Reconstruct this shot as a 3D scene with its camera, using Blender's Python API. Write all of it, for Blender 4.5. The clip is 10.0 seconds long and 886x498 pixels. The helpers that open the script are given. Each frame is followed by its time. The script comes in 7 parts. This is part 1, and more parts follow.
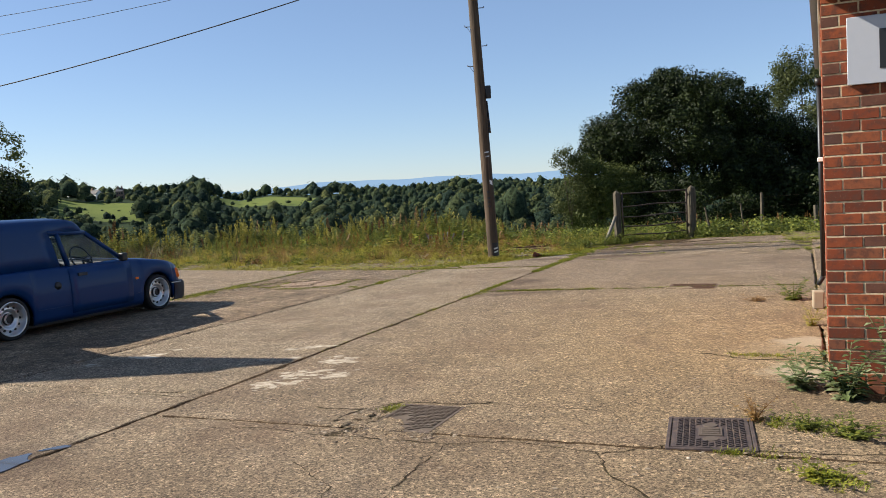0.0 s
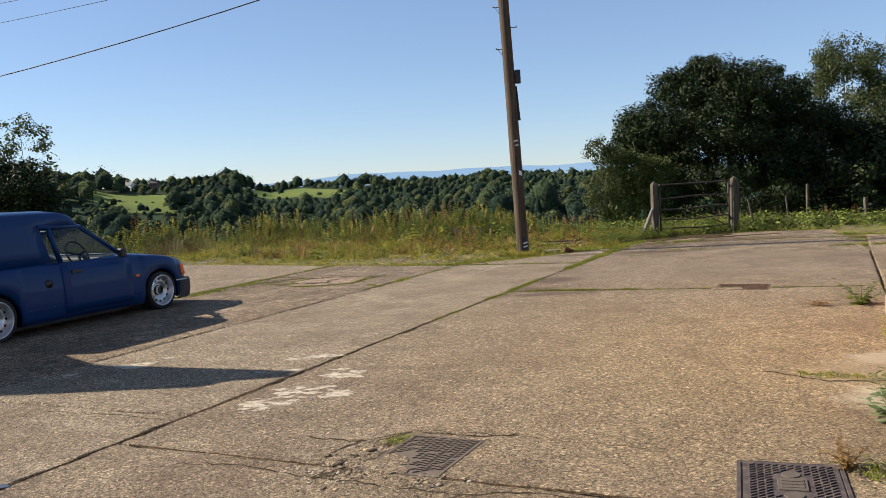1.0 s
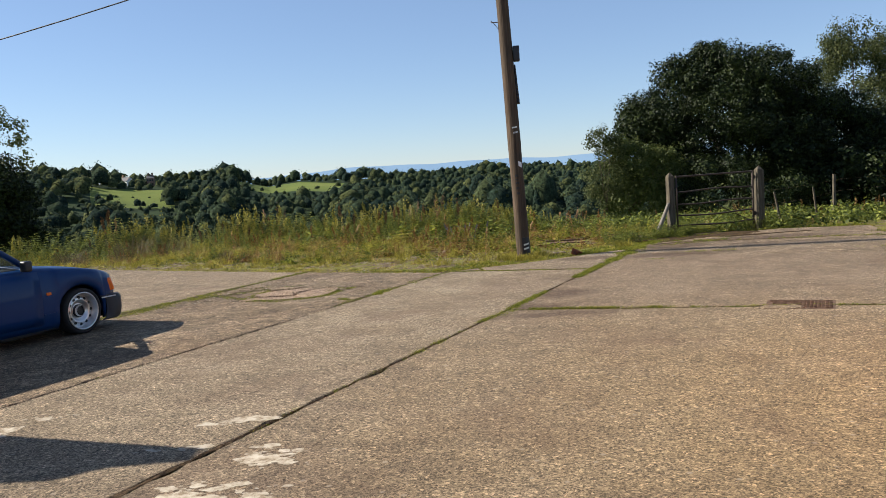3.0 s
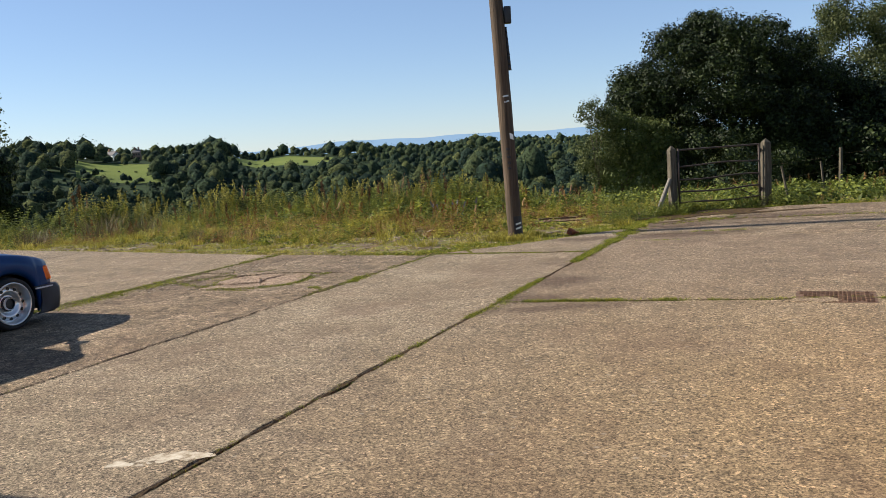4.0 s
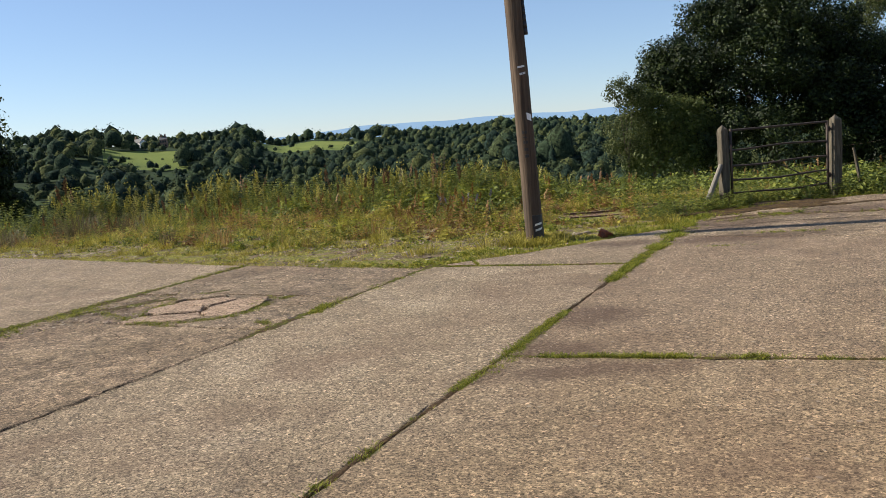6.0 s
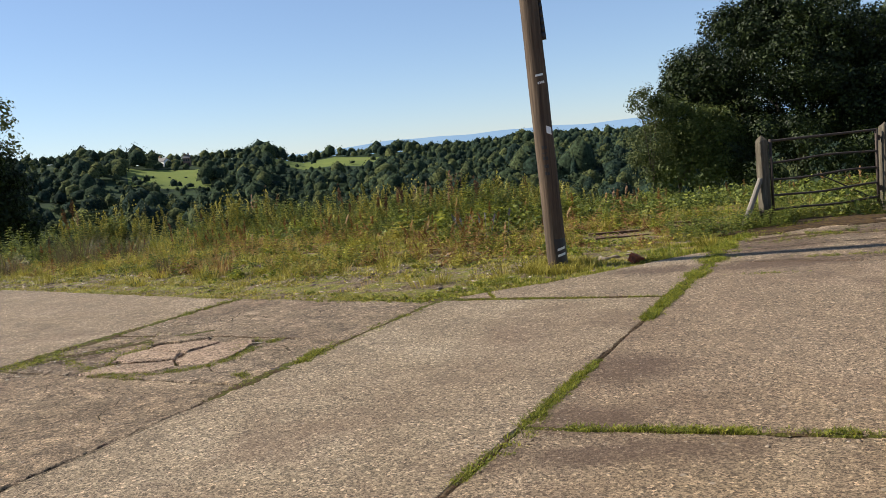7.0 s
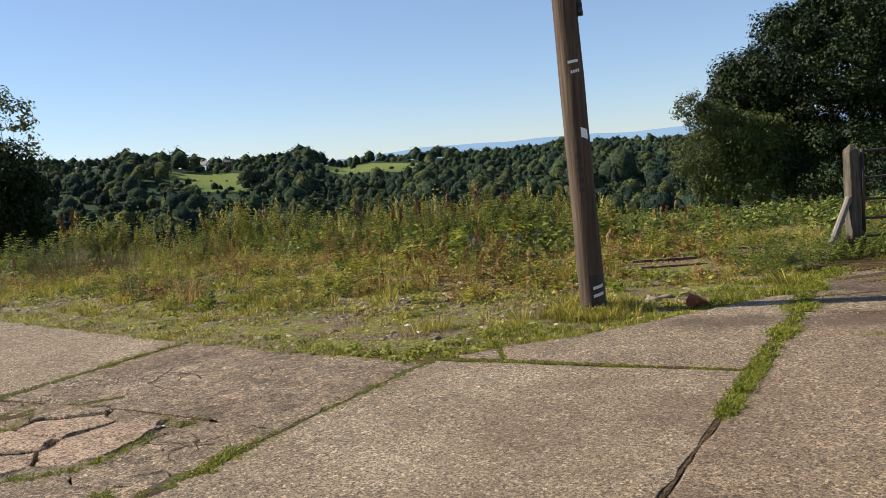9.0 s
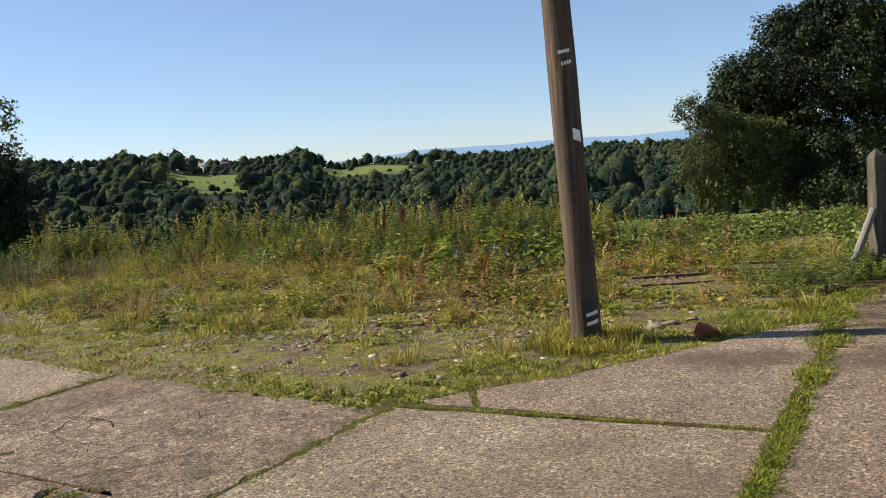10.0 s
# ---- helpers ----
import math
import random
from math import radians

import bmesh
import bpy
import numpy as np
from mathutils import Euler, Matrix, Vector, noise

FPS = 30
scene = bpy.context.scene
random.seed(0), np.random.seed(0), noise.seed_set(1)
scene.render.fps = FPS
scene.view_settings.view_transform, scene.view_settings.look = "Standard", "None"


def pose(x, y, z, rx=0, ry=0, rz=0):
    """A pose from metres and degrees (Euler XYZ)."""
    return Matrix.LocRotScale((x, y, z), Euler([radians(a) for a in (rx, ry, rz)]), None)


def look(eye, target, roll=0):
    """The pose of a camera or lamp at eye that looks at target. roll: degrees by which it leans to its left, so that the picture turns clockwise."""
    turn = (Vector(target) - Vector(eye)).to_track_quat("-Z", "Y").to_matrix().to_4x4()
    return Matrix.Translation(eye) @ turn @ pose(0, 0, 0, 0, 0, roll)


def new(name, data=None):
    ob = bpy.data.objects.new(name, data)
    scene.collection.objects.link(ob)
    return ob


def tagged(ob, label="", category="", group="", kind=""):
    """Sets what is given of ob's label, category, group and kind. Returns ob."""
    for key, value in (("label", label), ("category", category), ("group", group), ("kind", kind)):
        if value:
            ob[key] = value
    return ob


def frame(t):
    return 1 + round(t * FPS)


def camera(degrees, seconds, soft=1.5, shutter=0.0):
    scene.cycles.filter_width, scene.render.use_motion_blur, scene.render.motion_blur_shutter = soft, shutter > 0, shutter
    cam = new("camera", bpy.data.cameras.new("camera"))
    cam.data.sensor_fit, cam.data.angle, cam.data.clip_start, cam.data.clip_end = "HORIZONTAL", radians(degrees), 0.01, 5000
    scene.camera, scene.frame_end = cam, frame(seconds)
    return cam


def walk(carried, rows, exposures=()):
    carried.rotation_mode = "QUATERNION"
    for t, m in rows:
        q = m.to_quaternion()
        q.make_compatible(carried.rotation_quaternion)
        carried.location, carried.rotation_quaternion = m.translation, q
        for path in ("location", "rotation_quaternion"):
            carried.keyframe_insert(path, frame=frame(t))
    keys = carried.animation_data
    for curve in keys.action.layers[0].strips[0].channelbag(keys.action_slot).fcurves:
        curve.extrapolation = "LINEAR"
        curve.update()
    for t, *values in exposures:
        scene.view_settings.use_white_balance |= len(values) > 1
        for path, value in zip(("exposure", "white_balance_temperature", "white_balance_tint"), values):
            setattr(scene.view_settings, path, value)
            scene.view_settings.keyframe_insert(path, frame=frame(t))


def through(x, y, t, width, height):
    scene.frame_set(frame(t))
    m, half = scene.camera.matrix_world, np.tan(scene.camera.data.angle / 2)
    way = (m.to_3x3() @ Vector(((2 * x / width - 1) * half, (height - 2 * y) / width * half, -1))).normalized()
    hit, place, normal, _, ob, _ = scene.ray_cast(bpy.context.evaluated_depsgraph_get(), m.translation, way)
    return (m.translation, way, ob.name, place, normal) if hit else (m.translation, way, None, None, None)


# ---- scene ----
# ---------------------------------------------------------------- camera
cam = camera(55.1, 10.0, soft=0.5)
PATH = [
    (0, (-0.017, 0.309, 1.459), (-0.039, 2.305, 1.324), -3.2),
    (0.5, (-0.018, 0.774, 1.442), (-0.07, 2.767, 1.292), -3.1),
    (1, (0.062, 1.285, 1.44), (-0.033, 3.277, 1.29), -3.2),
    (1.5, (0.068, 1.811, 1.442), (-0.022, 3.802, 1.274), -3.5),
    (2, (0.141, 2.305, 1.464), (0.035, 4.295, 1.294), -3.8),
    (2.2, (0.134, 2.511, 1.445), (0.034, 4.501, 1.273), -3.8),
    (3.3, (0.14, 3.732, 1.446), (0.05, 5.723, 1.28), -3.6),
    (3.5, (0.142, 3.963, 1.428), (0.06, 5.952, 1.235), -3.7),
    (4, (0.16, 4.541, 1.434), (0.088, 6.527, 1.205), -3.7),
    (4.5, (0.203, 5.153, 1.432), (0.14, 7.135, 1.174), -3.4),
    (5, (0.237, 5.758, 1.468), (0.173, 7.739, 1.204), -3.3),
    (5.5, (0.313, 6.373, 1.476), (0.214, 8.354, 1.213), -3.5),
    (5.7, (0.352, 6.644, 1.439), (0.238, 8.623, 1.173), -3.9),
    (6.8, (0.449, 7.886, 1.457), (0.265, 9.862, 1.213), -5.6),
    (7, (0.455, 8.088, 1.463), (0.267, 10.066, 1.236), -5.5),
    (7.5, (0.526, 8.653, 1.47), (0.293, 10.628, 1.255), -5.3),
    (8, (0.543, 9.207, 1.466), (0.3, 11.181, 1.262), -4.7),
    (8.5, (0.57, 9.775, 1.45), (0.313, 11.747, 1.246), -4.8),
    (9, (0.589, 10.304, 1.445), (0.313, 12.275, 1.241), -4.8),
    (9.5, (0.649, 10.856, 1.455), (0.377, 12.827, 1.255), -4.8),
    (10, (0.671, 11.383, 1.449), (0.4, 13.355, 1.251), -4.5),
]
walk(cam, [(t, look(eye, target, roll)) for t, eye, target, roll in PATH])

# ---------------------------------------------------------------- daylight
SUN_EL = radians(34.5)
SUN_FROM = Vector((-1.0, 0.10, 0)).normalized()
SUN_DIR = Vector((SUN_FROM.x * math.cos(SUN_EL), SUN_FROM.y * math.cos(SUN_EL), math.sin(SUN_EL)))

world = bpy.data.worlds.new("sky")
scene.world = world
world.use_nodes = True
wn = world.node_tree.nodes
sky = wn.new("ShaderNodeTexSky")
sky.sky_type = "NISHITA"
sky.sun_disc = False
sky.sun_elevation = SUN_EL
sky.sun_rotation = math.atan2(SUN_FROM.x, SUN_FROM.y)
sky.air_density, sky.dust_density, sky.ozone_density = 0.85, 0.1, 3.0
wn["Background"].inputs["Strength"].default_value = 0.067
tint = wn.new("ShaderNodeMix")
tint.data_type, tint.blend_type = "RGBA", "MULTIPLY"
tint.inputs[0].default_value = 1.0
tint.inputs[7].default_value = (0.96, 0.97, 1.03, 1.0)
world.node_tree.links.new(sky.outputs[0], tint.inputs[6])
# a thin even veil of summer haze over the whole dome
veil = wn.new("ShaderNodeMix")
veil.data_type = "RGBA"
veil.inputs[0].default_value = 0.22
veil.inputs[7].default_value = (3.6, 5.0, 7.4, 1.0)
world.node_tree.links.new(tint.outputs[2], veil.inputs[6])
world.node_tree.links.new(veil.outputs[2], wn["Background"].inputs["Color"])

sun = new("sun", bpy.data.lights.new("sun", "SUN"))
sun.data.energy = 5.0
sun.data.angle = radians(0.53)
sun.data.color = (1.0, 0.93, 0.82)
sun.matrix_world = look(SUN_DIR * 60, (0, 0, 0))
scene.view_settings.exposure = 0.94
# ---------------------------------------------------------------- node helpers
rng = np.random.default_rng(7)


class Mat:
    """A small builder for node materials."""

    def __init__(self, name, rough=0.8, metal=0.0, spec=0.5):
        self.m = bpy.data.materials.new(name)
        self.m.use_nodes = True
        self.t = self.m.node_tree
        self.b = self.t.nodes["Principled BSDF"]
        self.b.inputs["Roughness"].default_value = rough
        self.b.inputs["Metallic"].default_value = metal
        self.b.inputs["Specular IOR Level"].default_value = spec

    def put(self, socket, value):
        if isinstance(value, bpy.types.NodeSocket):
            self.t.links.new(value, socket)
        elif hasattr(value, "__len__") and len(value) == 3 and socket.type == "RGBA":
            socket.default_value = (*value, 1)
        else:
            socket.default_value = value

    def node(self, kind, **inputs):
        n = self.t.nodes.new(kind)
        for k, v in inputs.items():
            self.put(n.inputs[k], v)
        return n

    def place(self, world=True, scale=None):
        if world:
            out = self.node("ShaderNodeNewGeometry").outputs["Position"]
        else:
            out = self.node("ShaderNodeTexCoord").outputs["Object"]
        if scale:
            mp = self.node("ShaderNodeMapping", Vector=out)
            mp.inputs["Scale"].default_value = scale
            out = mp.outputs[0]
        return out

    def noise(self, scale, where=None, detail=4.0, rough=0.55, distort=0.0):
        n = self.node("ShaderNodeTexNoise", Scale=scale, Detail=detail, Roughness=rough, Distortion=distort)
        self.t.links.new(where or self.place(), n.inputs["Vector"])
        return n.outputs["Fac"]

    def voronoi(self, scale, where=None, feature="F1", out="Distance", random=1.0):
        n = self.t.nodes.new("ShaderNodeTexVoronoi")
        n.feature = feature
        n.inputs["Scale"].default_value = scale
        n.inputs["Randomness"].default_value = random
        self.t.links.new(where or self.place(), n.inputs["Vector"])
        return n.outputs[out]

    def ramp(self, fac, stops):
        n = self.t.nodes.new("ShaderNodeValToRGB")
        while len(n.color_ramp.elements) < len(stops):
            n.color_ramp.elements.new(0.5)
        for e, (p, c) in zip(n.color_ramp.elements, stops):
            e.position = p
            e.color = (*c, 1) if hasattr(c, "__len__") else (c, c, c, 1)
        self.put(n.inputs["Fac"], fac)
        return n.outputs["Color"]

    def mix(self, fac, a, b, mode="MIX"):
        n = self.t.nodes.new("ShaderNodeMix")
        n.data_type, n.blend_type = "RGBA", mode
        self.put(n.inputs[0], fac)
        self.put(n.inputs[6], a)
        self.put(n.inputs[7], b)
        return n.outputs[2]

    def math(self, op, a, b=0.0):
        n = self.t.nodes.new("ShaderNodeMath")
        n.operation = op
        self.put(n.inputs[0], a)
        self.put(n.inputs[1], b)
        return n.outputs[0]

    def bump(self, height, strength=0.5, distance=0.01, normal=None):
        n = self.node("ShaderNodeBump", Height=height, Strength=strength, Distance=distance)
        if normal:
            self.t.links.new(normal, n.inputs["Normal"])
        return n.outputs["Normal"]

    def spot(self, w, cx, cy, rx, ry, soft=0.5, grain=3.0):
        """1 inside a ragged patch on the ground about (cx, cy), falling to 0 at its edge."""
        p = self.node("ShaderNodeSeparateXYZ", Vector=w)
        dx = self.math("DIVIDE", self.math("SUBTRACT", p.outputs[0], cx), rx)
        dy = self.math("DIVIDE", self.math("SUBTRACT", p.outputs[1], cy), ry)
        d = self.math("SQRT", self.math("ADD", self.math("MULTIPLY", dx, dx), self.math("MULTIPLY", dy, dy)))
        d = self.math("MULTIPLY", self.math("ADD", d, self.math("MULTIPLY", self.noise(grain, w, 8, 0.7), 1.6)), 0.4)
        return self.ramp(d, [(0.62 - 0.3 * soft, 1.0), (0.70, 0.0)])

    def random_object(self):
        return self.node("ShaderNodeObjectInfo").outputs["Random"]

    def random_island(self):
        return self.node("ShaderNodeNewGeometry").outputs["Random Per Island"]

    def done(self, color=None, normal=None, rough=None):
        if color is not None:
            self.put(self.b.inputs["Base Color"], color)
        if normal is not None:
            self.put(self.b.inputs["Normal"], normal)
        if rough is not None:
            self.put(self.b.inputs["Roughness"], rough)
        return self.m


def leaf_material(name, dark, mid, light, rough=0.55, through=0.35, patch=0.6, dry=None):
    """Foliage: colour by leaf and by patch, with light that passes through."""
    m = Mat(name, rough, spec=0.15)
    fac = m.math("ADD", m.math("MULTIPLY", m.random_island(), 0.55), m.math("MULTIPLY", m.noise(patch, detail=2), 0.5))
    stops = [(0.15, dark), (0.5, mid), (0.85, light)]
    if dry:
        stops.append((0.95, dry))
    c = m.ramp(fac, stops)
    m.done(c)
    tr = m.node("ShaderNodeBsdfTranslucent", Color=c)
    sh = m.node("ShaderNodeMixShader", Fac=through)
    m.t.links.new(m.b.outputs[0], sh.inputs[1])
    m.t.links.new(tr.outputs[0], sh.inputs[2])
    m.t.links.new(sh.outputs[0], m.t.nodes["Material Output"].inputs["Surface"])
    return m.m


def plain(name, color, rough=0.5, metal=0.0, spec=0.5, vary=0.12, scale=30.0, bump=0.1):
    """A painted, plastic or metal surface with slight grime."""
    m = Mat(name, rough, metal, spec)
    n = m.noise(scale, m.place(False))
    big = m.noise(scale * 0.12, m.place(False))
    c = m.mix(m.math("MULTIPLY", m.math("ADD", n, big), 0.5), tuple(v * (1 - vary) for v in color), tuple(min(1, v * (1 + vary)) for v in color))
    return m.done(c, m.bump(n, bump, 0.002))


# ---------------------------------------------------------------- mesh helpers
def mesh_object(name, bm, material, smooth=False):
    me = bpy.data.meshes.new(name)
    bm.to_mesh(me)
    bm.free()
    for mat in material if isinstance(material, (list, tuple)) else [material]:
        me.materials.append(mat)
    if smooth:
        me.shade_smooth()
    return new(name, me)


def part(name, bm, material, parent, label="", smooth=False):
    ob = mesh_object(name, bm, material, smooth)
    ob.parent = parent
    if label:
        ob["label"] = label
    return ob


def empty(name, m=None):
    ob = new(name)
    ob.empty_display_size = 0.1
    if m is not None:
        ob.matrix_basis = m
    return ob


def from_arrays(name, verts, tris, material, smooth=False):
    """A mesh object straight from arrays of vertices and triangles."""
    me = bpy.data.meshes.new(name)
    verts, tris = np.asarray(verts, np.float32), np.asarray(tris, np.int32)
    me.vertices.add(len(verts))
    me.vertices.foreach_set("co", verts.ravel())
    me.loops.add(tris.size)
    me.loops.foreach_set("vertex_index", tris.ravel())
    me.polygons.add(len(tris))
    me.polygons.foreach_set("loop_start", np.arange(0, tris.size, 3, dtype=np.int32))
    me.update(calc_edges=True)
    me.materials.append(material)
    if smooth:
        me.shade_smooth()
    return new(name, me)


def scatter(templates, places, turns, sizes, tilt=0.0, squash=None):
    """Copies of the templates (verts, tris) at places, turned about z, as one pair of arrays."""
    vs, ts, base = [], [], 0
    pick = rng.integers(0, len(templates), len(places))
    for k, (tv, tt) in enumerate(templates):
        some = np.nonzero(pick == k)[0]
        if not len(some):
            continue
        a, s = turns[some], sizes[some]
        c, n = np.cos(a), np.sin(a)
        lean = rng.normal(0, tilt, (len(some), 2)) if tilt else np.zeros((len(some), 2))
        x = (tv[None, :, 0] * c[:, None] - tv[None, :, 1] * n[:, None]) * s[:, None]
        y = (tv[None, :, 0] * n[:, None] + tv[None, :, 1] * c[:, None]) * s[:, None]
        z = tv[None, :, 2] * s[:, None] * (squash[some][:, None] if squash is not None else 1)
        x, y = x + lean[:, :1] * z, y + lean[:, 1:] * z
        v = np.stack([x, y, z], -1) + places[some][:, None, :]
        vs.append(v.reshape(-1, 3))
        ts.append((tt[None] + (base + np.arange(len(some)) * len(tv))[:, None, None]).reshape(-1, 3))
        base += len(some) * len(tv)
    return np.concatenate(vs), np.concatenate(ts)


def join_arrays(pairs):
    vs, ts, base = [], [], 0
    for v, t in pairs:
        vs.append(np.asarray(v, float))
        ts.append(np.asarray(t) + base)
        base += len(v)
    return np.concatenate(vs), np.concatenate(ts)


def box(bm, x0, x1, y0, y1, z0, z1, m=None):
    vs = [bm.verts.new((x, y, z)) for z in (z0, z1) for y in (y0, y1) for x in (x0, x1)]
    for f in ((0, 2, 3, 1), (4, 5, 7, 6), (0, 1, 5, 4), (2, 6, 7, 3), (0, 4, 6, 2), (1, 3, 7, 5)):
        bm.faces.new([vs[i] for i in f])
    if m is not None:
        bmesh.ops.transform(bm, matrix=m, verts=vs)
    return vs


def bevelled(bm, width=0.01, segments=2):
    bmesh.ops.bevel(bm, geom=list(bm.edges), offset=width, segments=segments, affect="EDGES", profile=0.6)
    return bm


def rod(bm, a, b, r0, r1=None, sides=10, caps=True):
    """A tapered round bar from a to b."""
    a, b = Vector(a), Vector(b)
    r1 = r0 if r1 is None else r1
    q = (b - a).to_track_quat("Z", "Y").to_matrix()
    rings = []
    for p, r in ((a, r0), (b, r1)):
        rings.append([bm.verts.new(p + q @ Vector((r * math.cos(2 * math.pi * k / sides), r * math.sin(2 * math.pi * k / sides), 0))) for k in range(sides)])
    for k in range(sides):
        j = (k + 1) % sides
        bm.faces.new((rings[0][k], rings[0][j], rings[1][j], rings[1][k]))
    if caps:
        bm.faces.new(rings[0][::-1])
        bm.faces.new(rings[1])
    return rings


def prism(bm, outline, z0, z1, m=None):
    """An upright prism over a plan outline."""
    lo = [bm.verts.new((x, y, z0)) for x, y in outline]
    hi = [bm.verts.new((x, y, z1)) for x, y in outline]
    bm.faces.new(lo[::-1])
    bm.faces.new(hi)
    for k in range(len(lo)):
        j = (k + 1) % len(lo)
        bm.faces.new((lo[k], lo[j], hi[j], hi[k]))
    bmesh.ops.recalc_face_normals(bm, faces=bm.faces)
    if m is not None:
        bmesh.ops.transform(bm, matrix=m, verts=lo + hi)
    return lo + hi


def tube(bm, points, radius, sides=8):
    """One continuous round bar through the points."""
    pts = [Vector(p) for p in points]
    prev = None
    for k, p in enumerate(pts):
        d = pts[min(k + 1, len(pts) - 1)] - pts[max(k - 1, 0)]
        q = d.to_track_quat("Z", "Y").to_matrix()
        ring = [bm.verts.new(p + q @ Vector((radius * math.cos(2 * math.pi * j / sides), radius * math.sin(2 * math.pi * j / sides), 0))) for j in range(sides)]
        if prev:
            for j in range(sides):
                bm.faces.new((prev[j], prev[(j + 1) % sides], ring[(j + 1) % sides], ring[j]))
        prev = ring
# ---------------------------------------------------------------- the lie of the land
ALONG, ACROSS = Vector((0.383, 0.924)), Vector((0.924, -0.383))
ORIGIN = Vector((-4.775, 0.0))


def yard(u, v):
    """A place in the yard: u metres along the slabs, v metres to the right of the long joint."""
    p = ORIGIN + u * ALONG + v * ACROSS
    return p.x, p.y


def smooth_step(a, b, x):
    t = np.clip((x - a) / (b - a), 0, 1)
    return t * t * (3 - 2 * t)


def land(x, y):
    """Height of the land: the level hilltop, a valley, and the wooded hills across it."""
    x, y = np.asarray(x, float), np.asarray(y, float)
    d = np.hypot(x, y - 5)
    front = smooth_step(-0.2, 0.35, y / np.maximum(d, 1))
    side = np.clip(x / np.maximum(y, 50), -0.7, 0.7)
    crest = 640 + 700 * np.clip(side + 0.45, 0, 0.9)
    top = np.interp(side, [-0.7, -0.55, -0.49, -0.45, -0.40, -0.33, -0.29, -0.25, -0.21, -0.1, 0.1, 0.4], [17, 15.5, 15, 9, 8.5, 10.5, 9.5, 2.5, 7, 4.5, 1.5, -1.5])
    fall = -0.5 * smooth_step(18, 27, d) - 4.0 * smooth_step(25, 62, d) - 12.5 * smooth_step(50, 260, d)
    rise = (top + 17) * smooth_step(0.42, 1.0, d / crest)
    beyond = -45 * smooth_step(1.05, 2.2, d / crest)
    roll = 2.5 * np.sin(x / 90 + 1.3) * np.sin(y / 130) * smooth_step(150, 400, d)
    z = (fall + rise + beyond + roll) * front
    rough = 0.03 * np.sin(x * 1.7 + 0.4 * y) * np.sin(y * 1.3) + 0.025 * np.sin(x * 4.1 + y * 2.2)
    return z + rough * smooth_step(19.5, 23, y) * smooth_step(0, 3, d)


def soil_z(x, y):
    """Top of the soil: a little under the slabs in the yard."""
    x, y = np.asarray(x, float), np.asarray(y, float)
    near = smooth_step(26, 22, np.hypot(x, y - 5))
    return land(x, y) + near * (-0.05 + 0.032 * smooth_step(20.5, 18.0, y) - 0.022 * smooth_step(16.2, 15.4, y))


soil = Mat("soil_and_moss", 0.95, spec=0.2)
w = soil.place()
stones = soil.voronoi(22, w)
c = soil.ramp(soil.noise(5.0, w, 7, 0.65), [(0.3, (0.065, 0.042, 0.024)), (0.5, (0.155, 0.108, 0.064)), (0.7, (0.27, 0.20, 0.125))])
moss = soil.ramp(soil.noise(2.2, w, 8, 0.72, 0.3), [(0.44, 0.0), (0.54, 1.0)])
c = soil.mix(moss, c, soil.ramp(soil.noise(18, w, 6, 0.7), [(0.3, (0.060, 0.065, 0.010)), (0.5, (0.17, 0.165, 0.026)), (0.7, (0.29, 0.255, 0.048))]))
c = soil.mix(soil.ramp(stones, [(0.10, 0.8), (0.17, 0.0)]), c, (0.40, 0.33, 0.25))
c = soil.mix(1.0, c, soil.ramp(soil.noise(70, w, 5, 0.75), [(0.32, 0.25), (0.5, 1.0), (0.68, 1.7)]), "MULTIPLY")
SOIL = soil.done(c, soil.bump(soil.noise(34, w, 7, 0.75), 1.0, 0.05))

meadow = Mat("far_meadow", 0.95, spec=0.1)
w = meadow.place()
c = meadow.ramp(meadow.noise(0.012, w, 6), [(0.35, (0.05, 0.085, 0.020)), (0.55, (0.095, 0.135, 0.026)), (0.7, (0.14, 0.165, 0.040))])
c = meadow.mix(meadow.noise(0.5, w, 3), c, meadow.mix(0.5, c, (0.20, 0.20, 0.06)))
MEADOW = meadow.done(c, meadow.bump(meadow.noise(1.2, w), 0.5, 0.3))

# ground beneath the far trees, canopy shade put into its near-black green
shade = Mat("shaded_woodland_floor", 0.95, spec=0.1)
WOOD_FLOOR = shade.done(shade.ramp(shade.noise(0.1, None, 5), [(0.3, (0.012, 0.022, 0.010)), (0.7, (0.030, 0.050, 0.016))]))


def is_field(side, d):
    """The open meadows among the woods."""
    one = (side > -0.468) & (side < -0.366) & (d > 470) & (d < 570)
    two = (side > -0.285) & (side < -0.150) & (d > 600 + 420 * np.abs(side + 0.20)) & (d < 730)
    return one | two | (d < 165)


# one sheet of land: rings about the yard, finer ahead
angles = [math.radians(a) for a in np.r_[np.arange(-50, 50, 1.0), np.arange(50, 310, 6.5)]]
radii = [0.0, 2, 4, 6, 8, *[10 + 0.6 * k for k in range(31)], 29.5, 31, 33, 36, 42, 50, 60, 75, 95, 120, 150, 185, 225, 270, 320, 370, 420, 470, 520, 570, 620, 670, 720, 780, 850, 930, 1030, 1200, 1500, 2000, 2800, 4000, 4900]
bm = bmesh.new()
rings = []
for r in radii[1:]:
    ring = []
    for a in angles:
        x, y = r * math.sin(a), 5 + r * math.cos(a)
        ring.append(bm.verts.new((x, y, float(soil_z(x, y)))))
    rings.append(ring)
mid = bm.verts.new((0, 5, -0.05))
n = len(angles)
for k in range(n):
    bm.faces.new((mid, rings[0][(k + 1) % n], rings[0][k]))
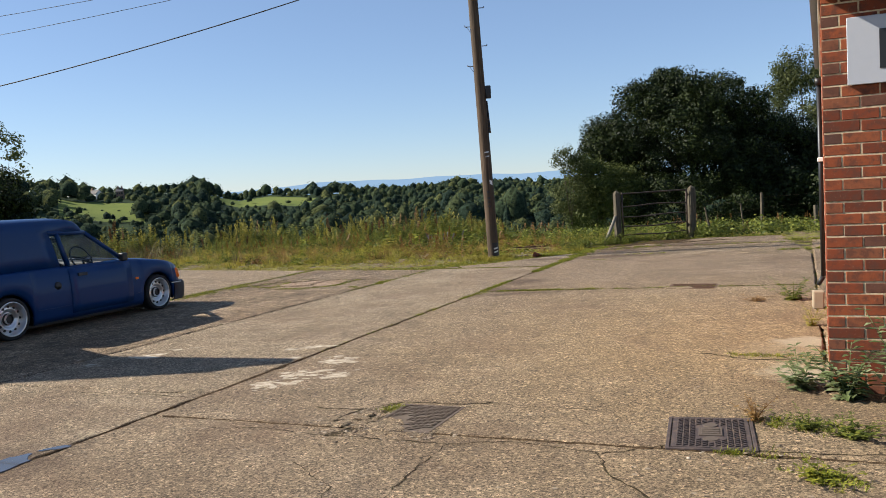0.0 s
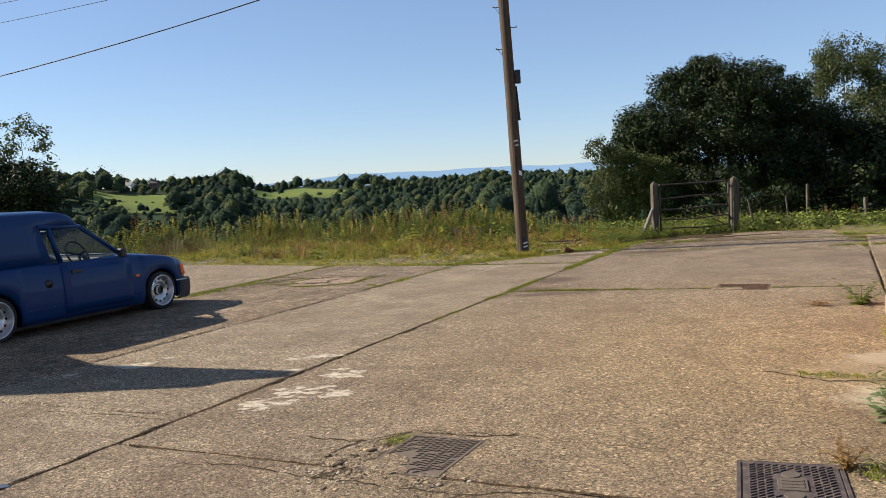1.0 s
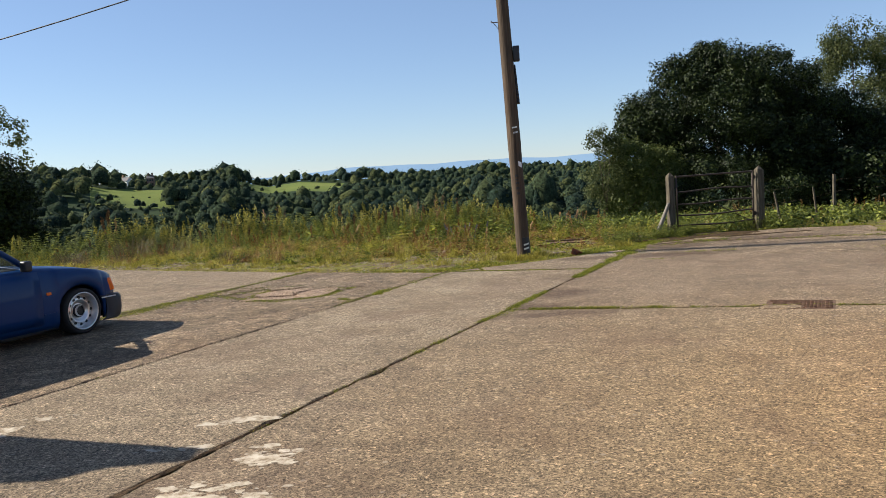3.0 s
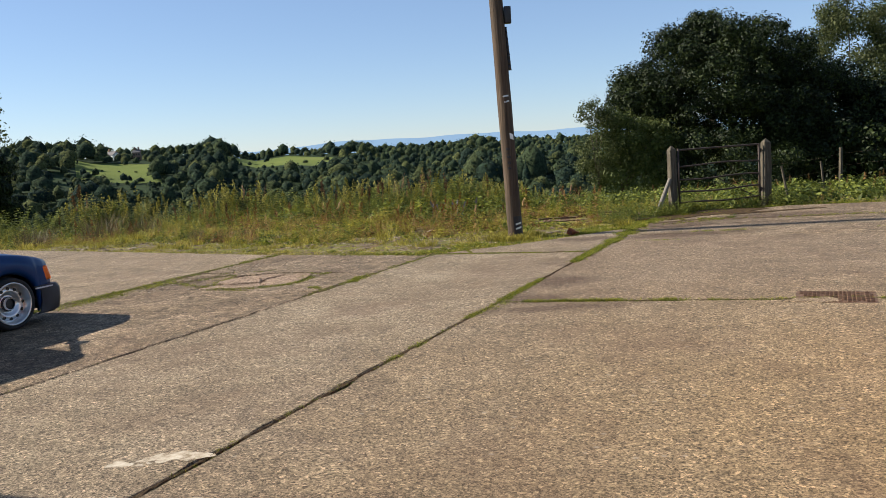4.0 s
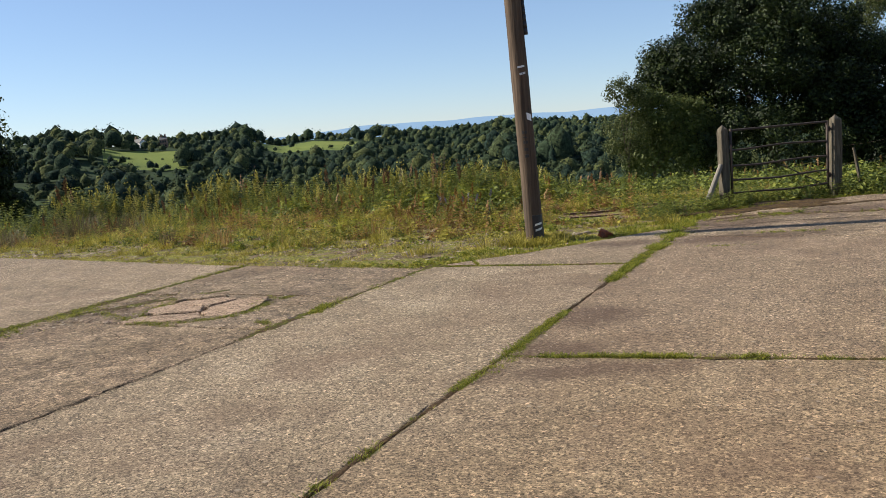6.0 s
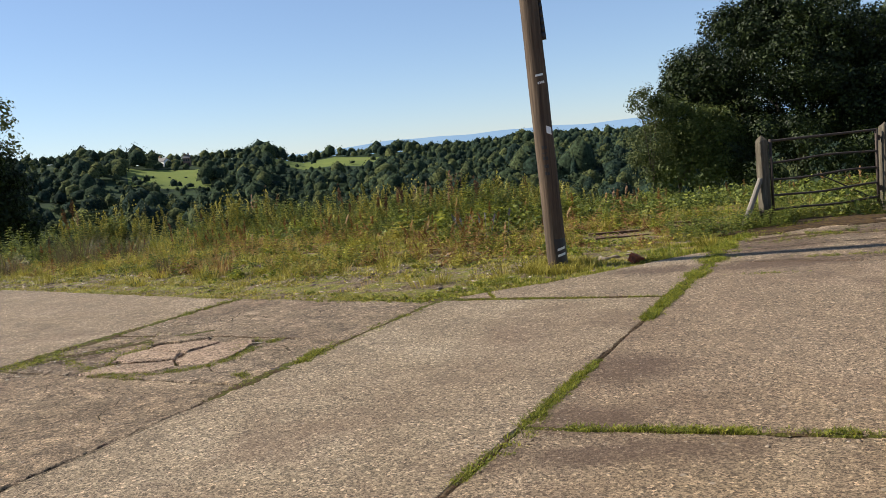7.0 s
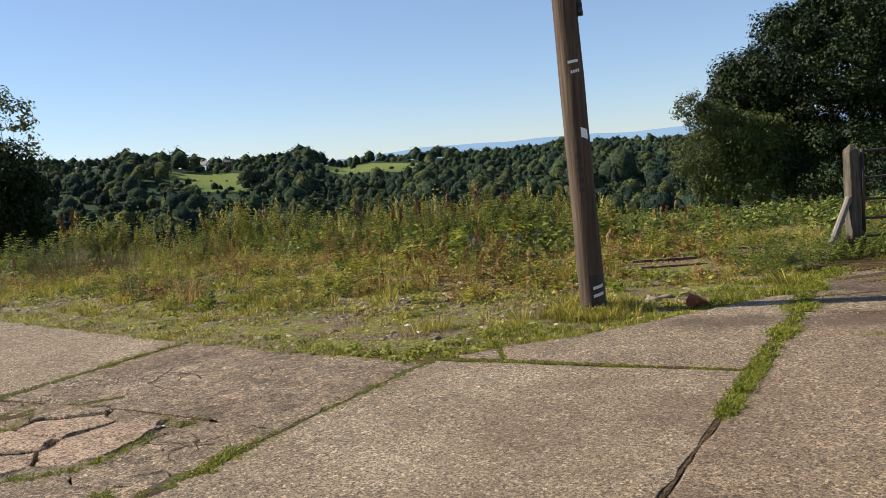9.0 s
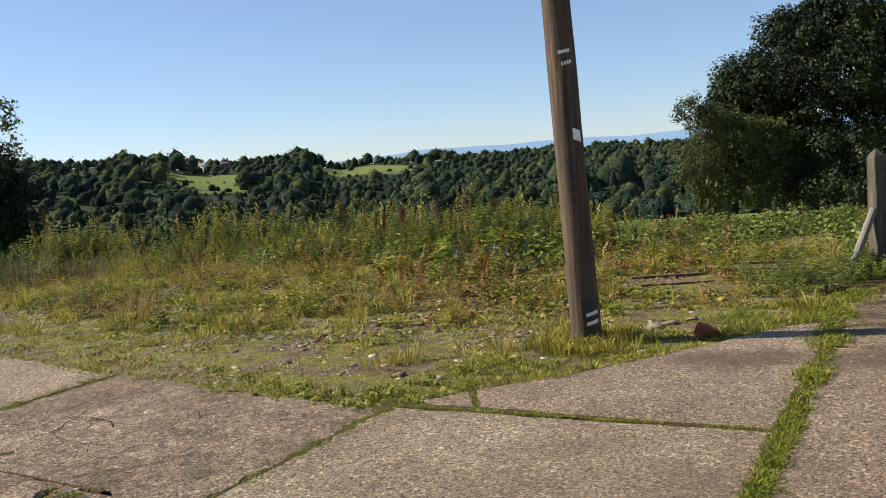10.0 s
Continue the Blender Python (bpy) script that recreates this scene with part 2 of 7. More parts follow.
for i in range(len(rings) - 1):
    for k in range(n):
        f = bm.faces.new((rings[i][k], rings[i][(k + 1) % n], rings[i + 1][(k + 1) % n], rings[i + 1][k]))
        q = f.calc_center_median()
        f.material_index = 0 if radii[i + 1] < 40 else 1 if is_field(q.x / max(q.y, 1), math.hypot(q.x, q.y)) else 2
bmesh.ops.recalc_face_normals(bm, faces=bm.faces)
if sum(f.normal.z for f in bm.faces) < 0:
    bmesh.ops.reverse_faces(bm, faces=bm.faces)
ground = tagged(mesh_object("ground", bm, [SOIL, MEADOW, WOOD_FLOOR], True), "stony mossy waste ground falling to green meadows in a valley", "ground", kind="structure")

# the ridge on the horizon, its haze painted in as a blue glow
ridge_mat = Mat("ridge_haze_glow", 1.0, spec=0.0)
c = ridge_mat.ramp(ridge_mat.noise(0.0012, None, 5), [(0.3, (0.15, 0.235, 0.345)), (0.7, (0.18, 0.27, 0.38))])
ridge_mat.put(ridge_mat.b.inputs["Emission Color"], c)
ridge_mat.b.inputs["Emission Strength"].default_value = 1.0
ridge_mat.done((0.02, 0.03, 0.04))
bm = bmesh.new()
prev = None
for k in range(121):
    a = math.radians(-40 + 80 * k / 120)
    r = 4600
    side = (k - 60) / 60
    h = 88 + 10 * math.sin(k * 0.16 + 0.6) + 5 * math.sin(k * 0.43) + 2 * math.sin(k * 1.1) - 34 * float(smooth_step(-0.02, -0.35, side)) * 0.8
    x, y = r * math.sin(a), r * math.cos(a)
    pair = (bm.verts.new((x, y, -120)), bm.verts.new((x, y, h)), bm.verts.new((x * 1.05, y * 1.05, h * 0.8)))
    if prev:
        bm.faces.new((prev[0], pair[0], pair[1], prev[1]))
        bm.faces.new((prev[1], pair[1], pair[2], prev[2]))
    prev = pair
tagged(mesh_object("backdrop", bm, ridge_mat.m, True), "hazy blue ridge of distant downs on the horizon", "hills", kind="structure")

# ---------------------------------------------------------------- concrete yard
def concrete(name, broken, tone=(1.0, 1.0, 1.0)):
    """Cast yard concrete; broken: its skin has flaked and dirt has settled in it; tone: the colour of the batch."""
    con = Mat(name, 0.9, spec=0.25)
    w = con.place()
    rnd = con.random_object()
    base = con.ramp(con.noise(1.1, w, 6, 0.6), [(0.3, (0.20, 0.142, 0.087)), (0.5, (0.265, 0.193, 0.120)), (0.72, (0.33, 0.248, 0.162))])
    base = con.mix(con.math("MULTIPLY", rnd, 0.30), base, (0.195, 0.158, 0.117))
    base = con.mix(1.0, base, tone, "MULTIPLY")
    # sand washed out from the foot of the building
    pos = con.node("ShaderNodeSeparateXYZ", Vector=w)
    dx, dy = con.math("SUBTRACT", pos.outputs[0], 2.6), con.math("MULTIPLY", con.math("SUBTRACT", pos.outputs[1], 7.6), 0.7)
    far = con.math("SQRT", con.math("ADD", con.math("MULTIPLY", dx, dx), con.math("MULTIPLY", dy, dy)))
    sandy = con.ramp(con.math("ADD", con.math("MULTIPLY", far, 0.16), con.math("MULTIPLY", con.noise(1.4, w, 6, 0.6), 0.4)), [(0.30, 0.85), (0.85, 0.0)])
    base = con.mix(sandy, base, con.mix(0.75, base, (0.33, 0.23, 0.115)))
    # grit and stones of three sizes, then pits, flecks and stains
    grit = con.node("ShaderNodeSeparateColor", Color=con.voronoi(120, w, out="Color")).outputs[0]
    base = con.mix(1.0, base, con.ramp(grit, [(0.0, 0.34), (0.45, 0.93), (1.0, 1.62)]), "MULTIPLY")
    agg = con.node("ShaderNodeSeparateColor", Color=con.voronoi(58, w, out="Color")).outputs[1]
    base = con.mix(1.0, base, con.ramp(agg, [(0.0, 0.48), (0.2, 0.90), (0.8, 1.03), (1.0, 1.85)]), "MULTIPLY")
    blot = con.noise(3.2, w, 7, 0.7, 0.5)
    base = con.mix(1.0, base, con.ramp(blot, [(0.3, 0.80), (0.5, 1.0), (0.7, 1.15)]), "MULTIPLY")
    pits = con.noise(60, w, 6, 0.8)
    base = con.mix(con.ramp(pits, [(0.37, 0.9), (0.44, 0.0)]), base, (0.045, 0.032, 0.020))
    flecks = con.ramp(con.voronoi(6, w), [(0.06, 0.7), (0.11, 0.0)])
    base = con.mix(flecks, base, (0.40, 0.33, 0.25))
    stain = con.ramp(con.noise(0.55, w, 8, 0.66, 0.6), [(0.50, 0.0), (0.66, 0.85)])
    base = con.mix(stain, base, con.mix(0.55, base, (0.125, 0.072, 0.044)))
    scuff = con.ramp(con.noise(2.6, con.place(True, (1, 1.9, 1)), 8, 0.7, 0.4), [(0.60, 0.0), (0.68, 0.55)])
    base = con.mix(scuff, base, con.mix(0.6, base, (0.36, 0.285, 0.20)))
    grime = con.ramp(con.noise(0.9, con.place(True, (1.7, 1, 1)), 9, 0.72, 0.8), [(0.56, 0.0), (0.64, 0.5)])
    base = con.mix(grime, base, con.mix(0.5, base, (0.075, 0.056, 0.042)))
    # earth trodden and washed over the slabs, and pale cement spilt along the wall
    for cx, cy, rx, ry in ((3.2, 17.0, 1.3, 0.5), (1.85, 17.2, 0.65, 0.35), (3.4, 18.4, 0.9, 0.8), (0.70, 12.45, 0.45, 0.4), (1.05, 13.4, 0.45, 0.55), (0.9, 11.95, 1.1, 0.22), (-2.75, 5.25, 0.6, 0.5), (5.2, 19.0, 2.0, 0.7)):
        base = con.mix(con.math("MULTIPLY", con.spot(w, cx, cy, rx, ry), 0.9), base, con.mix(0.72, base, (0.080, 0.048, 0.031)))
    for cx, cy, rx, ry in ((2.98, 7.55, 0.34, 0.30), (2.50, 6.45, 0.36, 0.40)):
        base = con.mix(con.math("MULTIPLY", con.spot(w, cx, cy, rx, ry, 0.3, 5.0), 0.85), base, con.mix(0.75, base, (0.50, 0.43, 0.31)))
    base = con.mix(con.math("MULTIPLY", con.spot(w, 2.75, 7.1, 0.75, 0.7, 0.6), 0.8), base, con.mix(0.6, base, (0.36, 0.285, 0.185)))
    hgt = con.math("ADD", con.math("MULTIPLY", pits, 1.3), con.math("ADD", con.math("MULTIPLY", grit, 0.3), con.math("MULTIPLY", agg, 0.35)))
    if broken:
        skin = con.noise(7, w, 8, 0.75, 0.8)
        flake = con.ramp(skin, [(0.44, 1.0), (0.50, 0.0)])
        base = con.mix(con.math("MULTIPLY", flake, 0.6), base, con.mix(0.38, base, (0.085, 0.058, 0.034)))
        base = con.mix(1.0, base, (1.10, 1.08, 1.07), "MULTIPLY")
        dirt = con.ramp(con.noise(1.7, w, 8, 0.72, 0.5), [(0.50, 0.0), (0.62, 0.8)])
        base = con.mix(dirt, base, con.mix(0.32, base, (0.10, 0.075, 0.036)))
        warp = con.mix(0.30, w, con.node("ShaderNodeTexNoise", Scale=6.0, Vector=w, Detail=6.0).outputs["Color"])
        where = con.ramp(con.noise(1.5, w, 5, 0.6), [(0.40, 0.15), (0.55, 1.0)])
        plate = con.node("ShaderNodeSeparateColor", Color=con.voronoi(9, warp, out="Color")).outputs[0]
        small = con.node("ShaderNodeSeparateColor", Color=con.voronoi(24, warp, out="Color")).outputs[1]
        seam = con.ramp(con.voronoi(9, warp, "DISTANCE_TO_EDGE"), [(0.012, 0.5), (0.05, 0.0)])
        base = con.mix(con.math("MULTIPLY", seam, where), base, (0.055, 0.040, 0.025))
        base = con.mix(1.0, base, con.ramp(plate, [(0.0, 0.80), (1.0, 1.16)]), "MULTIPLY")
        base = con.mix(1.0, base, con.ramp(small, [(0.0, 0.72), (0.5, 1.0), (1.0, 1.22)]), "MULTIPLY")
        hgt = con.math("ADD", hgt, con.math("MULTIPLY", con.math("MULTIPLY", con.math("ADD", plate, con.math("MULTIPLY", small, 0.6)), where), 2.2))
        hgt = con.math("ADD", hgt, con.math("MULTIPLY", skin, 2.4))
    return con.done(base, con.bump(hgt, 1.0, 0.013), con.ramp(pits, [(0.3, 0.95), (0.7, 0.82)]))


CONCRETE = concrete("worn_concrete", False)
BROKEN = concrete("flaking_dirty_concrete", True)
GREYISH = concrete("pale_grey_concrete", False, (1.10, 1.13, 1.15))
REDDISH = concrete("reddish_worn_concrete", False, (1.02, 0.985, 0.965))

pavement = tagged(empty("pavement"), "worn pinkish-buff concrete yard slabs with weedy joints", "pavement", kind="structure")


def slab(outline, gap=0.014, jitter=0.008, top=0.0, step=0.14, material=None):
    """One cast slab over a plan outline (counter-clockwise), its edges a little crumbled."""
    pts = [Vector(p) for p in outline]
    n = len(pts)
    area = sum(pts[i].x * pts[(i + 1) % n].y - pts[(i + 1) % n].x * pts[i].y for i in range(n))
    if area < 0:
        pts.reverse()
    inner = []
    for i in range(n):
        a, b, c = pts[i - 1], pts[i], pts[(i + 1) % n]
        d0, d1 = (b - a).normalized(), (c - b).normalized()
        n0, n1 = Vector((-d0.y, d0.x)), Vector((-d1.y, d1.x))
        k = gap / max(0.3, 1 + n0.dot(n1))
        inner.append(b + (n0 + n1) * k)
    ring = []
    for i in range(n):
        a, b = inner[i], inner[(i + 1) % n]
        m = max(1, int((b - a).length / step))
        side = Vector((-(b - a).y, (b - a).x)).normalized()
        for k in range(m):
            p = a.lerp(b, k / m)
            ring.append(p + side * (random.gauss(0, jitter) if k else 0))
    bm = bmesh.new()
    hi, lip, lo = [], [], []
    mid = sum(ring, Vector((0, 0))) / len(ring)
    for p in ring:
        q = p + (mid - p).normalized() * random.uniform(0.008, 0.03)
        hi.append(bm.verts.new((q.x, q.y, top)))
        lip.append(bm.verts.new((p.x, p.y, top - random.uniform(0.006, 0.014))))
        lo.append(bm.verts.new((p.x, p.y, top - 0.12)))
    bm.faces.new(hi)
    for k in range(len(ring)):
        j = (k + 1) % len(ring)
        bm.faces.new((lip[k], lip[j], hi[j], hi[k]))
        bm.faces.new((lo[k], lo[j], lip[j], lip[k]))
    bmesh.ops.triangulate(bm, faces=[f for f in bm.faces if len(f.verts) > 4])
    return part("slab", bm, material or CONCRETE, pavement)


def strip(v0, v1, cuts, material=None):
    """Slabs in one strip, between cross joints given as (u at v0, u at v1)."""
    for (a0, a1), (b0, b1) in zip(cuts, cuts[1:]):
        slab([yard(a0, v0), yard(b0, v0), yard(b1, v1), yard(a1, v1)], material=material)


strip(-14, -9.7, [(-5, -5), (1, 1), (7.2, 7.2), (12.8, 12.8), (18.3, 17.7)])
strip(-9.7, -4.95, [(-5, -5), (1, 1), (7.2, 7.2), (12.8, 12.8), (17.7, 16.95)])
strip(-4.95, -2.25, [(-5, -5), (1, 1), (7.3, 7.3)])
slab([yard(7.3, -4.95), yard(13.85, -4.95), yard(13.85, -2.25), yard(7.3, -2.25)], 0.007, material=BROKEN)
strip(-2.25, 0, [(-5, -5), (0.8, 0.8), (7.3, 7.35), (16.8, 16.95)], GREYISH)
strip(0, 9.0, [(-5, -5), (0.3, 0.3), (6.72, 6.72)])
slab([yard(6.72, 0), yard(13.4, 0), yard(14.0, 4.4), yard(8.15, 4.4), yard(8.15, 9), yard(6.72, 9)])
strip(0, 4.4, [(13.4, 14.0), (18.85, 18.6)], REDDISH)
strip(4.4, 9.0, [(13.6, 13.9), (18.6, 18.3), (22, 21)], REDDISH)
strip(9.0, 14.0, [(-5, -5), (1.5, 1.5), (8, 8), (13.9, 13.9), (18.3, 18), (21, 20)])
# slabs trimmed by the verge
slab([yard(16.87, -2.0), (0.13, 16.27), (0.06, 16.68), (-0.25, 16.50)], jitter=0.006)
slab([(0.13, 16.27), yard(16.95, -0.02), (2.62, 17.85), (2.75, 18.35), (2.2, 18.05), (1.3, 17.38), (0.66, 16.95), (0.06, 16.68)])
slab([yard(18.85, 0), yard(18.6, 4.4), (7.75, 20.3), (6.1, 20.75), (5.0, 20.4), (3.8, 19.8), (3.05, 18.95)], material=BROKEN)
# round the collapsed patch
slab([yard(15.1, -4.95), yard(15.2, -3.6), yard(15.15, -2.25), yard(16.72, -2.25), yard(16.95, -4.95)], 0.01, 0.018, 0.0, 0.08, BROKEN)
# ---------------------------------------------------------------- foliage in arrays
def diamonds(centres, normals, sizes, slim=0.55):
    """Small folded leaves: two triangles each, at random turns in their planes."""
    n = len(centres)
    normals = normals / np.maximum(np.linalg.norm(normals, axis=1, keepdims=True), 1e-6)
    t = np.cross(normals, rng.normal(size=(n, 3)))
    t /= np.maximum(np.linalg.norm(t, axis=1, keepdims=True), 1e-6)
    b = np.cross(normals, t)
    s = np.asarray(sizes)[:, None]
    v = np.stack([centres + t * s * 0.5, centres + b * s * 0.5 * slim + normals * s * 0.12, centres - t * s * 0.5, centres - b * s * 0.5 * slim + normals * s * 0.12], 1)
    tri = (np.arange(n) * 4)[:, None, None] + np.array([[0, 1, 2], [0, 2, 3]])
    return v.reshape(-1, 3), tri.reshape(-1, 3)


def unit(n):
    d = rng.normal(size=(n, 3))
    return d / np.linalg.norm(d, axis=1, keepdims=True)


def lobes(centres, radii, per, size, droop=0.0, flat=0.85):
    """Leaves on the shells of many small boughs."""
    cs, ns, ss = [], [], []
    for c, r in zip(centres, radii):
        n = int(per * r * r)
        d = unit(n)
        rad = r * (0.35 + 0.75 * rng.random(n) ** 0.7)
        # each bough is a tilted, uneven spray, longer one way than the others
        p = d * rad[:, None] * (1, 1, flat)
        way = unit(1)[0] + (0, 0, 0.35)
        p = p * 0.86 + np.outer((p @ way), way) * 0.38
        p[:, 2] -= droop * rng.random(n) * r
        cs.append(p + c)
        ns.append(d + rng.normal(0, 0.45, (n, 3)) + (0, 0, 0.25))
        ss.append(size * rng.uniform(0.6, 1.35, n))
    return diamonds(np.concatenate(cs), np.concatenate(ns), np.concatenate(ss))


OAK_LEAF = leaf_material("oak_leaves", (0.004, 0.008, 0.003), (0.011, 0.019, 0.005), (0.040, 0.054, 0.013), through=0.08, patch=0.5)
SHRUB_LEAF = leaf_material("shrub_leaves", (0.03, 0.042, 0.012), (0.065, 0.085, 0.022), (0.12, 0.13, 0.04), through=0.3)
BIRCH_LEAF = leaf_material("birch_leaves", (0.02, 0.03, 0.010), (0.055, 0.068, 0.022), (0.13, 0.14, 0.05), through=0.3)
POPLAR_LEAF = leaf_material("poplar_leaves", (0.025, 0.035, 0.010), (0.06, 0.075, 0.02), (0.13, 0.14, 0.05), through=0.3)
bark_m = Mat("bark", 0.95, spec=0.2)
w = bark_m.place(True, (6, 6, 1.2))
h = bark_m.noise(3, w, 6, 0.7)
BARK = bark_m.done(bark_m.ramp(h, [(0.3, (0.025, 0.02, 0.015)), (0.7, (0.11, 0.09, 0.07))]), bark_m.bump(h, 1.0, 0.05))


def limbs(bm, base, tips, r0):
    """A tapered trunk that forks into limbs."""
    base = Vector(base)
    fork = base + Vector((0.1, 0, (max(t[2] for t in tips) - base.z) * 0.35))
    knee = base.lerp(fork, 0.5) + Vector((0.08 * r0, 0.3 * r0, 0))
    rod(bm, base, knee, r0, r0 * 0.8, 9)
    rod(bm, knee, fork, r0 * 0.8, r0 * 0.62, 9)
    for t in tips:
        t = Vector(t)
        m = fork.lerp(t, 0.5) + Vector((0, 0, (t - fork).length * 0.10))
        rod(bm, fork, m, r0 * 0.36, r0 * 0.2, 6)
        rod(bm, m, t, r0 * 0.2, r0 * 0.05, 6)


def tree(name, x, y, crowns, leaf, label, leaf_size, per, trunk=0.35, flat=0.85, droop=0.0, category="tree"):
    """crowns: ellipsoids (dx, dy, z, rx, rz, boughs, bough size), z over the yard."""
    base = float(land(x, y)) - 0.1
    ob = tagged(empty(name, Matrix.Translation((x, y, base))), label, category)
    cs, rs = [], []
    for dx, dy, z, rx, rz, n, size in crowns:
        d = unit(n)
        d[:, 2] = np.where(d[:, 2] < -0.75, -d[:, 2], d[:, 2])
        k = rng.uniform(0.45, 1.0, n) ** 0.5
        cs.append(np.stack([dx + d[:, 0] * rx * k, dy + d[:, 1] * rx * k, z - base + d[:, 2] * rz * k], 1))
        rs.append(size * rng.uniform(0.6, 1.25, n))
    cs, rs = np.concatenate(cs), np.concatenate(rs)
    v, t = lobes(cs, rs, per, leaf_size, droop, flat)
    keep = v[:, 2].reshape(-1, 4).min(1) > 0.02
    t = t.reshape(-1, 2, 3)[keep].reshape(-1, 3)
    crown = from_arrays("crown", v, t, leaf)
    crown.parent = ob
    bm = bmesh.new()
    tips = [cs[i] for i in rng.choice(len(cs), min(9, len(cs)), replace=False)]
    limbs(bm, (0, 0, -0.3), tips, trunk)
    part("trunk", bm, BARK, ob)
    return ob


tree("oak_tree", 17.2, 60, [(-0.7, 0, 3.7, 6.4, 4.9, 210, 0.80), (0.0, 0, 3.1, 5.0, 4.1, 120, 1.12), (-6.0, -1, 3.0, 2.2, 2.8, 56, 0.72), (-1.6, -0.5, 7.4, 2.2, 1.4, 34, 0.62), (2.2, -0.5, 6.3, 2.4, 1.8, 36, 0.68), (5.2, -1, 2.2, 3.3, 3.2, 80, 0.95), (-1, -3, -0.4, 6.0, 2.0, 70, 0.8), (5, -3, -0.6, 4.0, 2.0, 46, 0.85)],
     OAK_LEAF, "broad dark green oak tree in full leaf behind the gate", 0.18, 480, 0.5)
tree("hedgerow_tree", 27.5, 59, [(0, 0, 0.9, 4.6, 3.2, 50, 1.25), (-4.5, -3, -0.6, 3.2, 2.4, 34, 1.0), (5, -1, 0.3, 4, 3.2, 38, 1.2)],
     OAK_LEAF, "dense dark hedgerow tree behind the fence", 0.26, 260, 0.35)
tree("birch_tree", 28.2, 68, [(0, 0, 5.6, 3.4, 4.6, 90, 0.8), (2.6, 0, 4.0, 2.6, 3.6, 50, 0.75), (0.2, 0, 9.3, 2.4, 2.0, 34, 0.65)],
     BIRCH_LEAF, "tall airy birch tree with drooping grey-green twigs", 0.20, 300, 0.22, 0.9, 1.1)
tree("elder_shrub", 9.0, 55, [(0.4, 0, 1.0, 1.7, 2.1, 40, 0.68), (1.8, 0.4, 0.4, 2.0, 2.0, 40, 0.68), (0.3, -0.5, -0.8, 1.9, 1.2, 26, 0.6)],
     SHRUB_LEAF, "rounded green shrub beside the oak", 0.17, 420, 0.12, category="shrub")
tree("willow_shrub", 7.5, 54, [(0, 0, 1.0, 1.05, 2.3, 56, 0.46), (-0.2, 0, 3.2, 0.75, 0.7, 20, 0.34), (0.5, 0, 2.4, 0.8, 0.9, 16, 0.4)],
     BIRCH_LEAF, "thin feathery grey-green shrub with wispy top", 0.12, 520, 0.07, droop=0.6, category="shrub")
tree("poplar_tree", -25.4, 48, [(0.2, 0, 4.6, 1.6, 1.9, 34, 0.46), (1.2, 0, 3.0, 1.2, 0.9, 8, 0.3), (-2.2, 0, 4.0, 1.6, 2.4, 30, 0.5)],
     POPLAR_LEAF, "young poplar with sparse fluttering leaves", 0.19, 240, 0.10)
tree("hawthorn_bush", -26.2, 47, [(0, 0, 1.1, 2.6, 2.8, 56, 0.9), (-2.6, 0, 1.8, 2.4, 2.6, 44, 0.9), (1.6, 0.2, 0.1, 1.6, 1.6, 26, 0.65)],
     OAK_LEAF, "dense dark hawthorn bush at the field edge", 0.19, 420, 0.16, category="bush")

# ---------------------------------------------------------------- woods across the valley
wood_leaf = Mat("woodland_leaves", 1.0, spec=0.05)
w = wood_leaf.place()
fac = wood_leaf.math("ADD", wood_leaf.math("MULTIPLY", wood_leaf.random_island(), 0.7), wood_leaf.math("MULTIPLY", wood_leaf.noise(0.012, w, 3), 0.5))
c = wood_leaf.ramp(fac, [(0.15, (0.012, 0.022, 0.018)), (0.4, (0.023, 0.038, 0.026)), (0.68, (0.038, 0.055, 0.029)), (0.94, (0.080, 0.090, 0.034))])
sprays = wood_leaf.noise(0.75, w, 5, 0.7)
# hollows between the sprays darkened in the colour, as their shade
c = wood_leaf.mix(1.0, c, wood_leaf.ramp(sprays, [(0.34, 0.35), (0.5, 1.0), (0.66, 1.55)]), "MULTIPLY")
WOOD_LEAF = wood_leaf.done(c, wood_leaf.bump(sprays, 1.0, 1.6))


def far_tree(h, w, n, cone=False, leaf=0.115, seed=0):
    """A broad or pointed crown of swelling boughs, ragged with sprays of leaves."""
    core = bmesh.new()
    bmesh.ops.create_icosphere(core, subdivisions=1, radius=0.93)
    bmesh.ops.delete(core, geom=[f for f in core.faces if f.calc_center_median().z < -0.42], context="FACES")
    core.verts.index_update()

    def shape(q):
        q = Vector(q)
        k = 1 + 0.42 * noise.noise(q * 2.1 + Vector((seed * 3.1, seed, 0))) + 0.22 * noise.noise(q * 5.0 + Vector((0, seed * 2.3, 1)))
        if cone:
            z = max(0.0, (q.z + 0.42) / 1.42)
            r = ((1 - min(z, 1)) * 0.62 + 0.03) * w * 0.8 * k
            a = math.atan2(q.y, q.x)
            return math.cos(a) * r, math.sin(a) * r, z * h
        return q.x * w / 2 * k, q.y * w / 2 * k, h * 0.52 + q.z * h * 0.46 * k

    cv = np.array([shape(q.co) for q in core.verts])
    ct = np.array([[q.index for q in f.verts] for f in core.faces])
    core.free()
    d = unit(n)
    d[:, 2] = np.abs(d[:, 2]) * 1.2 - 0.3
    c = np.array([shape(q / np.linalg.norm(q) * f) for q, f in zip(d, rng.uniform(0.93, 1.08, n))])
    v, t = diamonds(c, d + rng.normal(0, 0.45, (n, 3)), rng.uniform(0.5, 1.4, n) * w * leaf, 0.8)
    return join_arrays([(v, t), (cv, ct)])


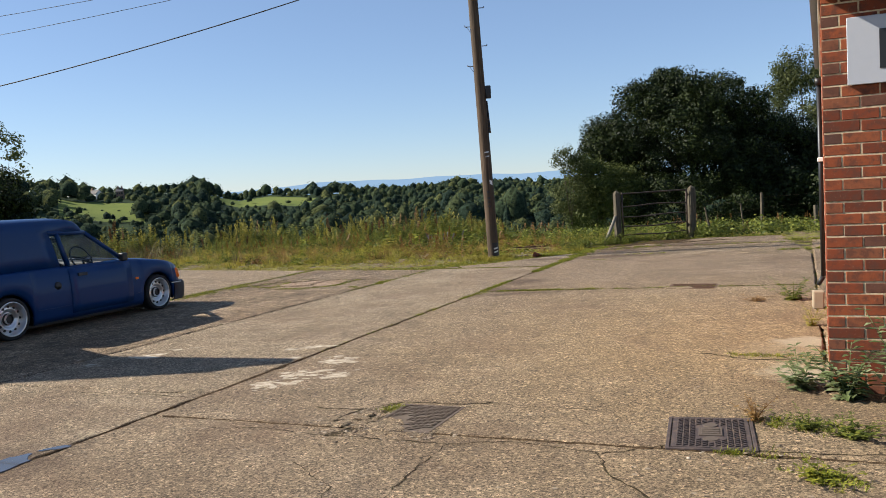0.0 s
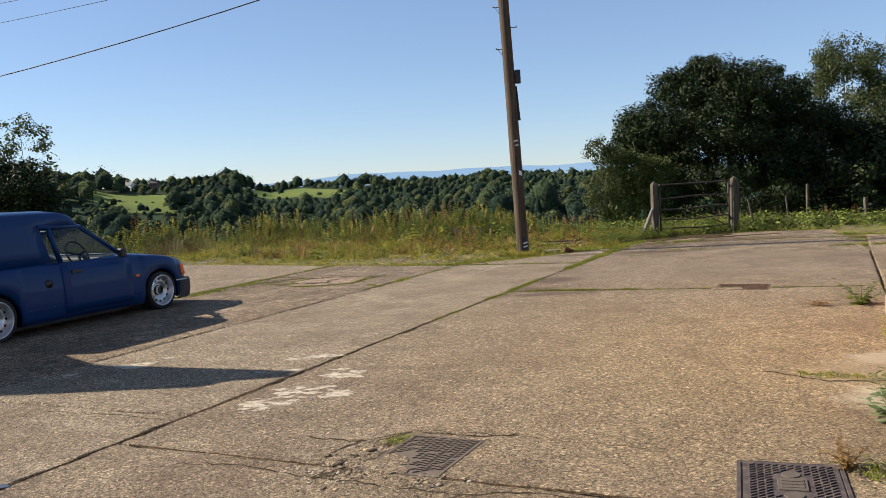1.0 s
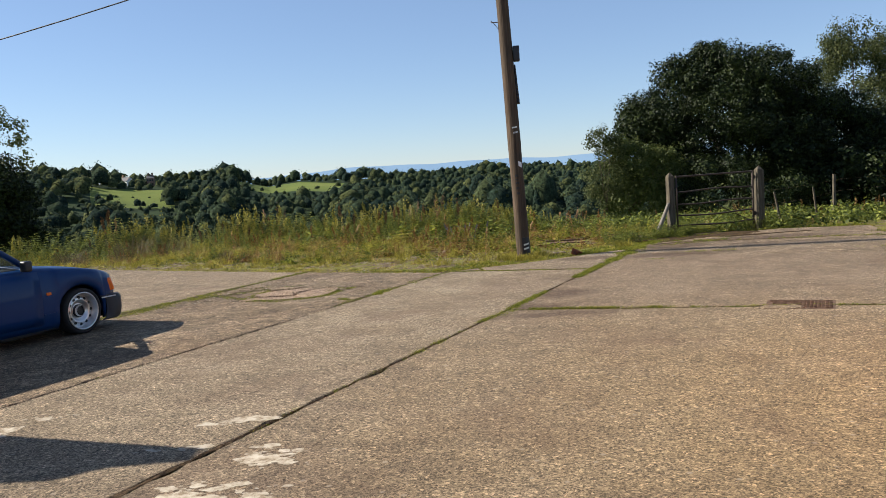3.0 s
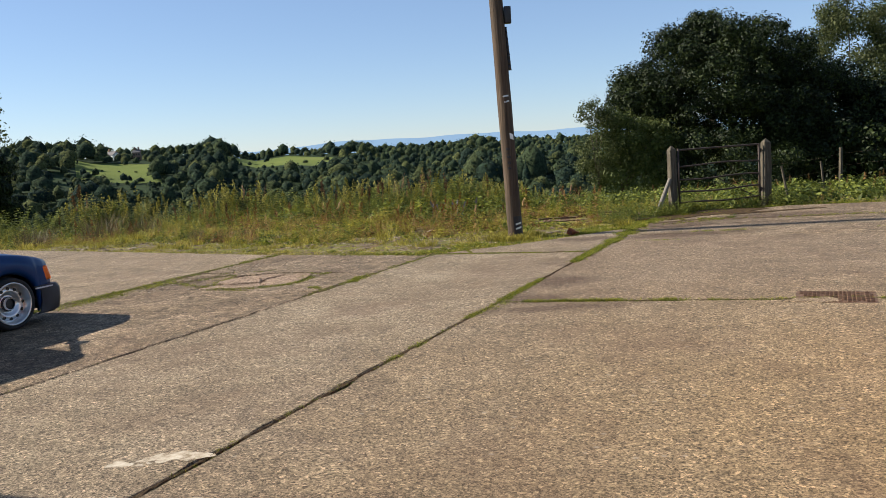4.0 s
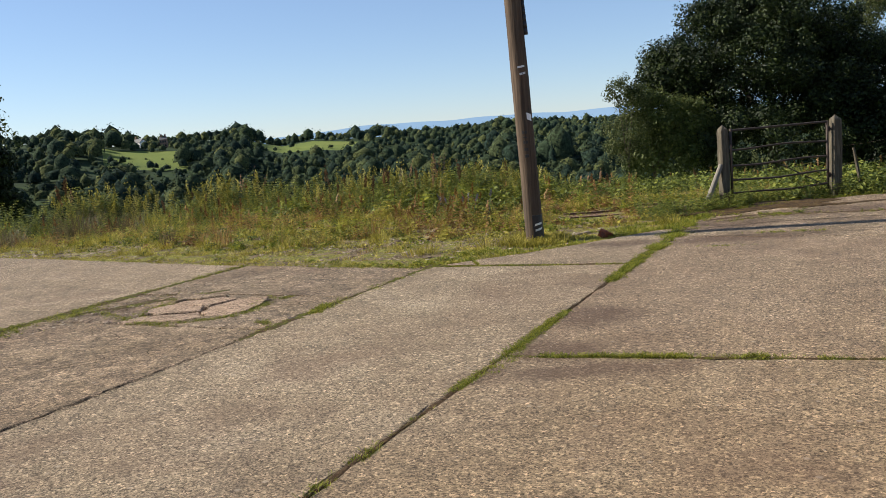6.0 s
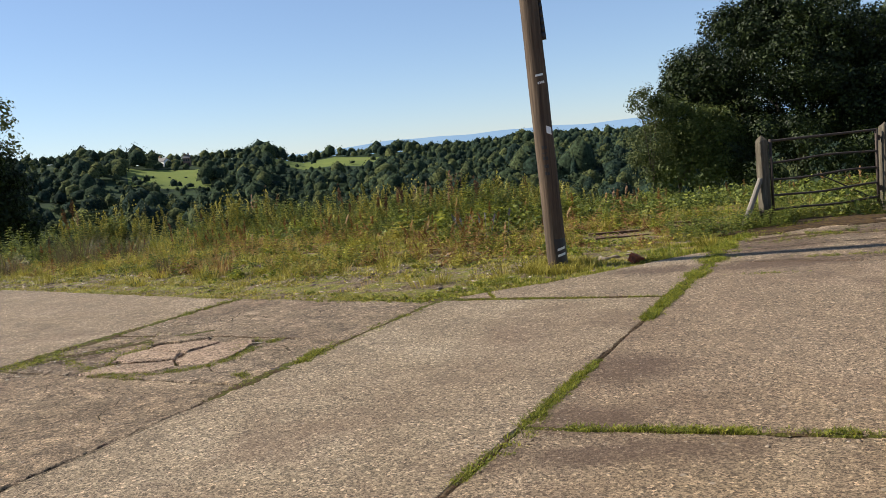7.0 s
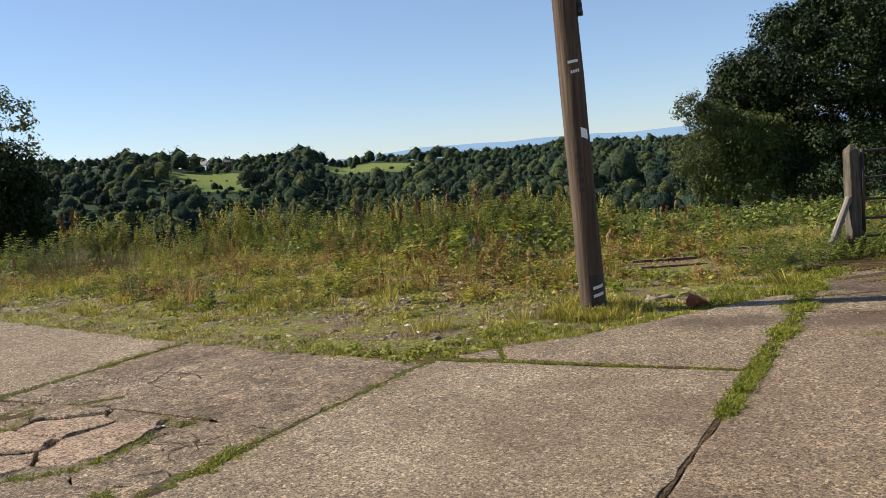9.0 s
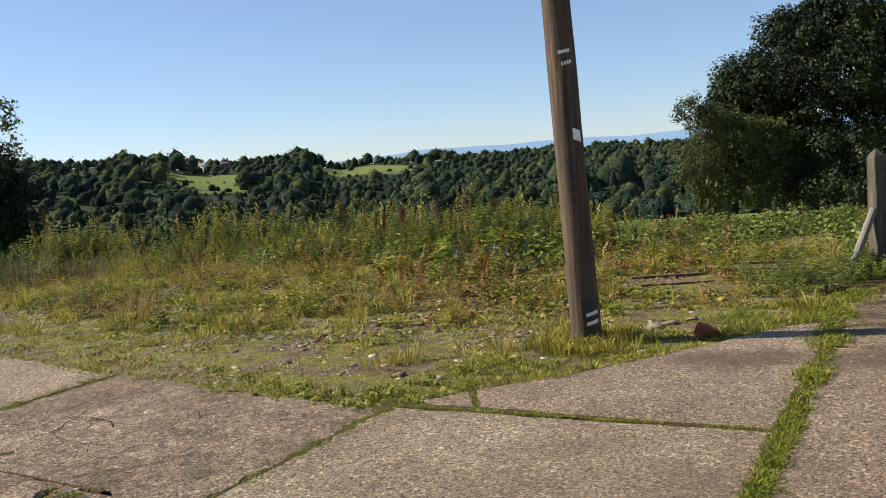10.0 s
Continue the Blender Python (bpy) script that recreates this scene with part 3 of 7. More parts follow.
kinds = [far_tree(rng.uniform(6, 9), rng.uniform(5.5, 8), 34, seed=k) for k in range(10)]
cones = [far_tree(rng.uniform(8, 11), rng.uniform(3.4, 4.6), 40, True, seed=k + 20) for k in range(5)]
fine = [far_tree(rng.uniform(6, 9), rng.uniform(6, 8.5), 55, False, 0.115, seed=k + 40) for k in range(8)]
m = 120000
d = 150 + 950 * rng.random(m) ** 0.75
a = np.radians(rng.uniform(-37, 36, m))
x, y = d * np.sin(a), d * np.cos(a)
side = x / y
crest = 640 + 700 * np.clip(side + 0.45, 0, 0.9)
ok = (d < crest * 1.09) & ((land(x, y) + 6.0) / d > -0.052)
clear = is_field(side, d) | ((d < 300) & (np.sin(x * 0.021 + 1) + np.sin(y * 0.017 + x * 0.01) > 1.93))
ok &= ~clear
# thin out so that crowns do not pile up
cell = {}
keep = []
for i in np.nonzero(ok)[0]:
    g = 5.0 + d[i] / 230
    k = (int(x[i] // g), int(y[i] // g))
    if k not in cell:
        cell[k] = 1
        keep.append(i)
keep = np.array(keep)
keep = keep[~((np.abs(x[keep] + 229) < 11) & (np.abs(y[keep] - 562) < 10))]
x, y, d = x[keep], y[keep], d[keep]
p = np.stack([x, y, land(x, y) - 1.2], 1)
big = np.exp(rng.normal(-0.12, 0.28, len(p))).clip(0.42, 1.4) * (0.95 + 0.30 * np.sin(x * 0.031 + 1.1) * np.sin(y * 0.023 + x * 0.012)) * np.where(d < 330, 0.75, 1.08)
before = ((side[keep] > -0.49) & (side[keep] < -0.35) & (d > 400) & (d < 475)) | ((side[keep] > -0.27) & (side[keep] < -0.12) & (d > 540) & (d < 660))
big = big * np.where(before, 0.45, 1.0)
# stands of taller timber along the skyline
big = big * (1 + 0.35 * np.clip(np.sin(side[keep] * 61 + 0.8) * np.sin(side[keep] * 23 + 2.0), -0.3, 1))
conifer = (np.sin(x * 0.013 + 2.0) + np.sin(y * 0.011) > 1.75) & (d < 560) | (rng.random(len(p)) < 0.10) & (d < 0.6 * (640 + 700 * np.clip(side[keep] + 0.45, 0, 0.9)))
near_by = ~conifer & (d < 400)
away = ~conifer & ~near_by
pairs = [scatter(fine, p[near_by], rng.random(near_by.sum()) * 6.3, big[near_by]), scatter(kinds, p[away], rng.random(away.sum()) * 6.3, big[away]), scatter(cones, p[conifer], rng.random(conifer.sum()) * 6.3, big[conifer])]
# scrub on the near slope, below the hilltop
q = rng.uniform((-190, 85), (150, 270), (1300, 2))
r = np.hypot(q[:, 0], q[:, 1])
q = q[(r > 95) & (r < 290) & (np.abs(q[:, 0] / q[:, 1]) < 0.75)]
pairs.append(scatter(fine, np.stack([q[:, 0], q[:, 1], land(q[:, 0], q[:, 1]) - 0.6], 1), rng.random(len(q)) * 6.3, rng.uniform(0.28, 0.5, len(q))))
# single trees standing out in the far meadows and along their hedges
lone = np.array([(-0.437, 492), (-0.447, 478), (-0.452, 486), (-0.405, 474), (-0.398, 480), (-0.385, 476), (-0.255, 640), (-0.235, 655), (-0.19, 640), (-0.165, 660), (-0.43, 522), (-0.41, 524), (-0.39, 526)])
y = lone[:, 1] / np.hypot(1, lone[:, 0])
x = lone[:, 0] * y
pairs.append(scatter(kinds, np.stack([x, y, land(x, y) - 0.5], 1), rng.random(len(x)) * 6.3, np.where(np.arange(len(x)) < 10, rng.uniform(0.5, 0.85, len(x)), 0.22)))
v, t = join_arrays(pairs)
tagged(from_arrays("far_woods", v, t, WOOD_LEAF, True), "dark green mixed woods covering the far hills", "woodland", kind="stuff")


# a white house and its tall chimneyed neighbour among the trees above the far meadow
HOUSE_WHITE = plain("far_white_render", (0.75, 0.74, 0.70), 0.8, vary=0.05)
HOUSE_ROOF = plain("far_slate_roof", (0.09, 0.085, 0.085), 0.8, vary=0.2)
HOUSE_BRICK = plain("far_brick", (0.22, 0.13, 0.09), 0.9, vary=0.2)
DARK_PANE = plain("far_dark_panes", (0.02, 0.022, 0.025), 0.2, vary=0.1)


def far_house(x, y, wide, deep, high, turn, wall_mat, label, chimneys=1):
    ob = tagged(empty("far_house", pose(x, y, float(land(x, y)) - 0.3, 0, 0, turn)), label, "house")
    bm = bmesh.new()
    box(bm, -wide / 2, wide / 2, -deep / 2, deep / 2, 0, high)
    for sx in (-1, 1):
        a = [bm.verts.new((sx * wide / 2, sy * deep / 2, high)) for sy in (-1, 1)] + [bm.verts.new((sx * wide / 2, 0, high + deep * 0.45))]
        bm.faces.new(a)
    part("wall", bm, wall_mat, ob)
    bm = bmesh.new()
    for s in (-1, 1):
        prism(bm, [(-wide / 2 - 0.3, 0.0), (wide / 2 + 0.3, 0.0), (wide / 2 + 0.3, deep * 0.70), (-wide / 2 - 0.3, deep * 0.70)], 0, 0.25, Matrix.Translation((0, 0, high + deep * 0.47)) @ Matrix.Rotation(math.radians(180 if s > 0 else 0), 4, "Z") @ Matrix.Rotation(-math.atan(0.9), 4, "X"))
    roof = part("roof", bm, HOUSE_ROOF, ob)
    for k in range(chimneys):
        bm = bmesh.new()
        box(bm, -0.5, 0.5, -0.4, 0.4, 0, 2.6)
        ch = part("chimney", bm, HOUSE_BRICK, roof)
        ch.location = (-wide / 2 + 1 + k * (wide - 2), 0, high + deep * 0.3)
    for k in range(3):
        for z in (0.9, 3.4):
            if z + 1.3 < high:
                bm = bmesh.new()
                box(bm, -0.5, 0.5, -0.06, 0.0, 0, 1.3)
                wnd = part("window", bm, DARK_PANE, ob)
                wnd.location = (-wide / 3 + k * wide / 3, -deep / 2, z)


far_house(-236, 567, 8, 5.5, 3.2, -30, HOUSE_WHITE, "small white rendered house with a slate roof among trees")
far_house(-221, 571, 4.5, 4, 5.2, 10, HOUSE_BRICK, "tall narrow brick house among dark trees", 2)
# ---------------------------------------------------------------- rough verge: grass, weeds, stones
EDGE_X = [-40, -10.3, -6.2, -2.95, -0.55, 0.05, 0.66, 1.3, 2.2, 2.75, 3.05, 3.8, 5.0, 6.1, 7.7, 14, 40]
EDGE_Y = [36, 22.0, 19.55, 17.5, 16.25, 16.66, 16.95, 17.38, 18.05, 18.35, 18.95, 19.85, 20.45, 20.8, 20.55, 19.9, 17]


def into_verge(x, y):
    return (y - np.interp(x, EDGE_X, EDGE_Y)) * 0.86


def blades(n, h, spread, wide, bend=0.5):
    """A tuft of n bent grass blades."""
    vs, ts = [], []
    for k in range(n):
        a, r = rng.random() * 6.28, spread * math.sqrt(rng.random())
        o = np.array([r * math.cos(a), r * math.sin(a), 0])
        out = np.array([math.cos(a), math.sin(a), 0]) * rng.uniform(0.2, 1.0) * bend
        out += rng.normal(0, 0.15, 3) * (1, 1, 0)
        s = np.array([-math.sin(a + rng.normal(0, 0.8)), math.cos(a + rng.normal(0, 0.8)), 0]) * wide * rng.uniform(0.6, 1.3) / 2
        hh = h * rng.uniform(0.5, 1.15)
        mid, tip = o + out * hh * 0.35 + (0, 0, hh * 0.6), o + out * hh + (0, 0, hh * rng.uniform(0.75, 1.0))
        b = len(vs)
        vs += [o - s, o + s, mid + s * 0.8, mid - s * 0.8, tip]
        ts += [[b, b + 1, b + 2], [b, b + 2, b + 3], [b + 3, b + 2, b + 4]]
    return np.array(vs), np.array(ts)


def herb(h, pairs, leaf, lean=0.15, whorl=2, seed_head=0, slim=0.24):
    """A leafy stem: a thin stalk with leaves that point out and droop."""
    vs, ts = [], []
    n = 4
    off = rng.normal(0, lean, 2) * h
    w = 0.006 * h + 0.002
    for k in range(n + 1):
        f = k / n
        c = np.array([off[0] * f * f, off[1] * f * f, h * f])
        vs += [c + (w * (1 - 0.7 * f), 0, 0), c + (-w * (1 - 0.7 * f), w * 0.4, 0)]
        if k:
            b = len(vs) - 4
            ts += [[b, b + 1, b + 3], [b, b + 3, b + 2]]
    for k in range(pairs):
        f = (k + 0.6) / pairs
        c = np.array([off[0] * f * f, off[1] * f * f, h * f])
        for j in range(whorl):
            a = k * 1.3 + j * 6.283 / whorl + rng.normal(0, 0.4)
            d = np.array([math.cos(a), math.sin(a), rng.uniform(-0.15, 0.55)])
            s = np.array([-math.sin(a), math.cos(a), 0])
            l = leaf * (1.15 - 0.6 * f) * rng.uniform(0.7, 1.2)
            b = len(vs)
            mid = c + d * l * 0.5 + (0, 0, 0.06 * l)
            vs += [c, mid + s * l * slim, c + d * l + (0, 0, -0.15 * l), mid - s * l * slim]
            ts += [[b, b + 1, b + 2], [b, b + 2, b + 3]]
    for k in range(seed_head):
        c = np.array([off[0], off[1], h]) + rng.normal(0, 1, 3) * (0.02 * h, 0.02 * h, 0.10 * h)
        b = len(vs)
        e = 0.018 * h + 0.004
        vs += [c + (e, 0, 0), c + (-e, e, 0), c + (0, 0, 2.2 * e)]
        ts += [[b, b + 1, b + 2]]
    return np.array(vs), np.array(ts)


def mound(r, h, n, leaf):
    """A low dome of leaves."""
    d = unit(n)
    d[:, 2] = np.abs(d[:, 2])
    c = d * (r, r, h) * rng.uniform(0.5, 1.05, n)[:, None]
    return diamonds(c, d + rng.normal(0, 0.5, (n, 3)) + (0, 0, 0.5), leaf * rng.uniform(0.6, 1.3, n), 0.6)


def pebble(seed):
    bm = bmesh.new()
    bmesh.ops.create_icosphere(bm, subdivisions=1, radius=1)
    r = np.random.default_rng(seed)
    v = np.array([tuple(q.co) for q in bm.verts]) * r.uniform(0.55, 1.4, (len(bm.verts), 1)) * (1, r.uniform(0.5, 0.9), r.uniform(0.16, 0.30))
    t = np.array([[q.index for q in f.verts] for f in bm.faces])
    bm.free()
    return v, t


GRASS = leaf_material("green_grass", (0.085, 0.078, 0.013), (0.25, 0.220, 0.036), (0.50, 0.41, 0.080), through=0.3, patch=1.5)
LUSH = leaf_material("lush_grass", (0.042, 0.056, 0.007), (0.14, 0.16, 0.018), (0.34, 0.32, 0.042), through=0.3, patch=1.5)
STRAW = leaf_material("dry_grass", (0.12, 0.075, 0.025), (0.30, 0.19, 0.060), (0.50, 0.34, 0.12), through=0.25, patch=1.5)
DOCK = leaf_material("rusty_dock", (0.070, 0.036, 0.014), (0.18, 0.095, 0.030), (0.33, 0.20, 0.070), through=0.2, patch=1.5)
SEEDS = leaf_material("brown_seed_heads", (0.045, 0.024, 0.012), (0.12, 0.062, 0.028), (0.24, 0.14, 0.06), through=0.15, patch=1.5)
NETTLE = leaf_material("weed_leaves", (0.022, 0.033, 0.008), (0.088, 0.112, 0.021), (0.25, 0.26, 0.048), through=0.28, patch=1.3)
WILLOW = leaf_material("willowherb_leaves", (0.060, 0.060, 0.014), (0.185, 0.170, 0.034), (0.40, 0.34, 0.070), through=0.25, patch=1.2)
PALE = leaf_material("pale_weeds", (0.095, 0.090, 0.016), (0.22, 0.20, 0.034), (0.44, 0.37, 0.065), through=0.3, patch=1.2)
stone_m = Mat("verge_stones", 0.9, spec=0.2)
c = stone_m.ramp(stone_m.random_island(), [(0.0, (0.085, 0.060, 0.040)), (0.4, (0.19, 0.14, 0.095)), (0.75, (0.33, 0.26, 0.185)), (1.0, (0.55, 0.47, 0.36))])
c = stone_m.mix(stone_m.ramp(stone_m.noise(40), [(0.4, 0.5), (0.6, 0.0)]), c, (0.12, 0.085, 0.055))
STONE = stone_m.done(c, stone_m.bump(stone_m.noise(60), 0.6, 0.01))


def sown(n, chance, x0=-17, x1=14, y0=16, y1=33):
    """Places for n tries, kept by a chance that depends on where they are."""
    x, y = rng.uniform(x0, x1, n), rng.uniform(y0, y1, n)
    e = into_verge(x, y)
    keep = (rng.random(n) < chance(x, y, e)) & (e > 0.02)
    keep &= ~((np.abs(x - 1.9) < 0.5) & (y > 20.2) & (y < 21.4)) & ~((np.abs(x - 3.12) < 0.42) & (y > 20.9) & (y < 22.0))
    x, y = x[keep], y[keep]
    return np.stack([x, y, soil_z(x, y) - 0.006], 1), e[keep]


def sow(name, label, category, templates, p, size, material, tilt=0.12):
    v, t = scatter(templates, p, rng.random(len(p)) * 6.283, size, tilt)
    return tagged(from_arrays(name, v, t, material), label, category, kind="stuff")


# how far the tall weeds have grown in: near at the gate, far back by the stony patch
def weed_line(x):
    return np.interp(x, [-17, -9, -3, 1.2, 2.5, 5, 14], [5.0, 6.2, 6.8, 5.2, 4.0, 0.6, 0.3])


def drift(x, y, size, seed):
    """Random drifts over the ground, 0 to 1, about size metres across."""
    grid = np.random.default_rng(seed).random((97, 97))
    gx, gy = (np.asarray(x) + 40) / size, (np.asarray(y) + 40) / size
    i, j = np.floor(gx).astype(int), np.floor(gy).astype(int)
    fx, fy = gx - i, gy - j
    fx, fy = fx * fx * (3 - 2 * fx), fy * fy * (3 - 2 * fy)
    i, j = i % 96, j % 96
    return (grid[i, j] * (1 - fx) + grid[i + 1, j] * fx) * (1 - fy) + (grid[i, j + 1] * (1 - fx) + grid[i + 1, j + 1] * fx) * fy


def drifts(x, y, size, seed, low, high):
    d = 0.65 * drift(x, y, size, seed) + 0.35 * drift(x, y, size * 0.35, seed + 50)
    return np.clip((d - low) / (high - low), 0, 1)


def grit(x, y):
    """Where stones lie bare: a broad patch before the weeds and a thin one further along."""
    a = np.exp(-(((x + 1.0) / 1.7) ** 2 + ((y - 18.7) / 1.3) ** 2))
    b = 0.75 * np.exp(-(((x + 6.5) / 2.5) ** 2 + ((y - 21.0) / 0.9) ** 2))
    d = 0.9 * np.exp(-(((x + 0.6) / 0.8) ** 2 + ((y - 20.9) / 0.5) ** 2))
    f = 0.7 * np.exp(-(((x - 1.6) / 0.7) ** 2 + ((y - 18.7) / 0.35) ** 2))
    return np.clip(np.maximum.reduce([a, b, d, f]), 0.12, 1)


# a low sward of moss and cropped grass in small cushions, broken by bare grit
moss_tufts = [blades(6, 0.030, 0.055, 0.010, 1.6) for _ in range(6)]
p, e = sown(90000, lambda x, y, e: np.clip(drifts(x, y, 0.5, 3, 0.46, 0.62) * 0.9 + np.where(e < 0.4 + 0.3 * drift(x, y, 0.6, 4), 0.45, 0.04), 0, 0.9) * (1 - 0.55 * grit(x, y)) * np.where(e < 3.2, 1, 0.55) * np.interp(x, [-4, -1.5], [0.7, 1.0]) * (e < 6.8), -12, 8, 16, 28)
sow("short_grass", "thin cropped yellow-green grass over moss", "grass", moss_tufts, p, rng.uniform(0.6, 1.5, len(p)), GRASS)

fringe = [blades(10, 0.075, 0.05, 0.008, 0.9) for _ in range(5)]
x, y = rng.uniform(-12, 8, 90000), rng.uniform(16, 24, 90000)
e = into_verge(x, y)
deep = np.interp(x, [-12, -3.5, -1.2, 0.2, 2.4, 3.6], [0.10, 0.14, 0.30, 0.62, 0.70, 0.35])
keep = (e > -0.035 + 0.03 * drift(x, y, 0.12, 9)) & (e < deep * (0.5 + drift(x, y, 0.5, 11))) & (rng.random(len(x)) < np.interp(x, [-4, -1.5], [0.45, 0.85]) * (0.15 + 0.85 * drifts(x, y, 0.34, 12, 0.38, 0.56)))
x, y, e = x[keep], y[keep], e[keep]
p = np.stack([x, y, np.where(e < 0.03, 0.0, soil_z(x, y) - 0.006)], 1)
sow("fringe_grass", "short bright green grass along the edge of the concrete", "grass", fringe, p, rng.uniform(0.35, 1.1, len(p)) * np.interp(x, [-1.5, 0.1, 2.8, 3.6], [0.45, 0.8, 0.95, 0.8]), LUSH)
clover = [mound(0.06, 0.05, 22, 0.028) for _ in range(4)]
p, e = sown(5000, lambda x, y, e: (e < 0.6) * drifts(x, y, 0.5, 21, 0.48, 0.62) * np.interp(x, [-1.5, -0.5], [0.15, 0.9]), -6, 4, 16, 21)
sow("edge_clover", "dark green clover and plantain along the concrete", "weeds", clover, p, rng.uniform(0.5, 1.3, len(p)), LUSH)

tufts = [blades(13, 0.13, 0.06, 0.008, 1.0) for _ in range(6)]
p, e = sown(15000, lambda x, y, e: np.clip(drifts(x, y, 0.7, 5, 0.50, 0.66) + 0.5 * ((x > 0.0) & (x < 3.6)) * drifts(x, y, 0.6, 6, 0.48, 0.62), 0, 0.9) * np.clip((e - 0.2) / 1.8, 0.06, 1) * (1 - 0.75 * grit(x, y)) * (e < weed_line(x) + 1.0), -14, 8, 16, 30)
sow("verge_grass", "uneven yellow-green tufts of verge grass", "grass", tufts, p, rng.uniform(0.3, 0.9, len(p)) * np.where((p[:, 0] > 0.0) & (p[:, 0] < 3.6), np.where(e < 0.8, 1.0, 0.8), 0.9), GRASS)
ring = rng.normal(0, 1, (230, 2))
ring = ring / np.linalg.norm(ring, axis=1)[:, None] * rng.uniform(0.13, 0.50, (230, 1)) + (0.842, 18.0)
ring = ring[into_verge(ring[:, 0], ring[:, 1]) > 0]
p = np.stack([ring[:, 0], ring[:, 1], soil_z(ring[:, 0], ring[:, 1])], 1)
sow("pole_grass", "rank green grass round the foot of the pole", "grass", tufts, p, rng.uniform(0.5, 1.0, len(p)), GRASS)

straw = [blades(9, 0.30, 0.07, 0.005, 0.55) for _ in range(5)]
p, e = sown(8000, lambda x, y, e: drifts(x, y, 0.9, 8, 0.52, 0.68) * 0.7 * np.clip((e - 0.8) / 2.5, 0.0, 1) * (e < weed_line(x) + 2.0), -14, 8, 16, 31)
sow("dry_grass", "straw-coloured seeding grass among the weeds", "grass", straw, p, rng.uniform(0.4, 1.0, len(p)), STRAW)

def stand(n, s, seed, low, high, back=0.0, top=33.0):
    return sown(n, lambda x, y, e: np.clip((e - weed_line(x) - back) / 1.0, 0, 1) * drifts(x, y, s, seed, low, high) * (y < top))


# tussocks: dense single cushions of grass that stand clear of one another
tussocks = [blades(90, 0.15, 0.13, 0.006, 1.0) for _ in range(6)]
p, e = sown(1500, lambda x, y, e: (0.25 + 0.75 * drifts(x, y, 1.1, 15, 0.45, 0.6)) * np.clip((e - 0.5) / 1.5, 0.1, 1) * (1 - 0.7 * grit(x, y)) * (e < weed_line(x) + 0.5), -13, 8, 16, 29)
sow("grass_tussocks", "dense bright yellow-green tussocks of grass", "grass", tussocks, p, rng.uniform(0.4, 1.35, len(p)), GRASS)
sheaves = [blades(55, 0.34, 0.11, 0.004, 0.6) for _ in range(5)]
p, e = sown(520, lambda x, y, e: drifts(x, y, 1.3, 17, 0.48, 0.60) * np.clip((e - 1.6) / 1.5, 0, 1) * (e < weed_line(x) + 0.8), -13, 8, 16, 29)
sow("dry_tussocks", "straw-brown dried tussocks of seeding grass", "grass", sheaves, p, rng.uniform(0.5, 1.1, len(p)), STRAW)
p, e = stand(2400, 1.4, 23, 0.40, 0.54, -1.2)
p = p[p[:, 0] < -5.5]
sow("tall_dry_grass", "tall yellow-green seeding grass at the field edge", "grass", sheaves, p, rng.uniform(1.1, 2.1, len(p)), PALE)
rusty = [herb(0.42, 9, 0.075, 0.3, 3, 30) for _ in range(5)]
p, e = sown(240, lambda x, y, e: drifts(x, y, 1.0, 19, 0.50, 0.60) * np.clip((e - 1.8) / 1.2, 0, 1) * (e < weed_line(x) + 0.6), -11, 5, 16, 28)
q = np.repeat(p, 5, 0) + np.c_[rng.normal(0, 0.09, (5 * len(p), 2)), np.zeros(5 * len(p))]
sow("rusty_docks", "rust-red drying dock plants in small clumps", "weeds", rusty, q, rng.uniform(0.4, 1.1, len(q)), DOCK, 0.3)

# low broad plants of four colours, each in its own drifts
leafy = [mound(0.11, 0.09, 24, 0.055) for _ in range(5)]
upright = [herb(0.24, 6, 0.085, 0.25, 3) for _ in range(6)]
for name, label, mat, seed, low, high, n, deep in (
    ("low_weeds", "low dark rosettes of clover and plantain", NETTLE, 31, 0.50, 0.62, 9000, 0.7),
    ("pale_low_weeds", "low yellow-green weeds in drifts", PALE, 33, 0.46, 0.62, 10000, 1.1),
    ("green_low_weeds", "fresh green seedlings in drifts", LUSH, 37, 0.50, 0.62, 8000, 1.0),
    ("rusty_low_weeds", "low rust-brown sorrel in drifts", DOCK, 35, 0.50, 0.62, 6500, 1.1),
):
    p, e = sown(n, lambda x, y, e: drifts(x, y, 0.8, seed, low, high) * np.clip((e - deep) / 1.6, 0, 1) * 0.75 * (1 - 0.6 * grit(x, y)) * (e < weed_line(x) + 0.8), -14, 8, 16, 31)
    v1, t1 = scatter(leafy, p, rng.random(len(p)) * 6.283, rng.uniform(0.35, 1.2, len(p)), 0.15)
    q = p[rng.random(len(p)) < 0.6] + (0.06, 0.04, 0)
    v2, t2 = scatter(upright, q, rng.random(len(q)) * 6.283, rng.uniform(0.4, 1.2, len(q)), 0.25)
    v, t = join_arrays([(v1, t1), (v2, t2)])
    tagged(from_arrays(name, v, t, mat), label, "weeds", kind="stuff")

docks = [herb(0.5, 7, 0.11, 0.2, 3, 26) for _ in range(5)]
p, e = sown(2000, lambda x, y, e: drifts(x, y, 1.1, 41, 0.5, 0.65) * 0.6 * np.clip((e - 1.2) / 3, 0, 1) * (e < 10.5))
sow("dock_stems", "rusty brown seeded dock stems", "weeds", docks, p, rng.uniform(0.45, 1.05, len(p)), DOCK)

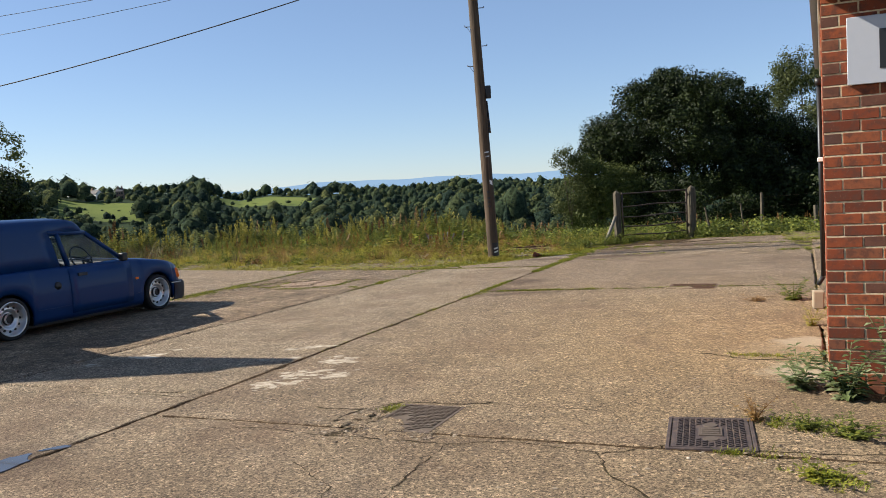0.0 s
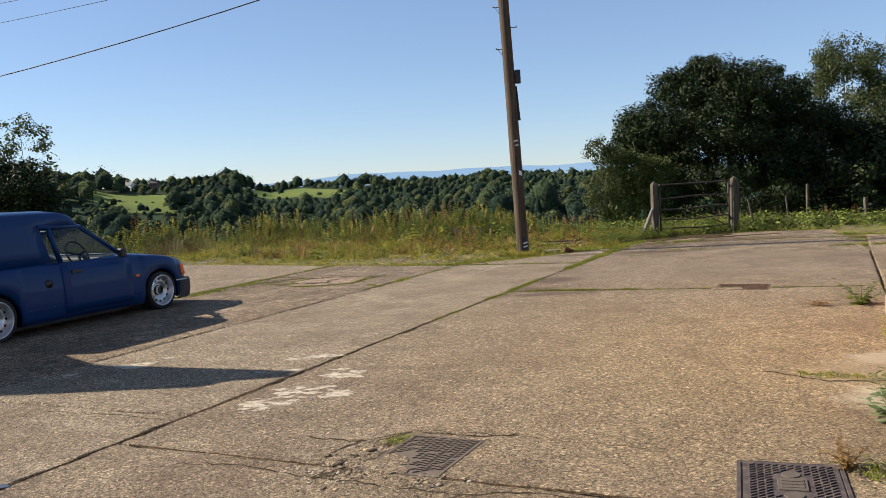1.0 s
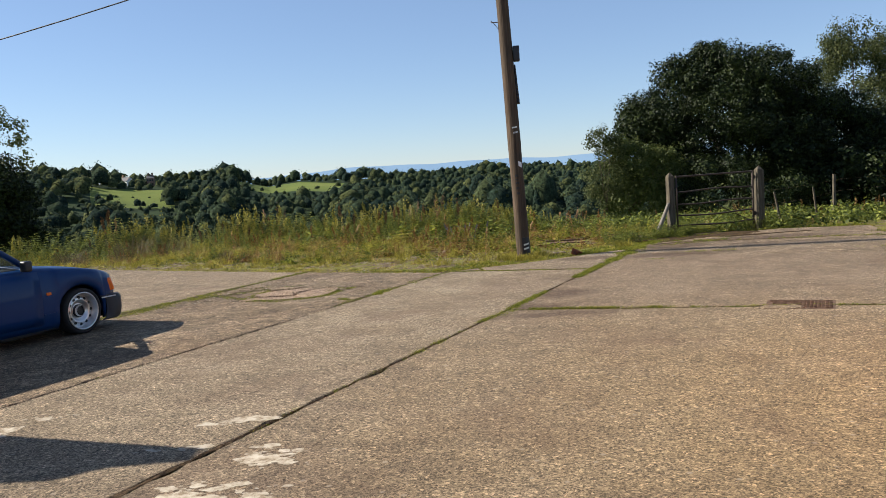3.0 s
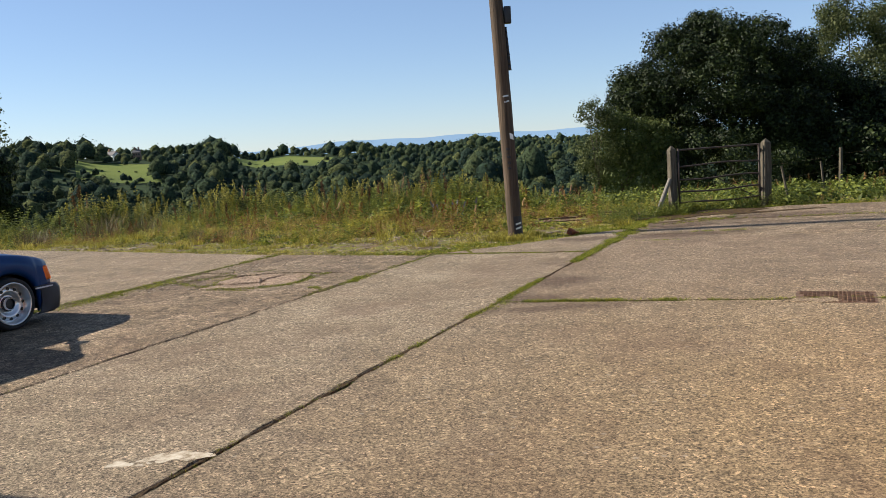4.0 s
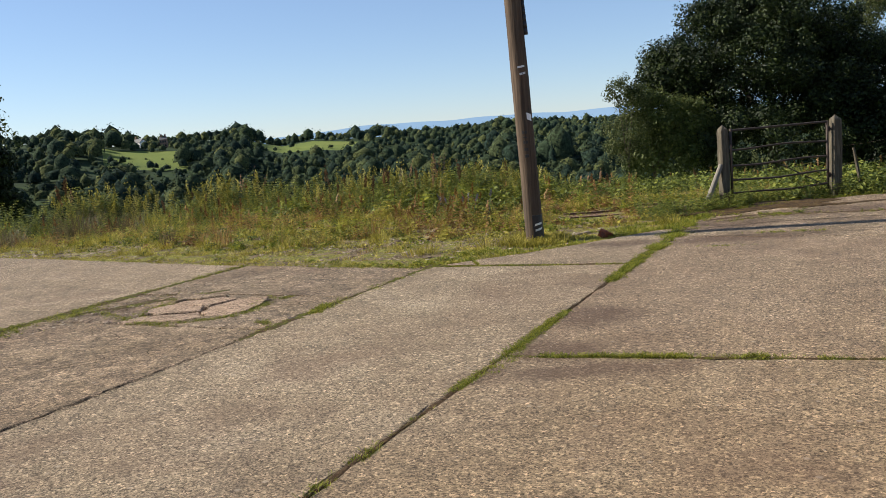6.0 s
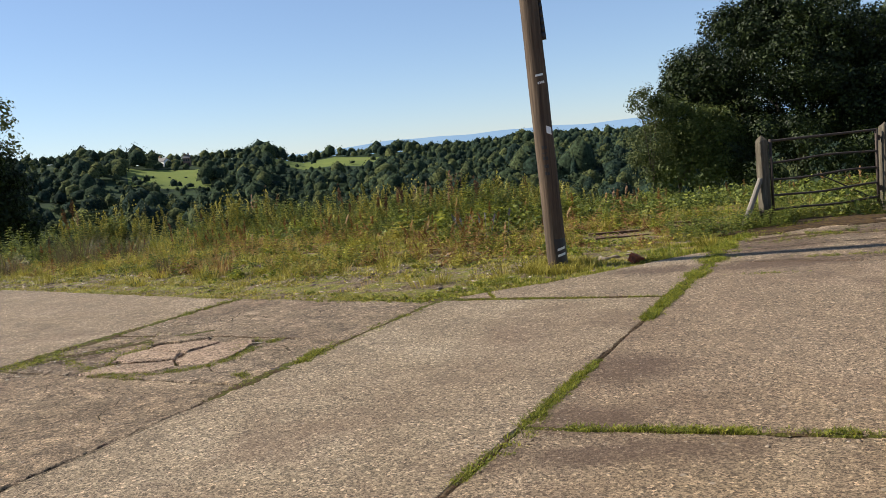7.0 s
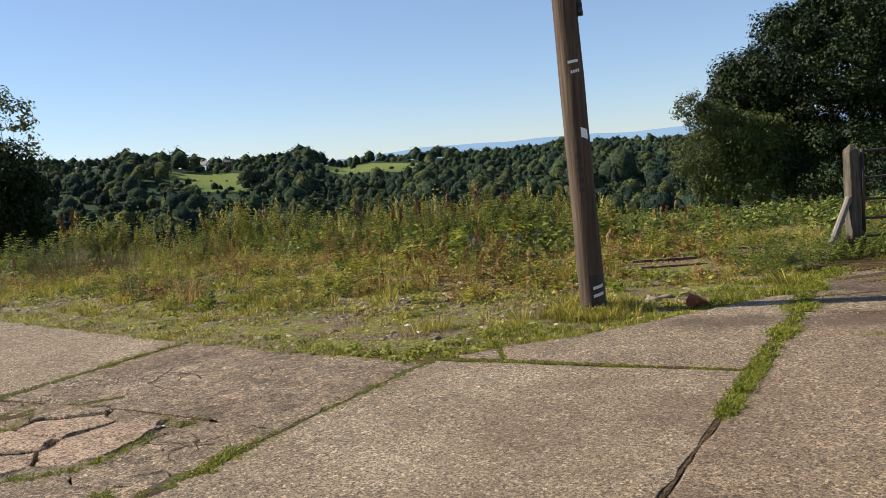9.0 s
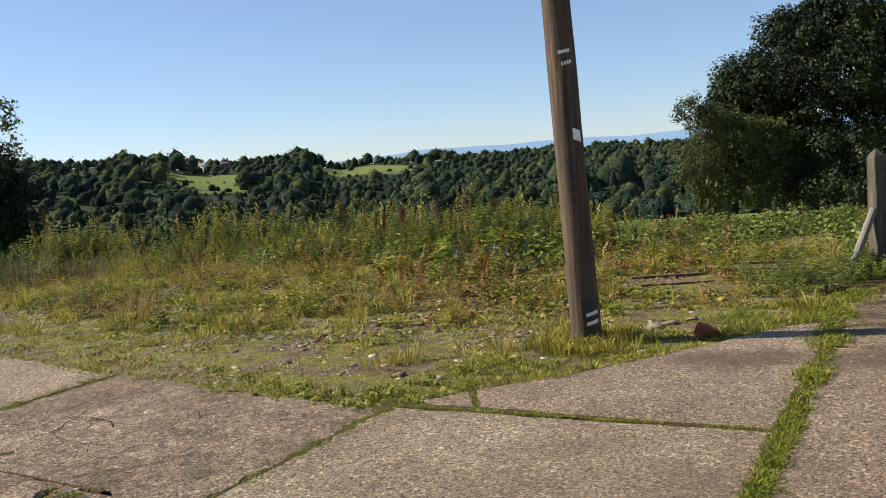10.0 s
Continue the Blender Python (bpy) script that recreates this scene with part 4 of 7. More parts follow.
# the tall stand at the back: several kinds in drifts, uneven in height
def rising(p, e):
    up = (0.34 + 0.44 * np.clip((e - weed_line(p[:, 0])) / 2.6, 0, 1)) * np.interp(p[:, 0], [-14, -9, -5, 0, 2.5, 4], [1.8, 1.45, 1.25, 1.2, 0.66, 0.45])
    return up * (0.75 + 0.5 * drift(p[:, 0], p[:, 1], 0.9, 77))


gate_weeds = [herb(0.42, 10, 0.085, 0.2, 3, slim=0.3) for _ in range(6)]
q = np.concatenate([rng.uniform((4.1, 20.95), (6.6, 22.0), (260, 2)), rng.uniform((2.5, 19.6), (4.0, 21.4), (170, 2)), rng.uniform((3.5, 20.1), (4.3, 20.85), (90, 2))])
q = q[into_verge(q[:, 0], q[:, 1]) > 0.1]
p = np.stack([q[:, 0], q[:, 1], soil_z(q[:, 0], q[:, 1]) - 0.01], 1)
sow("gate_nettles", "dark nettles crowding round the gate", "weeds", gate_weeds, p, rng.uniform(0.3, 0.8, len(p)), NETTLE, 0.2)

nettles = [herb(0.9, 15, 0.125, 0.18, 4, slim=0.36) for _ in range(8)]
p, e = stand(11500, 1.5, 61, 0.26, 0.46, -0.5)
thin = (p[:, 0] < 1.0) | (rng.random(len(p)) < np.interp(p[:, 0], [1.0, 2.5, 4.0, 6.4, 6.6], [0.9, 0.5, 0.16, 0.15, 0.25]))
p, e = p[thin], e[thin]
sow("nettle_stand", "thick stand of dark green nettles", "weeds", nettles, p, rng.uniform(0.6, 1.1, len(p)) * rising(p, e), NETTLE, 0.16)

willowherb = [herb(1.0, 16, 0.12, 0.12, 4, 18, slim=0.24) for _ in range(6)]
p, e = stand(6000, 1.2, 63, 0.50, 0.62, 0.2)
p, e = p[p[:, 0] < 2.2], e[p[:, 0] < 2.2]
sow("willowherb", "yellow-green willowherb stems gone to seed", "weeds", willowherb, p, rng.uniform(0.6, 1.1, len(p)) * rising(p, e), WILLOW, 0.16)

burdock = [herb(0.5, 6, 0.20, 0.2, 4, slim=0.32) for _ in range(5)]
p, e = stand(2200, 1.0, 65, 0.50, 0.60, -0.8)
p, e = p[p[:, 0] < 2.0], e[p[:, 0] < 2.0]
sow("broad_weeds", "broad-leaved docks and burdock in drifts", "weeds", burdock, p, rng.uniform(0.5, 1.15, len(p)), LUSH, 0.25)

seeded = [herb(1.05, 6, 0.10, 0.14, 2, 46) for _ in range(5)]
p, e = stand(1000, 1.3, 67, 0.48, 0.62, 0.1)
p, e = p[p[:, 0] < 3.0], e[p[:, 0] < 3.0]
sow("seeded_stems", "brown seeded dock stems standing above the weeds", "weeds", seeded, p, rng.uniform(0.65, 1.1, len(p)) * rising(p, e), SEEDS, 0.10)

clumps = [mound(0.45, 0.46, 110, 0.095) for _ in range(6)]
p, e = sown(3600, lambda x, y, e: np.clip((e - weed_line(x) + np.where(x > 0.5, 0.5, 1.6)) / 1.8, 0, 1) * drifts(x, y, 0.9, 69, 0.46, 0.60))
sow("bramble_clumps", "low tangled bramble mounds", "brambles", clumps, p, rng.uniform(0.3, 1.1, len(p)), NETTLE)

rocks = [pebble(k) for k in range(8)]
p, e = sown(80000, lambda x, y, e: np.clip(grit(x, y) * (0.2 + 1.2 * drifts(x, y, 0.5, 71, 0.42, 0.7)), 0, 0.9) * (e > 0.12) * (e < 7) * (x < 4), -12, 5, 16, 26)
p[:, 2] += 0.006
sow("verge_stones", "pale broken stones and grit on bare soil", "stones", rocks, p, np.exp(rng.normal(-4.2, 0.62, len(p))).clip(0.006, 0.075), STONE)
# ---------------------------------------------------------------- brick outbuilding
HEAD = math.degrees(math.atan2(-0.383, 0.924))
brick_m = Mat("red_brick", 0.88, spec=0.25)
w = brick_m.place()
rnd = brick_m.random_object()
c = brick_m.ramp(rnd, [(0.0, (0.105, 0.028, 0.014)), (0.3, (0.19, 0.044, 0.018)), (0.65, (0.25, 0.066, 0.025)), (0.85, (0.20, 0.070, 0.034)), (1.0, (0.085, 0.042, 0.032))])
c = brick_m.mix(brick_m.ramp(brick_m.noise(16, w, 7, 0.7), [(0.40, 0.75), (0.55, 0.0)]), c, (0.085, 0.036, 0.024))
c = brick_m.mix(brick_m.ramp(brick_m.noise(70, w, 3), [(0.62, 0.0), (0.75, 0.25)]), c, (0.36, 0.22, 0.15))
BRICK = brick_m.done(c, brick_m.bump(brick_m.noise(140, w, 6, 0.7), 0.5, 0.003))
mor = Mat("mortar", 0.95, spec=0.15)
w = mor.place()
MORTAR = mor.done(mor.ramp(mor.noise(40, w, 5), [(0.3, (0.36, 0.27, 0.165)), (0.7, (0.62, 0.50, 0.33))]), mor.bump(mor.noise(120, w), 0.8, 0.004))
# brickwork further off along the wall
bw = Mat("brickwork", 0.9, spec=0.2)
tc = bw.place(False)
bt = bw.node("ShaderNodeTexBrick", Scale=1.0, Color1=(0.34, 0.09, 0.045), Color2=(0.24, 0.07, 0.04), Mortar=(0.42, 0.34, 0.26))
bt.inputs["Brick Width"].default_value, bt.inputs["Row Height"].default_value, bt.inputs["Mortar Size"].default_value = 0.225, 0.075, 0.006
sep = bw.node("ShaderNodeSeparateXYZ", Vector=tc)
com = bw.node("ShaderNodeCombineXYZ", X=bw.math("ADD", sep.outputs[0], sep.outputs[1]), Y=sep.outputs[2])
bw.t.links.new(com.outputs[0], bt.inputs["Vector"])
BRICKWORK = bw.done(bt.outputs["Color"], bw.bump(bw.math("SUBTRACT", 1.0, bt.outputs["Fac"]), 0.6, 0.008))
SIGN_WHITE = plain("sign_board", (0.40, 0.41, 0.44), 0.45, vary=0.06)
BLACK = plain("black_plastic", (0.012, 0.012, 0.013), 0.45, vary=0.3)
ROOF_SHEET = plain("roof_sheet", (0.16, 0.15, 0.14), 0.85, vary=0.3)
WHITE_PVC = plain("white_pvc", (0.72, 0.71, 0.68), 0.4, vary=0.08)
CEMENT = plain("pale_cement", (0.31, 0.245, 0.165), 0.92, vary=0.25, scale=14, bump=0.6)

building = tagged(empty("brick_outbuilding", pose(2.44, 5.9, 0, 0, 0, HEAD - 1.1)), "red brick outbuilding with pale mortar beside the yard", "building")
bm = bmesh.new()
box(bm, 0.004, 0.215, 0.004, 5.0, -0.1, 2.68)
box(bm, 0.215, 5.0, 0.004, 0.215, -0.1, 2.68)
box(bm, 4.8, 5.0, 0.215, 5.0, -0.1, 2.68)
box(bm, 0.215, 4.8, 4.8, 5.0, -0.1, 2.68)
wall = part("wall", bm, MORTAR, building, "lime mortar and brick wall")
bm = bmesh.new()
box(bm, 1.15, 4.99, -0.004, 0.0035, -0.1, 2.68)
box(bm, -0.004, 0.0035, 1.2, 4.99, -0.1, 2.68)
part("brickwork", bm, BRICKWORK, building)
bm = bmesh.new()
box(bm, -0.07, 5.2, -0.20, 5.2, 2.68, 2.74)
box(bm, -0.05, 5.1, -0.10, 5.1, 2.74, 2.80)
part("roof", bm, ROOF_SHEET, building)
bm = bmesh.new()
box(bm, -0.02, 5.15, -0.17, -0.14, 2.58, 2.68)
box(bm, -0.02, -0.002, -0.14, 5.15, 2.58, 2.68)
bevelled(bm, 0.004, 1)
part("fascia", bm, WHITE_PVC, building, "white painted fascia board")
bm = bmesh.new()
rod(bm, (-0.03, 4.75, 0.22), (-0.03, 4.75, 2.5), 0.026, sides=12)
rod(bm, (-0.03, 4.75, 0.22), (-0.09, 4.75, 0.12), 0.026, sides=12)
box(bm, -0.07, 0.0, 4.70, 4.80, 2.44, 2.52)
part("downpipe", bm, BLACK, building, "black plastic downpipe", True)
bm = bmesh.new()
box(bm, -0.065, 0.0, 4.71, 4.79, 1.56, 1.61)
bevelled(bm, 0.006, 1)
part("pipe_clip", bm, WHITE_PVC, building, "white pipe clip")
bm = bmesh.new()
box(bm, 0.148, 1.55, -0.03, -0.004, 1.99, 2.415)
bevelled(bm, 0.003, 1)
sign = part("sign_board", bm, SIGN_WHITE, building, "pale grey sign board with a black square")
bm = bmesh.new()
box(bm, 0.333, 0.62, -0.034, -0.0305, 2.08, 2.325)
part("sign_panel", bm, BLACK, sign, "plain black panel")
# individual bricks on the corner and the front that comes into view
cuts = {}


def brick_mesh(length, depth):
    key = (length, depth)
    if key not in cuts:
        me = bpy.data.meshes.new("brick")
        b = bmesh.new()
        box(b, 0, length, 0, depth, 0, 0.065)
        bevelled(b, 0.003, 1)
        b.to_mesh(me)
        b.free()
        me.materials.append(BRICK)
        cuts[key] = me
    return cuts[key]


def lay(me, x, y, z, turn=0.0):
    ob = new("brick", me)
    ob.parent = wall
    ob.matrix_basis = pose(x + random.uniform(-0.002, 0.002), y + random.uniform(-0.003, 0.002), z + random.uniform(-0.0015, 0.0015), 0, random.uniform(-0.5, 0.5), turn + random.uniform(-0.3, 0.3))


for row in range(36):
    z = 0.005 + row * 0.075 - 0.03
    x = 0.0
    first = 0.215 if row % 2 else 0.1025
    for length in (first, 0.215, 0.215, 0.215, 0.215):
        lay(brick_mesh(length, 0.05), x, 0.0, z)
        x += length + 0.010
    y = 0.0625
    for length in ((0.0925,) if row % 2 else (0.2,)) + (0.215, 0.215):
        lay(brick_mesh(length, 0.05), 0.0 + 0.05, y, z, 90)
        y += length + 0.010

# cement apron and kerb stone at the foot of the wall
LAYER = [0]


def splat(name, centre, rx, ry, turn, material, z, thick=0.004, n=26, rag=0.28, label="", category="", group="", parent=None):
    """A thin ragged patch lying on a surface."""
    turns = np.arange(n) * 2 * math.pi / n
    r = 1 + rag * sum(k * np.sin(f * turns + rng.random() * 6.28) for f, k in ((2, 0.5), (3, 0.45), (5, 0.35), (8, 0.3), (13, 0.2))) + rng.normal(0, rag * 0.10, n)
    r = np.clip(r, 0.3, 1.8)
    LAYER[0] += 1
    thick += 0.00025 * (LAYER[0] % 12)
    bm = bmesh.new()
    pts = []
    for k in range(n):
        a = 2 * math.pi * k / n
        x, y = rx * r[k] * math.cos(a), ry * r[k] * math.sin(a)
        c, s = math.cos(math.radians(turn)), math.sin(math.radians(turn))
        pts.append((centre[0] + x * c - y * s, centre[1] + x * s + y * c))
    hi = [bm.verts.new((x, y, z + thick)) for x, y in pts]
    mid = bm.verts.new((centre[0], centre[1], z + thick))
    lo = [bm.verts.new((centre[0] + (x - centre[0]) * 1.03, centre[1] + (y - centre[1]) * 1.03, z - 0.001)) for x, y in pts]
    for k in range(n):
        j = (k + 1) % n
        bm.faces.new((mid, hi[k], hi[j]))
        bm.faces.new((hi[k], lo[k], lo[j], hi[j]))
    ob = mesh_object(name, bm, material)
    if parent:
        ob.parent = parent
    else:
        tagged(ob, label, category, group)
    return ob


bm = bmesh.new()
box(bm, -0.055, 0.055, -0.07, 0.07, 0, 0.19)
bevelled(bm, 0.015, 2)
kerb = tagged(mesh_object("kerb_stone", bm, CEMENT), "upright buff kerb stone against the brick wall", "kerb stone")
kerb.matrix_basis = pose(3.83, 9.3, 0, 0, 2, HEAD + 4)

# ---------------------------------------------------------------- ironwork in the yard
iron = Mat("worn_iron", 0.8, 0.1, 0.3)
w = iron.place()
n1 = iron.noise(18, w, 6)
IRON = iron.done(iron.ramp(n1, [(0.3, (0.040, 0.030, 0.028)), (0.55, (0.085, 0.064, 0.058)), (0.75, (0.15, 0.105, 0.075))]), iron.bump(iron.noise(80, w), 0.4, 0.003), iron.ramp(n1, [(0.3, 0.65), (0.7, 0.9)]))
rust = Mat("rusty_iron", 0.85, 0.3)
w = rust.place()
n1 = rust.noise(22, w, 6)
RUST = rust.done(rust.ramp(n1, [(0.3, (0.07, 0.04, 0.025)), (0.55, (0.15, 0.085, 0.05)), (0.75, (0.24, 0.15, 0.10))]), rust.bump(rust.noise(90, w), 0.5, 0.003))


OLD_IRON = plain("dusty_old_iron", (0.125, 0.095, 0.072), 0.92, 0.0, 0.2, vary=0.35, scale=60, bump=0.5)
BADGE = plain("worn_badge_iron", (0.10, 0.078, 0.062), 0.85, 0.0, 0.2, vary=0.3, scale=60, bump=0.4)


def manhole(name, u, v, wide, long, label, badge=True, bury=False, metal=None, turn=HEAD):
    x, y = yard(u, v)
    ob = tagged(empty(name, pose(x, y, -0.003 if bury else 0.002, 0, 0, turn)), label, "manhole cover")
    a, b = wide / 2, long / 2
    bm = bmesh.new()
    t = 0.022
    metal = metal or IRON
    for r in ((-a, a, -b, -b + t), (-a, a, b - t, b), (-a, -a + t, -b + t, b - t), (a - t, a, -b + t, b - t)):
        box(bm, *r, -0.02, 0.004 if bury else 0.006)
    bevelled(bm, 0.003, 1)
    part("frame", bm, CONCRETE if bury else metal, ob)
    bm = bmesh.new()
    box(bm, -a + t + 0.006, a - t - 0.006, -b + t + 0.006, b - t - 0.006, -0.02, 0.006)
    part("plate", bm, metal, ob)
    # raised tread bars, alternate ways
    bm = bmesh.new()
    nx, ny = int((wide - 2 * t - 0.03) / 0.034), int((long - 2 * t - 0.03) / 0.034)
    for i in range(nx):
        for j in range(ny):
            px, py = (i - (nx - 1) / 2) * 0.034, (j - (ny - 1) / 2) * 0.034
            if badge and abs(px) < 0.085 and abs(py) < 0.19 - abs(px):
                continue
            if bury and (rng.random() < 0.10 or px * 0.9 + py + 0.10 * math.sin(px * 23) < -0.13):
                continue
            box(bm, -0.0185, 0.0185, -0.005, 0.005, 0.005, 0.012, pose(px, py, 0, 0, 0, 45 if (j // 1) % 2 else 38))
    tread = part("tread", bm, metal, ob)
    tread["kind"] = "stuff"
    if bury:
        splat("cement_skin", (-a * 0.45, -b * 0.62), a * 0.55, b * 0.36, 8, CONCRETE, 0.004, 0.006, 26, 0.35, parent=ob)
    if badge:
        for sy in (-1, 1):
            bm = bmesh.new()
            rod(bm, (0, sy * 0.135, 0.005), (0, sy * 0.135, 0.011), 0.045, 0.042, 14)
            part("lifting_recess", bm, BADGE, ob)
        bm = bmesh.new()
        box(bm, -0.065, 0.065, -0.075, 0.075, 0.005, 0.013)
        for k in range(-1, 2):
            box(bm, -0.05, 0.05, k * 0.04 - 0.012, k * 0.04 + 0.012, 0.013, 0.017)
        bevelled(bm, 0.002, 1)
        part("badge", bm, BADGE, ob, "worn maker's plate with no legible marks")
    return ob


manhole("manhole_cover", 7.05, 3.755, 0.48, 0.63, "dark iron manhole cover with diagonal tread and centre plate", turn=-16.5)
manhole("manhole_cover", 7.02, 1.92, 0.50, 0.68, "worn iron manhole cover half buried in crumbling concrete", badge=False, bury=True, metal=OLD_IRON)
manhole("manhole_cover", 13.86, 2.87, 0.68, 0.58, "low worn iron manhole cover set in a joint", badge=False, bury=True, metal=RUST)

x, y = yard(14.28, -2.20)
drain = tagged(empty("drain_grate", pose(x, y, -0.022, 3, 2, HEAD + 62) @ Matrix.Scale(0.72, 4)), "small iron gully grate sunk in the joint", "drain")
bm = bmesh.new()
for r in ((-0.13, 0.13, -0.11, -0.095), (-0.13, 0.13, 0.095, 0.11), (-0.13, -0.115, -0.095, 0.095), (0.115, 0.13, -0.095, 0.095)):
    box(bm, *r, 0.0, 0.03)
part("frame", bm, IRON, drain)
for k in range(7):
    bm = bmesh.new()
    box(bm, -0.006, 0.006, -0.095, 0.095, 0.004, 0.03)
    bar = part("bar", bm, IRON, drain)
    bar.location.x = -0.096 + k * 0.032

# ---------------------------------------------------------------- collapsed patch
pinkc = Mat("pink_concrete", 0.92, spec=0.2)
w = pinkc.place()
g = pinkc.node("ShaderNodeSeparateColor", Color=pinkc.voronoi(75, w, out="Color")).outputs[0]
c = pinkc.ramp(pinkc.noise(5, w, 6, 0.65), [(0.3, (0.22, 0.15, 0.098)), (0.7, (0.36, 0.255, 0.175))])
c = pinkc.mix(1.0, c, pinkc.ramp(g, [(0.0, 0.35), (0.45, 1.0), (1.0, 1.7)]), "MULTIPLY")
pp = pinkc.noise(60, w, 6, 0.8)
c = pinkc.mix(pinkc.ramp(pp, [(0.37, 0.9), (0.44, 0.0)]), c, (0.045, 0.032, 0.020))
PINK = pinkc.done(c, pinkc.bump(pinkc.math("ADD", pp, g), 1.0, 0.014))
rubble = tagged(empty("broken_slab", Matrix.Translation((0, 0, 0))), "slab broken into pinkish pieces with weeds in the cracks", "broken slab")


def clip_half(poly, mid, away):
    """The part of a convex outline on the near side of the line through mid, across away."""
    out = []
    for i, p in enumerate(poly):
        q = poly[(i + 1) % len(poly)]
        a, b = (p - mid).dot(away), (q - mid).dot(away)
        if a <= 0:
            out.append(p)
        if (a < 0) != (b < 0):
            out.append(p.lerp(q, a / (a - b)))
    return out


# the pieces break apart round a few large lumps and a scatter of small ones
lumps = [Vector(p) for p in ((-2.72, 14.46), (-2.74, 14.80), (-2.14, 14.78), (-2.60, 15.12), (-2.66, 15.46), (-2.16, 15.52), (-3.30, 14.70), (-1.66, 14.66), (-2.30, 15.90), (-2.12, 14.02), (-3.18, 15.16), (-2.78, 14.06))]
lumps += [Vector(yard(13.95 + 0.30 * k, -4.75 + random.uniform(-0.1, 0.2))) for k in range(4)] + [Vector(yard(14.0 + 0.33 * k, -2.62 + random.uniform(-0.2, 0.2))) for k in range(4)]
field = [Vector(yard(*q)) for q in ((13.858, -4.93), (13.858, -2.27), (15.14, -2.27), (15.18, -3.6), (15.08, -4.92))]
for k, seed_point in enumerate(lumps):
    cell = field
    for other in lumps:
        if other is not seed_point:
            cell = clip_half(cell, (seed_point + other) / 2, other - seed_point)
    if len(cell) < 3:
        continue
    mid = sum(cell, Vector((0, 0))) / len(cell)
    dense = []
    for i, p in enumerate(cell):
        q = cell[(i + 1) % len(cell)]
        m = max(1, int((q - p).length / 0.07))
        dense += [p.lerp(q, j / m) + Vector((random.gauss(0, 0.010), random.gauss(0, 0.010))) for j in range(m)]
    size = max(0.05, sum((p - mid).length for p in dense) / len(dense))
    loose = k < 5
    shrink = 1 - (random.uniform(0.010, 0.020) if loose else 0.001) / size
    dense = [mid + (p - mid) * shrink for p in dense]
    top, tilt = (random.uniform(0.0, 0.016), (random.gauss(0, 0.02), random.gauss(0, 0.02))) if loose else (random.uniform(-0.004, 0.0), (0, 0))
    bm = bmesh.new()
    hi = [bm.verts.new((p.x + (mid.x - p.x) * 0.06, p.y + (mid.y - p.y) * 0.06, top + tilt[0] * (p.x - mid.x) + tilt[1] * (p.y - mid.y) + random.gauss(0, 0.002))) for p in dense]
    lip = [bm.verts.new((p.x, p.y, top - (random.uniform(0.008, 0.018) if loose else 0.004))) for p in dense]
    lo = [bm.verts.new((p.x, p.y, -0.12)) for p in dense]
    heart = bm.verts.new((mid.x, mid.y, top + 0.003))
    for i in range(len(dense)):
        j = (i + 1) % len(dense)
        bm.faces.new((hi[i], hi[j], heart))
        bm.faces.new((hi[i], lip[i], lip[j], hi[j]))
        bm.faces.new((lip[i], lo[i], lo[j], lip[j]))
    bmesh.ops.recalc_face_normals(bm, faces=bm.faces)
    part("piece", bm, PINK if k in (0, 1, 2, 3) else BROKEN, rubble)

# ---------------------------------------------------------------- marks on the concrete
chalk = Mat("faded_white_paint", 0.9, spec=0.15)
w = chalk.place()
c = chalk.ramp(chalk.noise(16, w, 6, 0.7), [(0.38, (0.22, 0.165, 0.105)), (0.5, (0.40, 0.335, 0.25)), (0.7, (0.56, 0.49, 0.385))])
mark = []
CHALK = chalk.done(c, chalk.bump(chalk.noise(60, w), 0.5, 0.006))
for cx, cy, rx, ry, tn, k in ((-1.72, 8.05, 0.24, 0.05, 0, 60), (-1.52, 8.57, 0.28, 0.05, 20, 80), (-1.52, 6.98, 0.17, 0.16, 40, 150), (-1.18, 7.28, 0.30, 0.18, -10, 260), (-1.03, 7.85, 0.18, 0.18, 0, 150), (-3.3, 8.35, 0.4, 0.07, 35, 60), (-2.9, 8.9, 0.25, 0.04, 10, 30)):
    for _ in range(int(k * 0.30)):
        a = math.radians(tn)
        p, q = rng.uniform(-1, 1) * rx * rng.uniform(0.6, 1.25), rng.uniform(-1, 1) * ry * rng.uniform(0.6, 1.25)
        px, py = cx + p * math.cos(a) - q * math.sin(a), cy + p * math.sin(a) + q * math.cos(a)
        r, n = 0.008 * math.exp(rng.normal(0.7, 0.85)), 11
        turn = rng.random() * 6.28
        rim = [(px + r * f * math.cos(turn + 6.28 * j / n) * 1.6, py + r * f * math.sin(turn + 6.28 * j / n), 0.0016 + 0.0004 * rng.random()) for j, f in enumerate(rng.uniform(0.45, 1.3, n))]
        mark.append(([(px, py, 0.0022)] + rim, [(0, 1 + j, 1 + (j + 1) % n) for j in range(n)]))
tagged(from_arrays("paint_flakes", *join_arrays(mark), CHALK), "flaking white paint splashes on the concrete", "paint marks", kind="stuff")
water = Mat("puddle_water", 0.03, spec=0.6)
WATER = water.done((0.05, 0.045, 0.04))
splat("puddle", (-2.78, 5.10), 0.27, 0.13, 66, WATER, 0.0, 0.003, 30, 0.22, "shallow rain puddle in the slab joint", "puddle")
splat("puddle", (-2.55, 5.48), 0.10, 0.03, 20, WATER, 0.0, 0.003, 20, 0.3, "narrow wet trickle beside the puddle", "puddle")

